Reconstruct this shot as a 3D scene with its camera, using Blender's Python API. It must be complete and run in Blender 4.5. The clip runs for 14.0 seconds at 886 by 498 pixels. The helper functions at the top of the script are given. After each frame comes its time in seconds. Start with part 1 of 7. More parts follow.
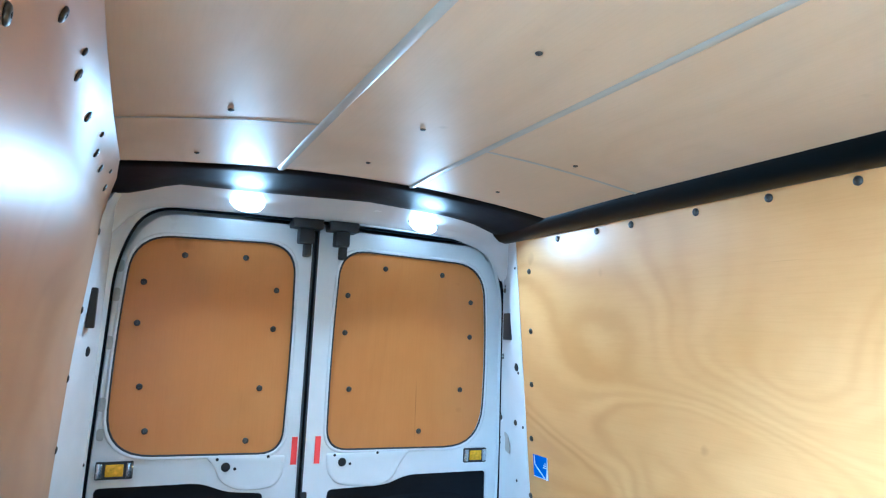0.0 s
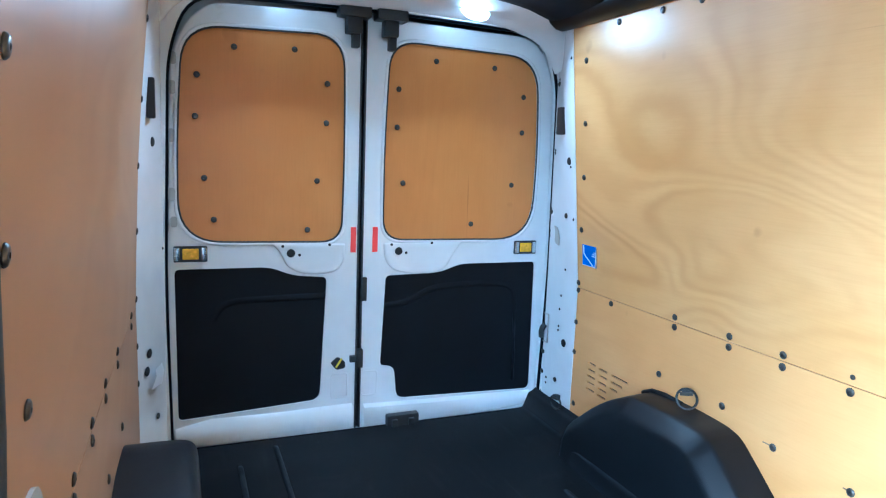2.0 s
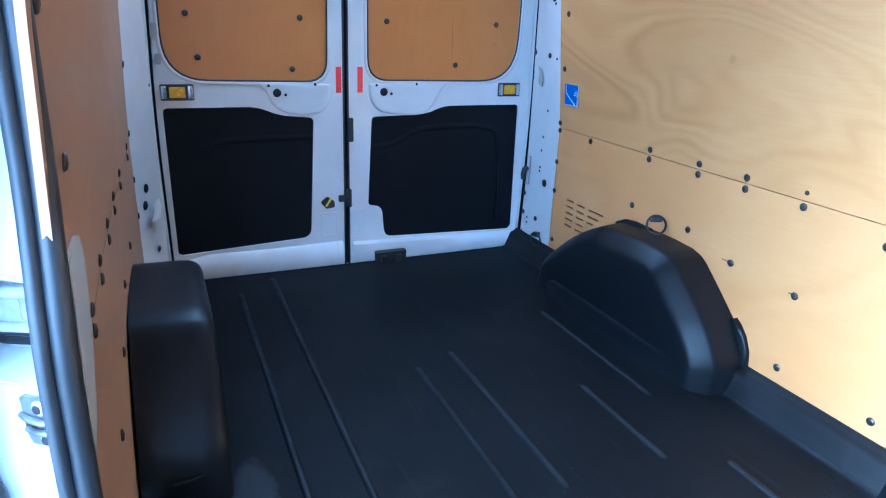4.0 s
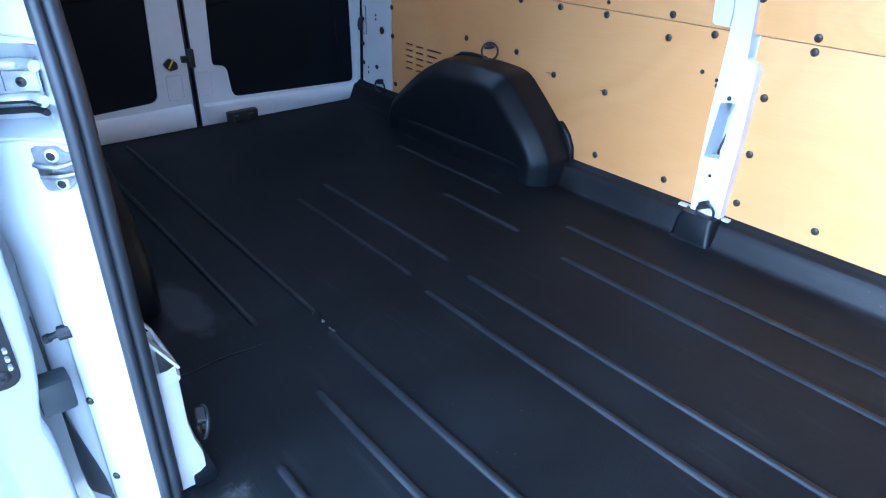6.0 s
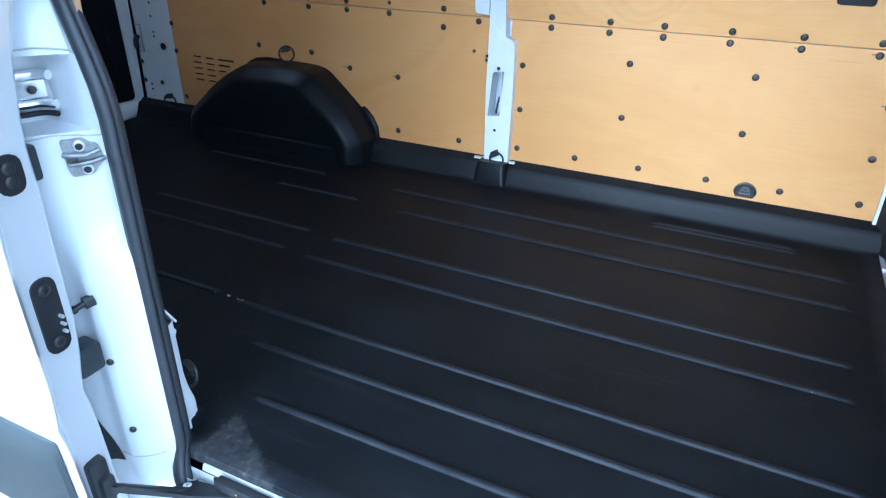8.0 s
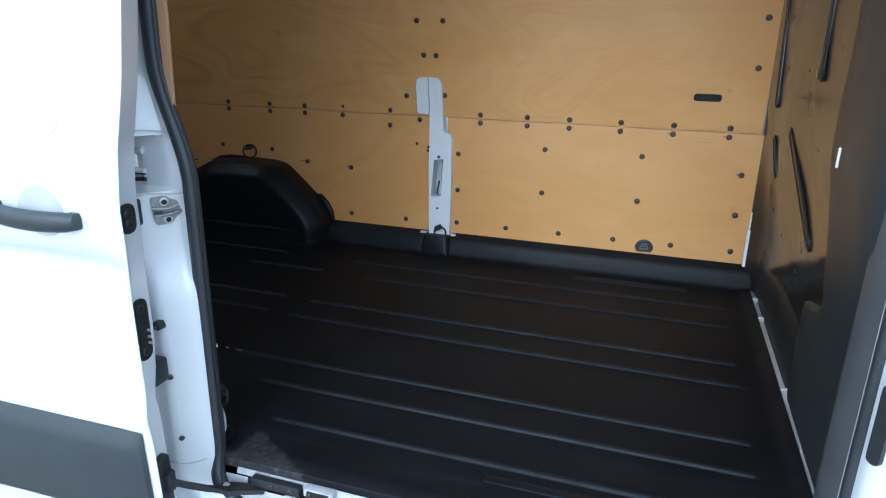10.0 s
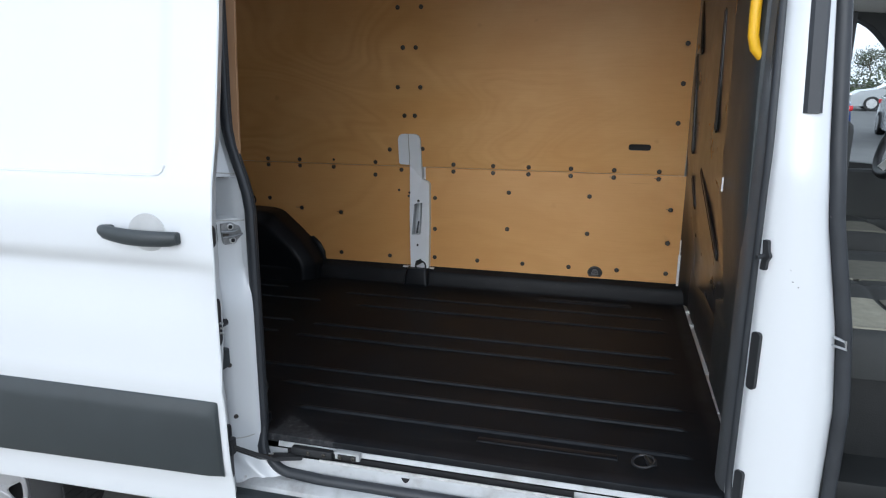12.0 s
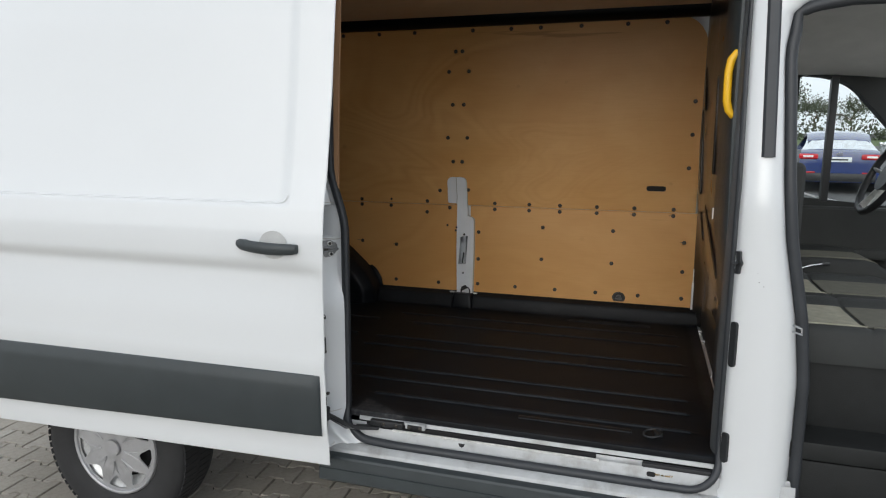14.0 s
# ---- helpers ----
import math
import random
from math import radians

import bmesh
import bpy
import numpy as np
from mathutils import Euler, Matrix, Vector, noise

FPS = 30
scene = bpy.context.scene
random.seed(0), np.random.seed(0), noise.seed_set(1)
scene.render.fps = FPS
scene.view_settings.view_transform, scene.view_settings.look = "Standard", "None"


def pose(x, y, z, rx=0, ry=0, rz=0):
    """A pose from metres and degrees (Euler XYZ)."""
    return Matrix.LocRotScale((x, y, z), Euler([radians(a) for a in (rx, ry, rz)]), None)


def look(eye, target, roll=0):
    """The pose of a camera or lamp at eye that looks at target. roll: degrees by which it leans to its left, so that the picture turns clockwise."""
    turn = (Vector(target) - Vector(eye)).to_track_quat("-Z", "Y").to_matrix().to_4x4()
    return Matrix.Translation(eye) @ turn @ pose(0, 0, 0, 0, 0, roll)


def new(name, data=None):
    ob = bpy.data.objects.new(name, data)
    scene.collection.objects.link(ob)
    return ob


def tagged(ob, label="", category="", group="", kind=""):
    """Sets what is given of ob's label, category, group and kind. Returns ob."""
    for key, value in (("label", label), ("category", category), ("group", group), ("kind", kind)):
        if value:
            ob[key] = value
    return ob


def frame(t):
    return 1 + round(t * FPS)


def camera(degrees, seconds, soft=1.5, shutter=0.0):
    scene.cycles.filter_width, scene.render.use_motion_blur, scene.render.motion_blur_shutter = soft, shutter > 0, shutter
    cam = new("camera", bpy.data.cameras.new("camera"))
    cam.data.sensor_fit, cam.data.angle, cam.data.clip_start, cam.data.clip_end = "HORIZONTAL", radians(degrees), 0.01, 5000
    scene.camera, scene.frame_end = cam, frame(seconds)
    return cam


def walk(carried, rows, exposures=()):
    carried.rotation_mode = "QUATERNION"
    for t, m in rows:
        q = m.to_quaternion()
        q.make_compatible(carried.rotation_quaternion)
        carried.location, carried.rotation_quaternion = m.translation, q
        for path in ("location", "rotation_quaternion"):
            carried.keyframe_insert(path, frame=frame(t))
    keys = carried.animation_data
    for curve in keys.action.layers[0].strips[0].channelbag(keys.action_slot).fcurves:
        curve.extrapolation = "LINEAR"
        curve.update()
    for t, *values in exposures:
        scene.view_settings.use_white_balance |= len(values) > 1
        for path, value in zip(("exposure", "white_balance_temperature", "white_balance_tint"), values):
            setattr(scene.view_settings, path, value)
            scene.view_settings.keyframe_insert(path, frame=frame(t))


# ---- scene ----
cam = camera(68.1, 14.0, soft=1.2)
PATH = [
    (0, (-0.013, 0.109, 1.922), (0.841, 1.897, 2.187), 2.5),
    (0.5, (-0.018, 0.116, 1.903), (0.809, 1.933, 2.024), 2.5),
    (1, (-0.022, 0.113, 1.887), (0.766, 1.951, 1.863), 2.3),
    (1.5, (-0.033, 0.115, 1.855), (0.731, 1.956, 1.694), 2.2),
    (2, (-0.033, 0.115, 1.825), (0.714, 1.947, 1.535), 2.2),
    (2.2, (-0.033, 0.119, 1.816), (0.709, 1.944, 1.474), 2.2),
    (4.3, (-0.099, -0.024, 1.698), (0.691, 1.673, 0.994), 1.6),
    (4.5, (-0.118, -0.036, 1.675), (0.743, 1.621, 0.957), 1.7),
    (5, (-0.184, -0.052, 1.629), (0.848, 1.448, 0.801), 1.7),
    (5.5, (-0.259, -0.103, 1.62), (0.824, 1.293, 0.682), 1.4),
    (6, (-0.356, -0.21, 1.62), (0.782, 1.126, 0.661), 1.4),
    (6.5, (-0.469, -0.292, 1.614), (0.746, 0.973, 0.654), 1.3),
    (7, (-0.577, -0.288, 1.613), (0.742, 0.87, 0.654), 1.2),
    (7.5, (-0.72, -0.251, 1.627), (0.733, 0.736, 0.67), 1.0),
    (8, (-0.87, -0.221, 1.648), (0.728, 0.55, 0.725), 0.8),
    (8.5, (-0.979, -0.228, 1.641), (0.713, 0.443, 0.814), 0.7),
    (9, (-1.112, -0.261, 1.65), (0.616, 0.397, 0.888), 0.7),
    (9.2, (-1.161, -0.267, 1.655), (0.583, 0.392, 0.931), 0.7),
    (11.3, (-1.608, -0.209, 1.665), (0.258, 0.267, 1.127), 0.5),
    (11.5, (-1.665, -0.238, 1.673), (0.207, 0.239, 1.153), 0.4),
    (12, (-1.82, -0.287, 1.678), (0.065, 0.193, 1.21), 0.4),
    (12.5, (-1.929, -0.304, 1.689), (-0.034, 0.201, 1.294), 0.4),
    (13, (-2.06, -0.321, 1.695), (-0.169, 0.227, 1.347), 0.4),
    (13.5, (-2.243, -0.34, 1.68), (-0.353, 0.224, 1.347), 0.4),
    (14, (-2.368, -0.36, 1.679), (-0.482, 0.221, 1.353), 0.4),
]
EXPOSURES = [  # seconds, stops, kelvin, tint
    (0.0, 4.05, 4050, -9), (2.2, 3.95, 4000, -6), (4.5, 3.50, 3760, 2), (5.0, 3.44, 3780, 3), (5.5, 3.10, 3900, 6), (6.5, 2.32, 4250, 6), (7.5, 1.88, 4400, 1),
    (8.5, 1.88, 4420, 1), (9.0, 1.60, 4600, 1), (11.5, 0.36, 5450, 7), (12.5, 0.18, 5900, 8), (14.0, -0.12, 6250, 8),
]
LAMP_POWER = 0.45

walk(cam, [(t, look(eye, target, roll)) for t, eye, target, roll in PATH], EXPOSURES)

# ---- world and lights ----
world = bpy.data.worlds.new("sky")
scene.world = world
world.use_nodes = True
wn, wl = world.node_tree.nodes, world.node_tree.links
sky = wn.new("ShaderNodeTexSky")
sky.sky_type = "NISHITA"
sky.sun_disc = False
sky.sun_elevation, sky.sun_rotation = radians(22), radians(280)
sky.air_density, sky.dust_density = 1.0, 5.0
soften = wn.new("ShaderNodeHueSaturation")
soften.inputs["Saturation"].default_value = 0.35
wl.new(sky.outputs[0], soften.inputs["Color"])
cloud = wn.new("ShaderNodeMix")  # a high even cloud cover over the sky
cloud.data_type = "RGBA"
cloud.inputs[0].default_value = 0.65
cloud.inputs[7].default_value = (9.6, 9.9, 10.4, 1)
wl.new(soften.outputs[0], cloud.inputs[6])
wl.new(cloud.outputs[2], wn["Background"].inputs[0])
wn["Background"].inputs[1].default_value = 0.148

sun_data = bpy.data.lights.new("sun", "SUN")
sun_data.energy, sun_data.angle, sun_data.color = 0.50, radians(34), (1.0, 0.97, 0.92)
sun = new("sun", sun_data)
sun.matrix_world = look((-15, -3.0, 6.3), (0, 0, 0))

LAMPS = [(0.352, 2.535, 2.376), (1.056, 2.535, 2.374)]
for lx, ly, lz in LAMPS:
    d = bpy.data.lights.new("interior_lamp_light", "AREA")
    d.shape, d.size, d.energy, d.color = "DISK", 0.11, LAMP_POWER, (0.93, 0.97, 1.0)
    d.spread = radians(150)
    new("interior_lamp_light", d).matrix_world = look((lx, ly - 0.03, lz - 0.055), (lx, ly - 0.75, lz - 0.9))

# ---- materials ----
MATS = {}


def nodes_of(name):
    m = bpy.data.materials.new(name)
    m.use_nodes = True
    nt = m.node_tree
    return m, nt.nodes, nt.links, nt.nodes["Principled BSDF"]


def bump_from(ns, ls, bsdf, height, strength, distance):
    b = ns.new("ShaderNodeBump")
    b.inputs["Strength"].default_value = strength
    b.inputs["Distance"].default_value = distance
    ls.new(height, b.inputs["Height"])
    ls.new(b.outputs[0], bsdf.inputs["Normal"])


def noise_node(ns, ls, coord, scale, detail=4, rough=0.55, dist=0.0, stretch=(1, 1, 1)):
    mp = ns.new("ShaderNodeMapping")
    mp.inputs["Scale"].default_value = stretch
    ls.new(coord, mp.inputs["Vector"])
    n = ns.new("ShaderNodeTexNoise")
    n.inputs["Scale"].default_value = scale
    n.inputs["Detail"].default_value = detail
    n.inputs["Roughness"].default_value = rough
    n.inputs["Distortion"].default_value = dist
    ls.new(mp.outputs[0], n.inputs["Vector"])
    return n.outputs["Fac"]


def ramp(ns, ls, fac, stops):
    r = ns.new("ShaderNodeValToRGB")
    while len(r.color_ramp.elements) < len(stops):
        r.color_ramp.elements.new(0.5)
    for e, (p, c) in zip(r.color_ramp.elements, stops):
        e.position = p
        e.color = (*c, 1) if len(c) == 3 else c
    ls.new(fac, r.inputs["Fac"])
    return r.outputs["Color"]


def mix_col(ns, ls, fac, a, b, blend="MIX"):
    m = ns.new("ShaderNodeMix")
    m.data_type, m.blend_type = "RGBA", blend
    if isinstance(fac, (int, float)):
        m.inputs[0].default_value = fac
    else:
        ls.new(fac, m.inputs[0])
    for v, s in ((a, m.inputs[6]), (b, m.inputs[7])):
        if isinstance(v, tuple):
            s.default_value = (*v, 1)
        else:
            ls.new(v, s)
    return m.outputs[2]


def maths(ns, ls, op, a, b=0.0):
    m = ns.new("ShaderNodeMath")
    m.operation = op
    for v, s in ((a, m.inputs[0]), (b, m.inputs[1])):
        if isinstance(v, (int, float)):
            s.default_value = v
        else:
            ls.new(v, s)
    return m.outputs[0]


def plain(name, col, rough, metal=0.0, vary=0.12, scale=9.0, bump=0.0, bump_scale=120.0, coat=0.0, spec=0.5, grime=None, grime_scale=3.0, grime_cut=(0.55, 0.75), coat_rough=0.08):
    """A painted, moulded or metal surface: two scales of variation, fine relief, optional grime."""
    m, ns, ls, bsdf = nodes_of(name)
    tc = ns.new("ShaderNodeTexCoord").outputs["Object"]
    big = noise_node(ns, ls, tc, scale, 5)
    lo = tuple(c * (1 - vary) for c in col)
    hi = tuple(min(1, c * (1 + vary)) for c in col)
    c = ramp(ns, ls, big, [(0.3, lo), (0.7, hi)])
    if grime:
        g = noise_node(ns, ls, tc, grime_scale, 8, 0.65)
        gm = ramp(ns, ls, g, [(grime_cut[0], (0, 0, 0)), (grime_cut[1], (1, 1, 1))])
        c = mix_col(ns, ls, gm, c, grime)
    ls.new(c, bsdf.inputs["Base Color"])
    fine = noise_node(ns, ls, tc, bump_scale, 3)
    rr = ns.new("ShaderNodeMapRange")
    rr.inputs[3].default_value, rr.inputs[4].default_value = max(0.02, rough - min(0.08, vary)), min(1, rough + min(0.08, vary))
    ls.new(big, rr.inputs[0])
    ls.new(rr.outputs[0], bsdf.inputs["Roughness"])
    bsdf.inputs["Metallic"].default_value = metal
    bsdf.inputs["Specular IOR Level"].default_value = spec
    bsdf.inputs["Coat Weight"].default_value = coat
    bsdf.inputs["Coat Roughness"].default_value = coat_rough
    if bump:
        bump_from(ns, ls, bsdf, fine, bump, 0.002)
    MATS[name] = m
    return m


def plywood(name, light, dark, deep, along=(0.0, 1, 0), rough=0.34, swirl=11.0, mark=0.5, seed=0.0, spec=0.36, worn=0.45, fine=1.0):
    """Rotary-cut birch ply: contour bands of a stretched field, fine pores along the grain, blotches and small marks."""
    m, ns, ls, bsdf = nodes_of(name)
    tc0 = ns.new("ShaderNodeTexCoord").outputs["Object"]
    sh = ns.new("ShaderNodeVectorMath")
    sh.inputs[1].default_value = (seed, seed * 1.7, seed * 0.6)
    ls.new(tc0, sh.inputs[0])
    tc = sh.outputs[0]
    st = tuple(0.7 if a else 1.5 for a in along)
    field = noise_node(ns, ls, tc, 0.95, 2.0, 0.4, 0.9, st)
    waver = maths(ns, ls, "MULTIPLY_ADD", noise_node(ns, ls, tc, 7.0, 4, 0.6, 0.0, st), 0.022)
    ls.new(field, waver.node.inputs[2])
    rings = maths(ns, ls, "SINE", maths(ns, ls, "MULTIPLY", waver, swirl * 6.283))
    rings = maths(ns, ls, "MULTIPLY_ADD", rings, 0.5)
    rings.node.inputs[2].default_value = 0.5
    bands = maths(ns, ls, "SINE", maths(ns, ls, "MULTIPLY", waver, swirl * 0.41 * 6.283))
    bands = maths(ns, ls, "MULTIPLY_ADD", bands, 0.5)
    bands.node.inputs[2].default_value = 0.5
    rings = maths(ns, ls, "ADD", maths(ns, ls, "MULTIPLY", maths(ns, ls, "POWER", rings, 1.4), 0.50), maths(ns, ls, "MULTIPLY", bands, 0.42))
    soft = noise_node(ns, ls, tc, 2.2, 5, 0.55, 0.4, st)
    c = ramp(ns, ls, soft, [(0.3, dark), (0.5, tuple((a + b) / 2 for a, b in zip(dark, light))), (0.72, light)])
    # warmer, redder heartwood in large clouds
    heart = ramp(ns, ls, noise_node(ns, ls, tc, 0.8, 4, 0.55, 0.5), [(0.46, (0, 0, 0)), (0.66, (1, 1, 1))])
    c = mix_col(ns, ls, maths(ns, ls, "MULTIPLY", heart, 0.55), c, (dark[0] * 0.97, dark[1] * 0.86, dark[2] * 0.76))
    amt = maths(ns, ls, "MULTIPLY", ramp(ns, ls, noise_node(ns, ls, tc, 1.1, 2, 0.5, 0.0), [(0.34, (0.15, 0.15, 0.15)), (0.62, (1, 1, 1))]), mark)
    axis = ns.new("ShaderNodeSeparateXYZ")
    ls.new(tc0, axis.inputs[0])
    figure = ns.new("ShaderNodeMapRange")  # the veneer is plainer towards the front
    figure.inputs[1].default_value, figure.inputs[2].default_value, figure.inputs[3].default_value, figure.inputs[4].default_value = 0.3, 1.6, 0.35, 1.0
    ls.new(axis.outputs[1], figure.inputs[0])
    amt = maths(ns, ls, "MULTIPLY", amt, figure.outputs[0])
    c = mix_col(ns, ls, maths(ns, ls, "MULTIPLY", rings, amt), c, deep)
    fst = tuple(1.2 if a else 34.0 for a in along)
    pores = noise_node(ns, ls, tc, 5.0, 5, 0.7, 0.0, fst)
    c = mix_col(ns, ls, maths(ns, ls, "MULTIPLY", ramp(ns, ls, pores, [(0.45, (0, 0, 0)), (0.75, (1, 1, 1))]), 0.16 * fine), c, deep)
    # a few dark splits along the grain
    split = noise_node(ns, ls, tc, 1.6, 3, 0.5, 0.2, tuple(0.55 if a else 16.0 for a in along))
    c = mix_col(ns, ls, maths(ns, ls, "MULTIPLY", ramp(ns, ls, split, [(0.735, (0, 0, 0)), (0.765, (1, 1, 1))]), worn), c, tuple(0.55 * v for v in deep))
    spots = noise_node(ns, ls, tc, 7.0, 2, 0.4)
    c = mix_col(ns, ls, maths(ns, ls, "MULTIPLY", ramp(ns, ls, spots, [(0.73, (0, 0, 0)), (0.78, (1, 1, 1))]), worn * 0.8), c, tuple(0.6 * v for v in deep))
    ls.new(c, bsdf.inputs["Base Color"])
    rr = ns.new("ShaderNodeMapRange")
    rr.inputs[3].default_value, rr.inputs[4].default_value = rough - 0.07, rough + 0.1
    ls.new(soft, rr.inputs[0])
    ls.new(rr.outputs[0], bsdf.inputs["Roughness"])
    bsdf.inputs["Specular IOR Level"].default_value = spec
    if fine > 0.5:
        bump_from(ns, ls, bsdf, pores, 0.06, 0.001)
    MATS[name] = m
    return m


def glowing(name, col, strength):
    m, ns, ls, bsdf = nodes_of(name)
    bsdf.inputs["Base Color"].default_value = (0.9, 0.9, 0.9, 1)
    bsdf.inputs["Emission Color"].default_value = (*col, 1)
    bsdf.inputs["Emission Strength"].default_value = strength
    MATS[name] = m
    return m


def clear(name, col=(0.92, 0.96, 0.95), rough=0.01):
    m, ns, ls, bsdf = nodes_of(name)
    bsdf.inputs["Base Color"].default_value = (*col, 1)
    bsdf.inputs["Transmission Weight"].default_value = 1.0
    bsdf.inputs["Roughness"].default_value = rough
    bsdf.inputs["IOR"].default_value = 1.02
    MATS[name] = m
    return m


plywood("ply_wall", (0.70, 0.405, 0.158), (0.62, 0.335, 0.112), (0.46, 0.215, 0.054), (0, 1, 0), seed=2.2, mark=0.75, swirl=25.0)
plywood("ply_wall_low", (0.69, 0.390, 0.150), (0.62, 0.330, 0.112), (0.49, 0.235, 0.064), (0, 1, 0), seed=7.3, mark=0.45, swirl=18.0)
# same birch as the far wall, the near side's dimmer light put into its colour
plywood("ply_near_shaded", (0.43, 0.265, 0.155), (0.37, 0.217, 0.120), (0.29, 0.155, 0.077), (0, 1, 0), seed=3.1, mark=0.3, rough=0.36, spec=0.08, worn=0.0, fine=0.0)
plywood("ply_ceiling", (0.64, 0.49, 0.34), (0.57, 0.42, 0.275), (0.46, 0.32, 0.20), (0, 1, 0), seed=11.0, mark=0.4, rough=0.5, spec=0.22)
plywood("ply_door", (0.65, 0.285, 0.070), (0.57, 0.23, 0.050), (0.44, 0.16, 0.034), (0, 0, 1), seed=5.0, mark=0.14)
plain("white_paint", (0.645, 0.66, 0.67), 0.28, vary=0.008, scale=2.0, coat=1.0, coat_rough=0.05)
plain("white_inner", (0.76, 0.775, 0.79), 0.26, vary=0.03, coat=0.3, bump=0.03, bump_scale=200, grime=(0.46, 0.46, 0.46), grime_scale=4.5, grime_cut=(0.68, 0.92))
plain("cup_paint", (0.47, 0.475, 0.47), 0.45, vary=0.05, scale=20)
plain("sill_paint", (0.42, 0.43, 0.435), 0.4, vary=0.1, scale=14, bump=0.1, grime=(0.22, 0.205, 0.185), grime_scale=9, grime_cut=(0.5, 0.8))
plain("liner", (0.0074, 0.0084, 0.0100), 0.54, vary=0.3, scale=5, bump=0.25, bump_scale=260, spec=0.10, grime=(0.013, 0.0125, 0.012), grime_scale=3.2, grime_cut=(0.55, 0.9))
plain("arch_liner", (0.0068, 0.0080, 0.0102), 0.40, vary=0.25, scale=6, bump=0.2, bump_scale=240, spec=0.22)
plain("vinyl", (0.0050, 0.0062, 0.0090), 0.6, vary=0.2, scale=8, bump=0.35, bump_scale=420, spec=0.16)
plain("rubber", (0.026, 0.029, 0.034), 0.48, vary=0.2, bump=0.15, bump_scale=200)
plain("roof_trim", (0.0020, 0.0034, 0.0066), 0.5, vary=0.2, bump=0.1, spec=0.05)
plain("rail_cover", (0.0032, 0.0044, 0.0048), 0.34, vary=0.15, bump=0.04, spec=0.14)
plain("trim_grey", (0.030, 0.037, 0.040), 0.45, vary=0.12, bump=0.3, bump_scale=500)
plain("black_plastic", (0.018, 0.019, 0.021), 0.45, vary=0.2, bump=0.2, bump_scale=300)
plain("bulkhead_paint", (0.020, 0.019, 0.019), 0.30, vary=0.1, coat=0.55, bump=0.02, bump_scale=40, coat_rough=0.15, spec=0.25)
plain("bolt_steel", (0.075, 0.068, 0.06), 0.38, metal=0.7, vary=0.3, scale=60)
plain("rail_steel", (0.80, 0.81, 0.82), 0.24, metal=0.5, vary=0.15, scale=30, bump=0.05)
plain("striker_steel", (0.24, 0.245, 0.25), 0.34, metal=0.6, vary=0.3, scale=60, bump=0.1)
plain("zinc", (0.66, 0.66, 0.65), 0.34, metal=0.4, vary=0.2, scale=40, bump=0.08)
plain("pillar_trim_grey", (0.085, 0.09, 0.095), 0.5, vary=0.12, bump=0.3, bump_scale=500)
plain("pad_grey", (0.42, 0.43, 0.43), 0.6, vary=0.1, scale=20)
plain("smear", (0.20, 0.14, 0.085), 0.5, vary=0.3, scale=60)
plain("dull_grey", (0.11, 0.11, 0.11), 0.45, vary=0.15, scale=40)
plain("steel", (0.52, 0.53, 0.54), 0.25, metal=1.0, vary=0.15, scale=30, bump=0.05)
plain("seam_tape", (0.40, 0.385, 0.35), 0.35, vary=0.08, bump=0.05)
plain("yellow_plastic", (0.78, 0.44, 0.01), 0.35, vary=0.06)
plain("amber", (0.75, 0.42, 0.01), 0.15, vary=0.25, scale=80, bump=0.3, bump_scale=500)
plain("red_reflective", (0.85, 0.06, 0.06), 0.3, vary=0.08)
plain("blue_print", (0.02, 0.13, 0.55), 0.35, vary=0.05)
plain("white_print", (0.8, 0.82, 0.85), 0.4, vary=0.03)
plain("yellow_label", (0.75, 0.6, 0.03), 0.4, vary=0.05)
plain("dark_void", (0.008, 0.008, 0.009), 0.7, vary=0.3)
plain("scuff", (0.17, 0.175, 0.18), 0.5, vary=0.5, scale=22, bump=0.2, bump_scale=90)
plain("seat_fabric", (0.29, 0.28, 0.22), 0.85, vary=0.15, scale=30, bump=0.5, bump_scale=500)
plain("seat_shell", (0.011, 0.012, 0.012), 0.6, vary=0.3, scale=9, bump=0.4, bump_scale=300, spec=0.3)
plain("seat_dark", (0.022, 0.024, 0.023), 0.75, vary=0.2, bump=0.4, bump_scale=400)
plain("headliner", (0.86, 0.855, 0.83), 0.9, vary=0.05, bump=0.3, bump_scale=400)
plain("tyre", (0.018, 0.018, 0.019), 0.75, vary=0.3, scale=14, bump=0.4, bump_scale=180)
plain("hubcap", (0.44, 0.44, 0.45), 0.42, metal=0.55, vary=0.1, bump=0.03, grime=(0.22, 0.21, 0.2), grime_scale=6, grime_cut=(0.55, 0.85))
plain("car_blue", (0.018, 0.038, 0.15), 0.15, vary=0.05, coat=0.8)
plain("car_white", (0.75, 0.76, 0.77), 0.18, vary=0.03, coat=0.8)
plain("car_silver", (0.42, 0.44, 0.46), 0.25, metal=0.5, vary=0.05, coat=0.6)
# car windows: the reflected sky's brightness put into a pale metallic base
plain("car_glass", (0.86, 0.88, 0.89), 0.12, metal=0.85, vary=0.1, coat=0.5)
plain("car_red", (0.5, 0.02, 0.03), 0.15, vary=0.1)
plain("bark", (0.10, 0.075, 0.055), 0.9, vary=0.4, scale=12, bump=0.6, bump_scale=30)
plain("leaf", (0.075, 0.092, 0.052), 0.6, vary=0.45, scale=0.7)
plain("grass", (0.10, 0.14, 0.05), 0.9, vary=0.35, scale=2.0, bump=0.5, bump_scale=60)
plain("asphalt", (0.11, 0.11, 0.108), 0.85, vary=0.2, scale=1.5, bump=0.4, bump_scale=140)
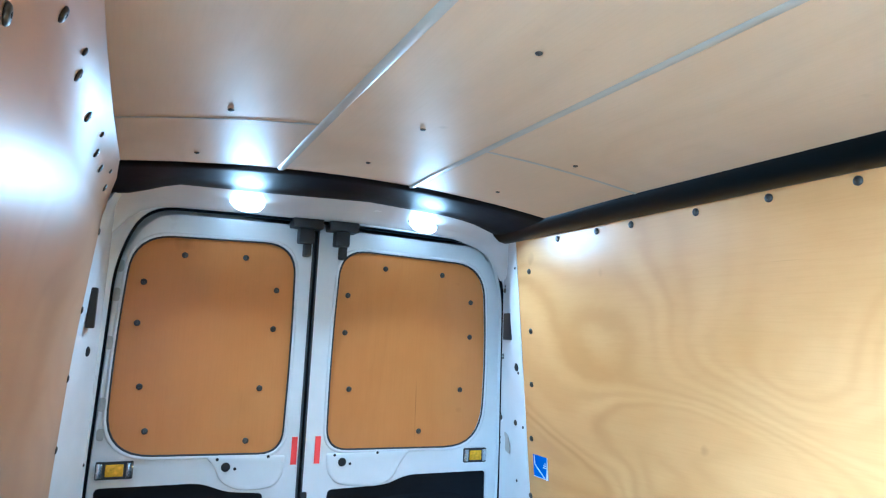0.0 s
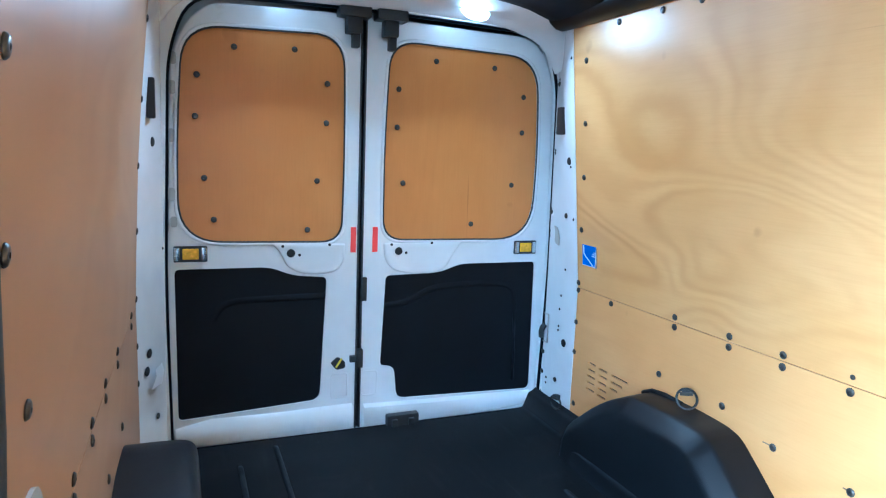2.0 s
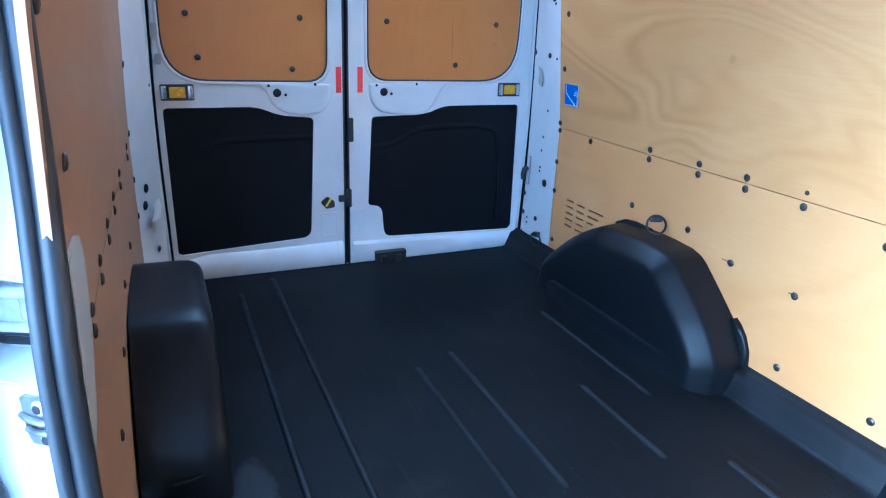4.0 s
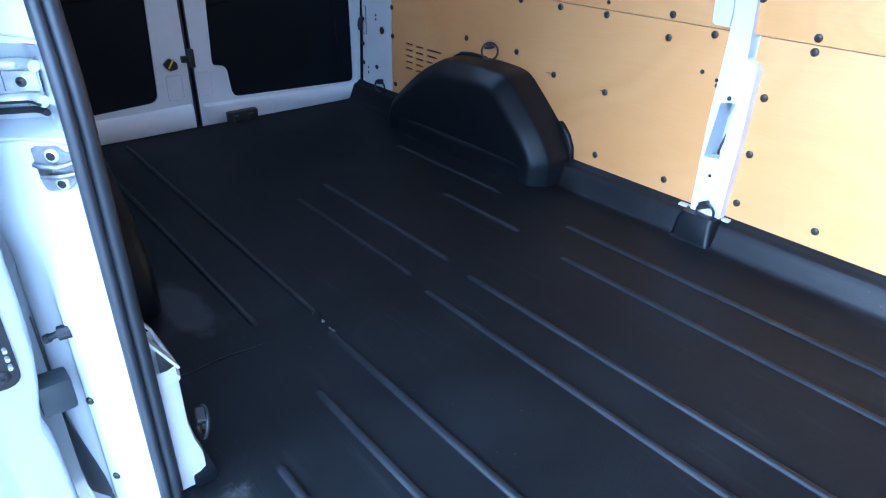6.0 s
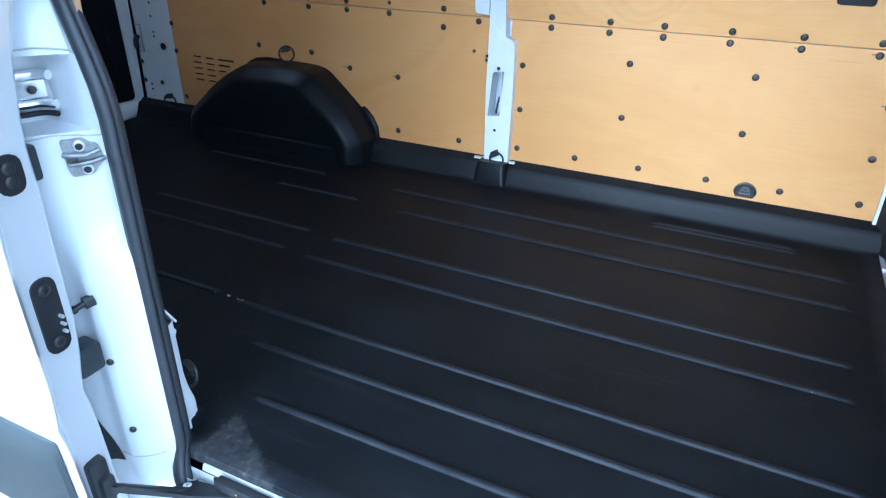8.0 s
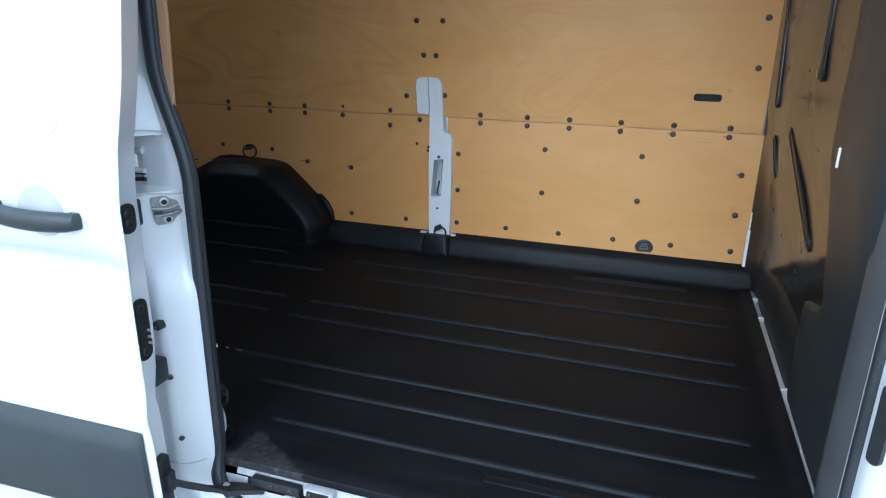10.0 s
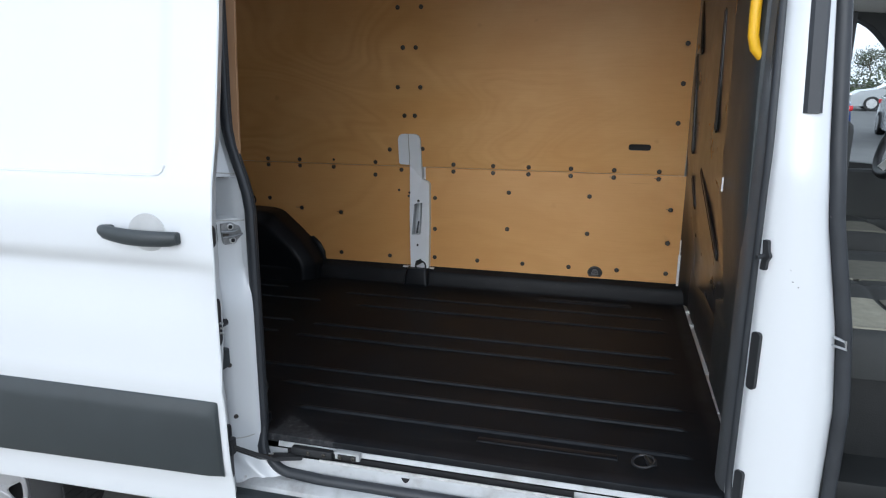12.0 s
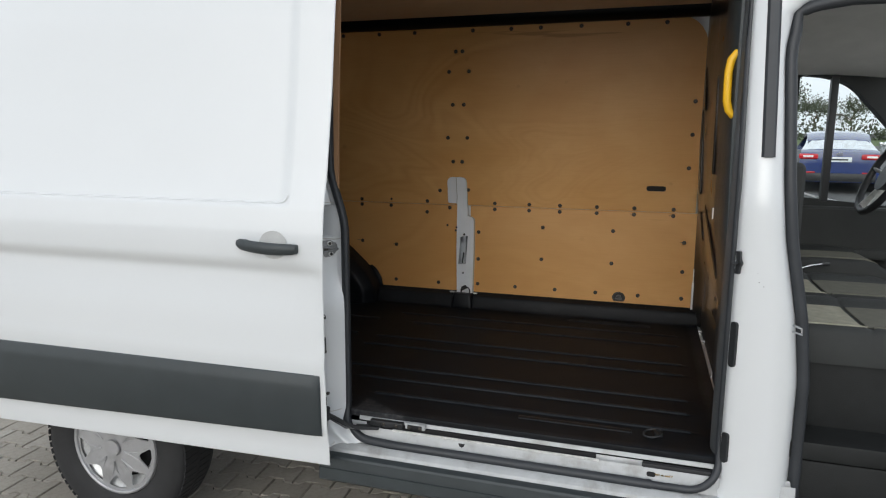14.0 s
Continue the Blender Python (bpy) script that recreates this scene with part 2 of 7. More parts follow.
plain("yard_paving", (0.36, 0.335, 0.29), 0.85, vary=0.15, scale=1.2, bump=0.4, bump_scale=90)
plain("joint_sand", (0.032, 0.029, 0.024), 0.95, vary=0.3, scale=14, bump=0.5, bump_scale=160)
glowing("lamp_lens", (0.9, 0.96, 1.0), 1.0)
clear("glass")


FLOOR = 0.655


def worn_liner():
    """The floor liner, rubbed grey and torn where loads are dragged over the rear corner of the sill."""
    m = MATS["liner"]
    ns, ls = m.node_tree.nodes, m.node_tree.links
    bsdf = ns["Principled BSDF"]
    tc = ns.new("ShaderNodeTexCoord").outputs["Object"]
    axis = ns.new("ShaderNodeSeparateXYZ")
    ls.new(tc, axis.inputs[0])
    ragged = maths(ns, ls, "MULTIPLY", maths(ns, ls, "SUBTRACT", noise_node(ns, ls, tc, 26, 6, 0.7), 0.5), 0.09)
    slant = maths(ns, ls, "SUBTRACT", maths(ns, ls, "MULTIPLY", maths(ns, ls, "SUBTRACT", axis.outputs[1], 0.468), 0.60), maths(ns, ls, "ADD", axis.outputs[0], 0.189))
    inside = maths(ns, ls, "ADD", slant, ragged)
    end = maths(ns, ls, "ADD", maths(ns, ls, "SUBTRACT", 0.665, axis.outputs[1]), ragged)
    both = maths(ns, ls, "MINIMUM", inside, end)
    mask = ramp(ns, ls, maths(ns, ls, "MULTIPLY_ADD", both, 60.0), [(0.0, (0, 0, 0)), (1.0, (1, 1, 1))])
    patch = ramp(ns, ls, noise_node(ns, ls, tc, 60, 5, 0.7), [(0.35, (0.020, 0.021, 0.023)), (0.6, (0.042, 0.042, 0.044)), (0.82, (0.13, 0.127, 0.125))])
    old = bsdf.inputs["Base Color"].links[0].from_socket
    flecks = noise_node(ns, ls, tc, 120, 2, 0.5)
    where = noise_node(ns, ls, tc, 2.3, 3, 0.5)
    dots = maths(ns, ls, "MULTIPLY", ramp(ns, ls, flecks, [(0.745, (0, 0, 0)), (0.78, (1, 1, 1))]), ramp(ns, ls, where, [(0.47, (0, 0, 0)), (0.60, (1, 1, 1))]))
    old = mix_col(ns, ls, dots, old, (0.12, 0.12, 0.12))
    drag = noise_node(ns, ls, tc, 6, 4, 0.6, 0.4, (5.0, 0.5, 1.0))
    scuffs = maths(ns, ls, "MULTIPLY", ramp(ns, ls, drag, [(0.58, (0, 0, 0)), (0.72, (1, 1, 1))]), 0.4)
    old = mix_col(ns, ls, scuffs, old, (0.024, 0.025, 0.027))
    dust = maths(ns, ls, "MULTIPLY", ramp(ns, ls, noise_node(ns, ls, tc, 3.4, 7, 0.72, 0.8), [(0.56, (0, 0, 0)), (0.80, (1, 1, 1))]), 0.4)
    old = mix_col(ns, ls, dust, old, (0.032, 0.033, 0.035))
    # rib tops: bluish sky sheen put into the colour, and a glossier surface
    top = ns.new("ShaderNodeMapRange")
    top.inputs[1].default_value, top.inputs[2].default_value = FLOOR + 0.0042, FLOOR + 0.0075
    ls.new(axis.outputs[2], top.inputs[0])
    rib_sheen = maths(ns, ls, "MULTIPLY", top.outputs[0], ramp(ns, ls, noise_node(ns, ls, tc, 9, 5, 0.65), [(0.3, (0.35, 0.35, 0.35)), (0.6, (1, 1, 1))]))
    # only over the flat of the floor, not up the far edge
    rib_sheen = maths(ns, ls, "MULTIPLY", rib_sheen, maths(ns, ls, "LESS_THAN", axis.outputs[2], FLOOR + 0.013))
    old = mix_col(ns, ls, rib_sheen, old, (0.0095, 0.0115, 0.0150))
    gloss = maths(ns, ls, "MULTIPLY_ADD", rib_sheen, 0.24)
    # the moulded edge along the wall keeps its gloss
    lip = maths(ns, ls, "MULTIPLY_ADD", maths(ns, ls, "GREATER_THAN", axis.outputs[2], FLOOR + 0.014), 0.15)
    lip.node.inputs[2].default_value = 0.10
    ls.new(lip, gloss.node.inputs[2])
    ls.new(gloss, bsdf.inputs["Specular IOR Level"])
    # a pale rubbed smear in front of the near arch cover
    dx = maths(ns, ls, "DIVIDE", maths(ns, ls, "SUBTRACT", axis.outputs[0], 0.05), 0.055)
    dy = maths(ns, ls, "DIVIDE", maths(ns, ls, "SUBTRACT", axis.outputs[1], 1.29), 0.16)
    away = maths(ns, ls, "ADD", maths(ns, ls, "MULTIPLY", dx, dx), maths(ns, ls, "MULTIPLY", dy, dy))
    away = maths(ns, ls, "ADD", away, maths(ns, ls, "MULTIPLY", ragged, 16.0))
    smear = maths(ns, ls, "MULTIPLY", ramp(ns, ls, away, [(0.45, (1, 1, 1)), (1.0, (0, 0, 0))]), 0.8)
    old = mix_col(ns, ls, smear, old, (0.040, 0.042, 0.047))
    ls.new(mix_col(ns, ls, mask, old, patch), bsdf.inputs["Base Color"])


worn_liner()


def paver_material():
    m, ns, ls, bsdf = nodes_of("paver")
    tc = ns.new("ShaderNodeTexCoord").outputs["Object"]
    info = ns.new("ShaderNodeObjectInfo").outputs["Random"]
    isl = ns.new("ShaderNodeNewGeometry").outputs["Random Per Island"]
    r = maths(ns, ls, "FRACT", maths(ns, ls, "ADD", info, isl))
    c = ramp(ns, ls, r, [(0.0, (0.33, 0.30, 0.255)), (0.5, (0.375, 0.345, 0.295)), (1.0, (0.42, 0.39, 0.34))])
    g = noise_node(ns, ls, tc, 40, 6, 0.7)
    c = mix_col(ns, ls, ramp(ns, ls, g, [(0.45, (0, 0, 0)), (0.8, (0.5, 0.5, 0.5))]), c, (0.14, 0.125, 0.11))
    ls.new(c, bsdf.inputs["Base Color"])
    bsdf.inputs["Roughness"].default_value = 0.85
    bump_from(ns, ls, bsdf, noise_node(ns, ls, tc, 220, 4), 0.5, 0.002)
    MATS["paver"] = m


paver_material()

# ---- mesh helpers ----


def part(name, bm, material, parent=None, label="", smooth=35.0):
    """Links a bmesh as one mesh object, under a thing or a part."""
    bmesh.ops.recalc_face_normals(bm, faces=bm.faces[:])
    me = bpy.data.meshes.new(name)
    bm.to_mesh(me)
    bm.free()
    if smooth:
        me.polygons.foreach_set("use_smooth", [True] * len(me.polygons))
        me.set_sharp_from_angle(angle=radians(smooth))
    me.materials.append(MATS[material])
    ob = new(name, me)
    if parent is not None:
        ob.parent = parent
    if label:
        tagged(ob, label)
    return ob


def shared(name, me, parent, m):
    ob = new(name, me)
    ob.parent = parent
    ob.matrix_basis = m
    return ob


def empty(name, label, category, kind="", group="", at=(0, 0, 0)):
    e = new(name)
    e.location = at
    return tagged(e, label, category, group, kind)


def hexa(bm, lo, hi, bevel=0.0, seg=2, m=None):
    """A box between two corners, with rounded edges."""
    b2 = bmesh.new()
    bmesh.ops.create_cube(b2, size=1)
    for v in b2.verts:
        v.co = Vector([(l + h) / 2 + c * (h - l) for c, l, h in zip(v.co, lo, hi)])
    if bevel:
        bmesh.ops.bevel(b2, geom=b2.edges[:], offset=bevel, segments=seg, profile=0.6, affect="EDGES", clamp_overlap=True)
    if m is not None:
        b2.transform(m)
    merge(bm, b2)


def merge(bm, b2):
    vs = {v: bm.verts.new(v.co) for v in b2.verts}
    for f in b2.faces:
        bm.faces.new([vs[v] for v in f.verts])
    b2.free()


def sheet(bm, rows, closed_u=False, closed_v=False):
    """A skin over rows of points."""
    vv = [[bm.verts.new(p) for p in r] for r in rows]
    n, k = len(vv), len(vv[0])
    for i in range(n if closed_v else n - 1):
        for j in range(k if closed_u else k - 1):
            a, b, c, d = vv[i][j], vv[i][(j + 1) % k], vv[(i + 1) % n][(j + 1) % k], vv[(i + 1) % n][j]
            try:
                bm.faces.new((a, b, c, d))
            except ValueError:
                pass
    return vv


def thick(bm, depth):
    """Gives a skin its thickness, away from its normals."""
    bmesh.ops.recalc_face_normals(bm, faces=bm.faces[:])
    bmesh.ops.solidify(bm, geom=bm.faces[:], thickness=depth)


def tube(bm, pts, r, n=10, closed=False, flat=1.0, up=None):
    """A round or oval bar along a line."""
    pts = [Vector(p) for p in pts]
    k = len(pts)
    rows = []
    ref = Vector(up) if up else None
    for i, p in enumerate(pts):
        a = pts[(i - 1) % k] if closed or i else p
        b = pts[(i + 1) % k] if closed or i < k - 1 else p
        t = (b - a).normalized()
        if ref is None:
            ref = t.orthogonal()
        s = (ref - t * ref.dot(t)).normalized()
        if not up:
            ref = s
        w = t.cross(s)
        rows.append([p + r * (math.cos(2 * math.pi * j / n) * s + flat * math.sin(2 * math.pi * j / n) * w) for j in range(n)])
    vv = sheet(bm, rows, closed_u=True, closed_v=closed)
    if not closed:
        bm.faces.new(vv[0])
        bm.faces.new(vv[-1])


def rounded(pts, radii, n=6):
    """A polygon with its corners rounded; one radius or one for each corner."""
    if isinstance(radii, (int, float)):
        radii = [radii] * len(pts)
    out = []
    k = len(pts)
    for i, (p, r) in enumerate(zip(pts, radii)):
        p = Vector((*p, 0))
        a, b = Vector((*pts[i - 1], 0)), Vector((*pts[(i + 1) % k], 0))
        da, db = (a - p), (b - p)
        rr = min(r, da.length * 0.49, db.length * 0.49)
        if rr < 1e-5:
            out.append((p.x, p.y))
            continue
        p0, p1 = p + da.normalized() * rr, p + db.normalized() * rr
        for j in range(n + 1):
            t = j / n
            q = (1 - t) ** 2 * p0 + 2 * t * (1 - t) * p + t * t * p1
            out.append((q.x, q.y))
    return out


def plate(bm, outer, holes, place, d0, d1):
    """A flat plate with holes through it: outlines in 2D, placed by place(u, v, depth)."""
    b2 = bmesh.new()
    edges = []
    for loop in [outer, *holes]:
        vs = [b2.verts.new((u, v, 0)) for u, v in loop]
        edges += [b2.edges.new((vs[i], vs[(i + 1) % len(vs)])) for i in range(len(vs))]
    bmesh.ops.triangle_fill(b2, use_beauty=True, use_dissolve=False, edges=edges)
    faces = b2.faces[:]
    base = {v: v.co.copy() for v in b2.verts}
    front = {v: bm.verts.new(place(c.x, c.y, d0)) for v, c in base.items()}
    back = {v: bm.verts.new(place(c.x, c.y, d1)) for v, c in base.items()}
    for f in faces:
        bm.faces.new([front[v] for v in f.verts])
        bm.faces.new([back[v] for v in reversed(f.verts)])
    for e in edges:
        if e.is_valid and len(e.link_faces) == 1:
            a, b = e.verts
            bm.faces.new((front[a], front[b], back[b], back[a]))
    b2.free()


def on_y(u, v, d):
    return (u, d, v)


def on_x(u, v, d):
    return (d, u, v)


def disc_mesh(name, r, h, material, dome=0.5, n=12, dent=True):
    """A low domed head with a small socket, lying on z = 0 and facing +z."""
    bm = bmesh.new()
    prof = [(r, 0), (r, h * 0.35), (r * 0.82, h * 0.8), (r * 0.5, h), (r * 0.28, h)]
    if dent:
        prof += [(r * 0.26, h * 0.5)]
    rows = [[(a * math.cos(2 * math.pi * j / n), a * math.sin(2 * math.pi * j / n), z) for j in range(n)] for a, z in prof]
    vv = sheet(bm, rows, closed_u=True)
    bm.faces.new(vv[-1])
    bmesh.ops.recalc_face_normals(bm, faces=bm.faces[:])
    me = bpy.data.meshes.new(name)
    bm.to_mesh(me)
    bm.free()
    me.polygons.foreach_set("use_smooth", [True] * len(me.polygons))
    me.set_sharp_from_angle(angle=radians(40))
    me.materials.append(MATS[material])
    return me


BOLT = disc_mesh("bolt", 0.0115, 0.005, "bolt_steel")
BOLT_ZINC = disc_mesh("bolt", 0.0095, 0.004, "zinc")
BOSS = disc_mesh("boss", 0.010, 0.003, "black_plastic")
SCREW = disc_mesh("screw", 0.007, 0.004, "bolt_steel")
PLUG = disc_mesh("plug", 0.017, 0.004, "dark_void", dent=False)
PIN = disc_mesh("pin_hole", 0.006, 0.0015, "dark_void", dent=False, n=8)


def facing(x, y, z, normal):
    """A pose on a surface, with +z along its normal."""
    q = Vector(normal).to_track_quat("Z", "Y").to_matrix().to_4x4()
    return Matrix.Translation((x, y, z)) @ q


def step(a, b, x):
    t = max(0.0, min(1.0, (x - a) / (b - a)))
    return t * t * (3 - 2 * t)


def lerp_table(tab, x):
    if x <= tab[0][0]:
        return tab[0][1]
    for (a, p), (b, q) in zip(tab, tab[1:]):
        if x <= b:
            return p + (q - p) * (x - a) / (b - a)
    return tab[-1][1]


# The shape of the van: skin of the near side, linings, floor
SKIN = [(0.40, -0.315), (0.62, -0.328), (0.92, -0.338), (1.25, -0.338), (1.42, -0.330), (1.50, -0.322), (1.56, -0.306), (1.62, -0.290), (1.90, -0.240), (2.17, -0.205), (2.32, -0.175), (2.42, -0.11), (2.49, 0.02), (2.53, 0.2)]


def skin_x(z):
    return lerp_table(SKIN, z)


def far_x(z):
    """The far ply lining."""
    return 1.517 if z < 1.29 else 1.517 - 0.100 * (z - 1.29)


NEAR_BASE = [(0.7, -0.190), (1.25, -0.192), (1.65, -0.187), (2.41, -0.167), (3.0, -0.150)]
NEAR_LEAN = [(1.29, 0.0), (1.466, 0.006), (1.737, 0.018), (1.913, 0.030), (2.255, 0.061), (2.30, 0.075), (2.355, 0.108), (2.45, 0.16)]


def near_x(y, z):
    """The near ply lining, which closes in a little towards the rear and bends in under the roof."""
    return lerp_table(NEAR_BASE, y) + lerp_table(NEAR_LEAN, z)


def roof_z(x):
    return 2.418 - 0.050 * ((x - 0.640) / 0.70) ** 2

# ---- floor liner ----
RIBS = [  # x, y from, y to
    (0.160, 1.11, 2.47), (0.304, 1.06, 2.60), (0.613, 1.07, 1.71), (0.753, 1.07, 1.77), (1.055, 1.075, 1.44), (1.222, 1.34, 1.95),
    (-0.008, -0.56, 0.65), (0.156, -0.56, 0.79), (0.290, -0.56, 0.965), (0.595, -0.56, 0.965), (0.738, -0.56, 0.955),
    (1.032, -0.56, 0.86), (1.205, -0.56, 0.99), (1.345, -0.42, 0.02), (1.372, -0.42, 0.02),
]


def floor_height(x, y):
    h = 0.0
    for rx, y0, y1 in RIBS:
        if abs(x - rx) < 0.03:
            w = 1 - step(0.0025, 0.0095, abs(x - rx))
            h = max(h, 0.0072 * w * step(y0 - 0.012, y0 + 0.012, y) * (1 - step(y1 - 0.012, y1 + 0.012, y)))
    return FLOOR + h + 0.0012 * noise.noise(Vector((x * 3, y * 3, 0)))


def build_floor():
    xs = set(np.round(np.arange(-0.186, 1.43, 0.043), 4))
    for rx, _, _ in RIBS:
        xs |= {round(rx + d, 4) for d in (-0.019, -0.0155, -0.012, -0.009, -0.006, -0.003, 0.0, 0.003, 0.006, 0.009, 0.012, 0.0155, 0.019)}
    xs = sorted(xs)
    ys = set(np.round(np.arange(-0.675, 2.705, 0.06), 4))
    for _, y0, y1 in RIBS:
        ys |= {round(y0 + d, 4) for d in (-0.012, 0.0, 0.012)} | {round(y1 + d, 4) for d in (-0.012, 0.0, 0.012)}
    ys = sorted(ys)
    bm = bmesh.new()
    rows = []
    for y in ys:
        # the liner turns up along the far wall and at the bulkhead
        front = 0.006 * (1 - step(-0.675, -0.64, y))
        row = [(-0.1935, y, FLOOR - 0.016), (-0.194, y, FLOOR - 0.004), (-0.191, y, FLOOR + 0.003)] + [(x, y, floor_height(x, y) + front + 0.004 * (1 - step(-0.186, -0.165, x))) for x in xs]
        base = FLOOR + front
        row += [(1.434, y, base + 0.001), (1.446, y, base + 0.004), (1.454, y, base + 0.012), (1.472, y, FLOOR + 0.056), (1.478, y, FLOOR + 0.070), (1.484, y, FLOOR + 0.075), (1.494, y, FLOOR + 0.077), (1.500, y, FLOOR + 0.082), (1.514, y, FLOOR + 0.092)]
        rows.append(row)
    sheet(bm, rows)
    thick(bm, 0.004)
    fl = part("floor", bm, "liner", None, smooth=50)
    tagged(fl, "scuffed black moulded plastic floor liner with raised ribs", "floor", kind="structure")
    # chips on the ribs
    rng = random.Random(4)
    bm = bmesh.new()
    for _ in range(64):
        rx, y0, y1 = rng.choice(((-0.008, 0.40, 0.62), (-0.008, 0.45, 0.60), (0.156, 0.1, 0.75), (0.29, 0.0, 0.9), (0.595, -0.5, 0.9), (0.738, 0.2, 0.9), (0.613, 1.1, 1.7), (0.304, 0.95, 1.2), (0.304, 0.95, 1.1), (0.29, 0.75, 0.95)))
        y = rng.uniform(y0, y1)
        ln, w = rng.uniform(0.001, 0.006), rng.uniform(0.0006, 0.0022)
        x = rx - 0.006 + rng.uniform(-0.002, 0.003)
        hexa(bm, (x - w, y - ln, FLOOR + 0.003), (x + w, y + ln, FLOOR + 0.0066 + rng.uniform(0, 0.0008)), 0.0008, 1)
    part("rib_chips", bm, "scuff", fl, "pale chips along the ribs")
    bm = bmesh.new()
    tube(bm, [(x, 1.03 + 0.003 * math.sin(x * 40), FLOOR + 0.0005 + 0.003 * math.sin(math.pi * (x + 0.11) / 0.26) - 0.001) for x in np.linspace(-0.11, 0.15, 16)], 0.0045, 8)
    part("liner_crease", bm, "arch_liner", fl, "raised crease across the liner")
    # bulge round the foot of the far pillar
    bm = bmesh.new()
    out = rounded([(0.622, 1.420), (0.765, 1.415), (0.775, 1.50), (0.612, 1.50)], [0.022, 0.022, 0, 0])
    top = rounded([(0.632, 1.437), (0.752, 1.435), (0.760, 1.50), (0.622, 1.50)], [0.018, 0.018, 0, 0])
    sheet(bm, [[(x, y, FLOOR - 0.002) for y, x in out], [(x, y, FLOOR + 0.012) for y, x in [(0.5 * (a[0] + b[0]), 0.7 * b[1] + 0.3 * a[1]) for a, b in zip(out, top)]], [(x, y, FLOOR + 0.07) for y, x in top], [(x + 0.012, 0.675 + (y - 0.675) * 0.9, FLOOR + 0.092) for y, x in top]], closed_u=True)
    bm.faces.new(bm.verts[-len(top):])
    part("pillar_bulge", bm, "arch_liner", fl)
    # anchor tray sunk near the sill
    bm = bmesh.new()
    hexa(bm, (-0.076, -0.36, FLOOR - 0.002), (-0.050, 0.05, FLOOR + 0.009), 0.006, 2)
    part("edge_step", bm, "arch_liner", fl)
    return fl


floor = build_floor()


def arch_cover(side):
    """Moulded cover over a wheel arch. side 1: far wall, -1: near wall."""
    outline = [(1.252, 0.66), (1.254, 0.745), (1.271, 0.79), (1.322, 0.862), (1.40, 0.935), (1.478, 1.004), (1.505, 1.020), (1.55, 1.031), (1.68, 1.036), (1.87, 1.026), (1.93, 0.998), (2.004, 0.958), (2.085, 0.902), (2.245, 0.765), (2.26, 0.66)]
    if side < 0:
        outline = [(1.29, 0.66), (1.29, 0.75), (1.305, 0.80), (1.35, 0.865), (1.43, 0.945), (1.50, 1.000), (1.53, 1.018), (1.58, 1.030), (1.75, 1.034), (1.92, 1.030), (2.0, 1.005), (2.08, 0.94), (2.17, 0.85), (2.25, 0.765), (2.265, 0.66)]
    pts = []
    for (a, p), (b, q) in zip(outline, outline[1:]):
        for j in range(4):
            pts.append((a + (b - a) * j / 4, p + (q - p) * j / 4))
    pts.append(outline[-1])
    # soften the line
    pts = [pts[0]] + [((a[0] + 2 * b[0] + c[0]) / 4, (a[1] + 2 * b[1] + c[1]) / 4) for a, b, c in zip(pts, pts[1:], pts[2:])] + [pts[-1]]
    cy, cz = 1.75, 0.66
    deep = 1.342 if side > 0 else 0.006
    wall = 1.514 if side > 0 else -0.184
    # a flat flank, a broad chamfer with soft edges and the top
    shape = ((1.0, 0.0), (0.6, 0.003), (0.40, 0.007), (0.33, 0.011), (0.29, 0.018), (0.10, 0.062), (0.05, 0.074), (0.015, 0.088), (0.0, 0.105), (0.0, 0.17))
    if side < 0:
        shape = ((1.0, 0.0), (0.6, 0.001), (0.30, 0.003), (0.17, 0.007), (0.09, 0.016), (0.04, 0.030), (0.01, 0.048), (0.0, 0.07), (0.0, 0.15))
    rows = []
    for f, ins in shape:
        x = deep + (wall - deep) * f
        row = []
        for y, z in pts:
            ry, rz = y - cy, z - cz
            k = 1 - ins * 0.72 / max(0.25, math.hypot(ry, rz))
            # the foot stays nearly upright
            low = 1 - step(0.70, 0.86, z)
            yy = cy + ry * (k * (1 - low) + (1 - ins * 0.75 / 0.52) * low)
            zz = cz + rz * k
            row.append((x, yy, zz))
        rows.append(row)
    bm = bmesh.new()
    vv = sheet(bm, rows)
    bm.faces.new(vv[-1])
    ob = part("wheel_arch_cover", bm, "arch_liner", floor, "moulded black wheel arch cover", smooth=60)
    if side < 0:
        # folds where the cover runs out into the floor
        bm = bmesh.new()
        tube(bm, [(-0.150, 1.296, FLOOR + 0.006), (-0.10, 1.300, FLOOR + 0.005), (-0.035, 1.316, FLOOR + 0.004)], 0.006, 8)
        tube(bm, [(-0.122, 1.289, 0.743), (-0.085, 1.288, 0.748), (-0.052, 1.294, 0.750)], 0.004, 8)
        part("arch_fold", bm, "arch_liner", ob, smooth=60)
        return
    # band round the foot
    bm = bmesh.new()
    base = [(1.512, 1.246), (1.405, 1.262), (1.348, 1.335), (1.338, 1.40), (1.334, 1.76), (1.341, 2.14), (1.38, 2.23), (1.512, 2.27)]
    line = []
    for (a, p), (b, q) in zip(base, base[1:]):
        for j in range(5):
            line.append((a + (b - a) * j / 5, p + (q - p) * j / 5))
    line.append(base[-1])
    for _ in range(3):
        line = [line[0]] + [((a[0] + 2 * b[0] + c[0]) / 4, (a[1] + 2 * b[1] + c[1]) / 4) for a, b, c in zip(line, line[1:], line[2:])] + [line[-1]]
    mid = (wall, 1.77)
    rr = []
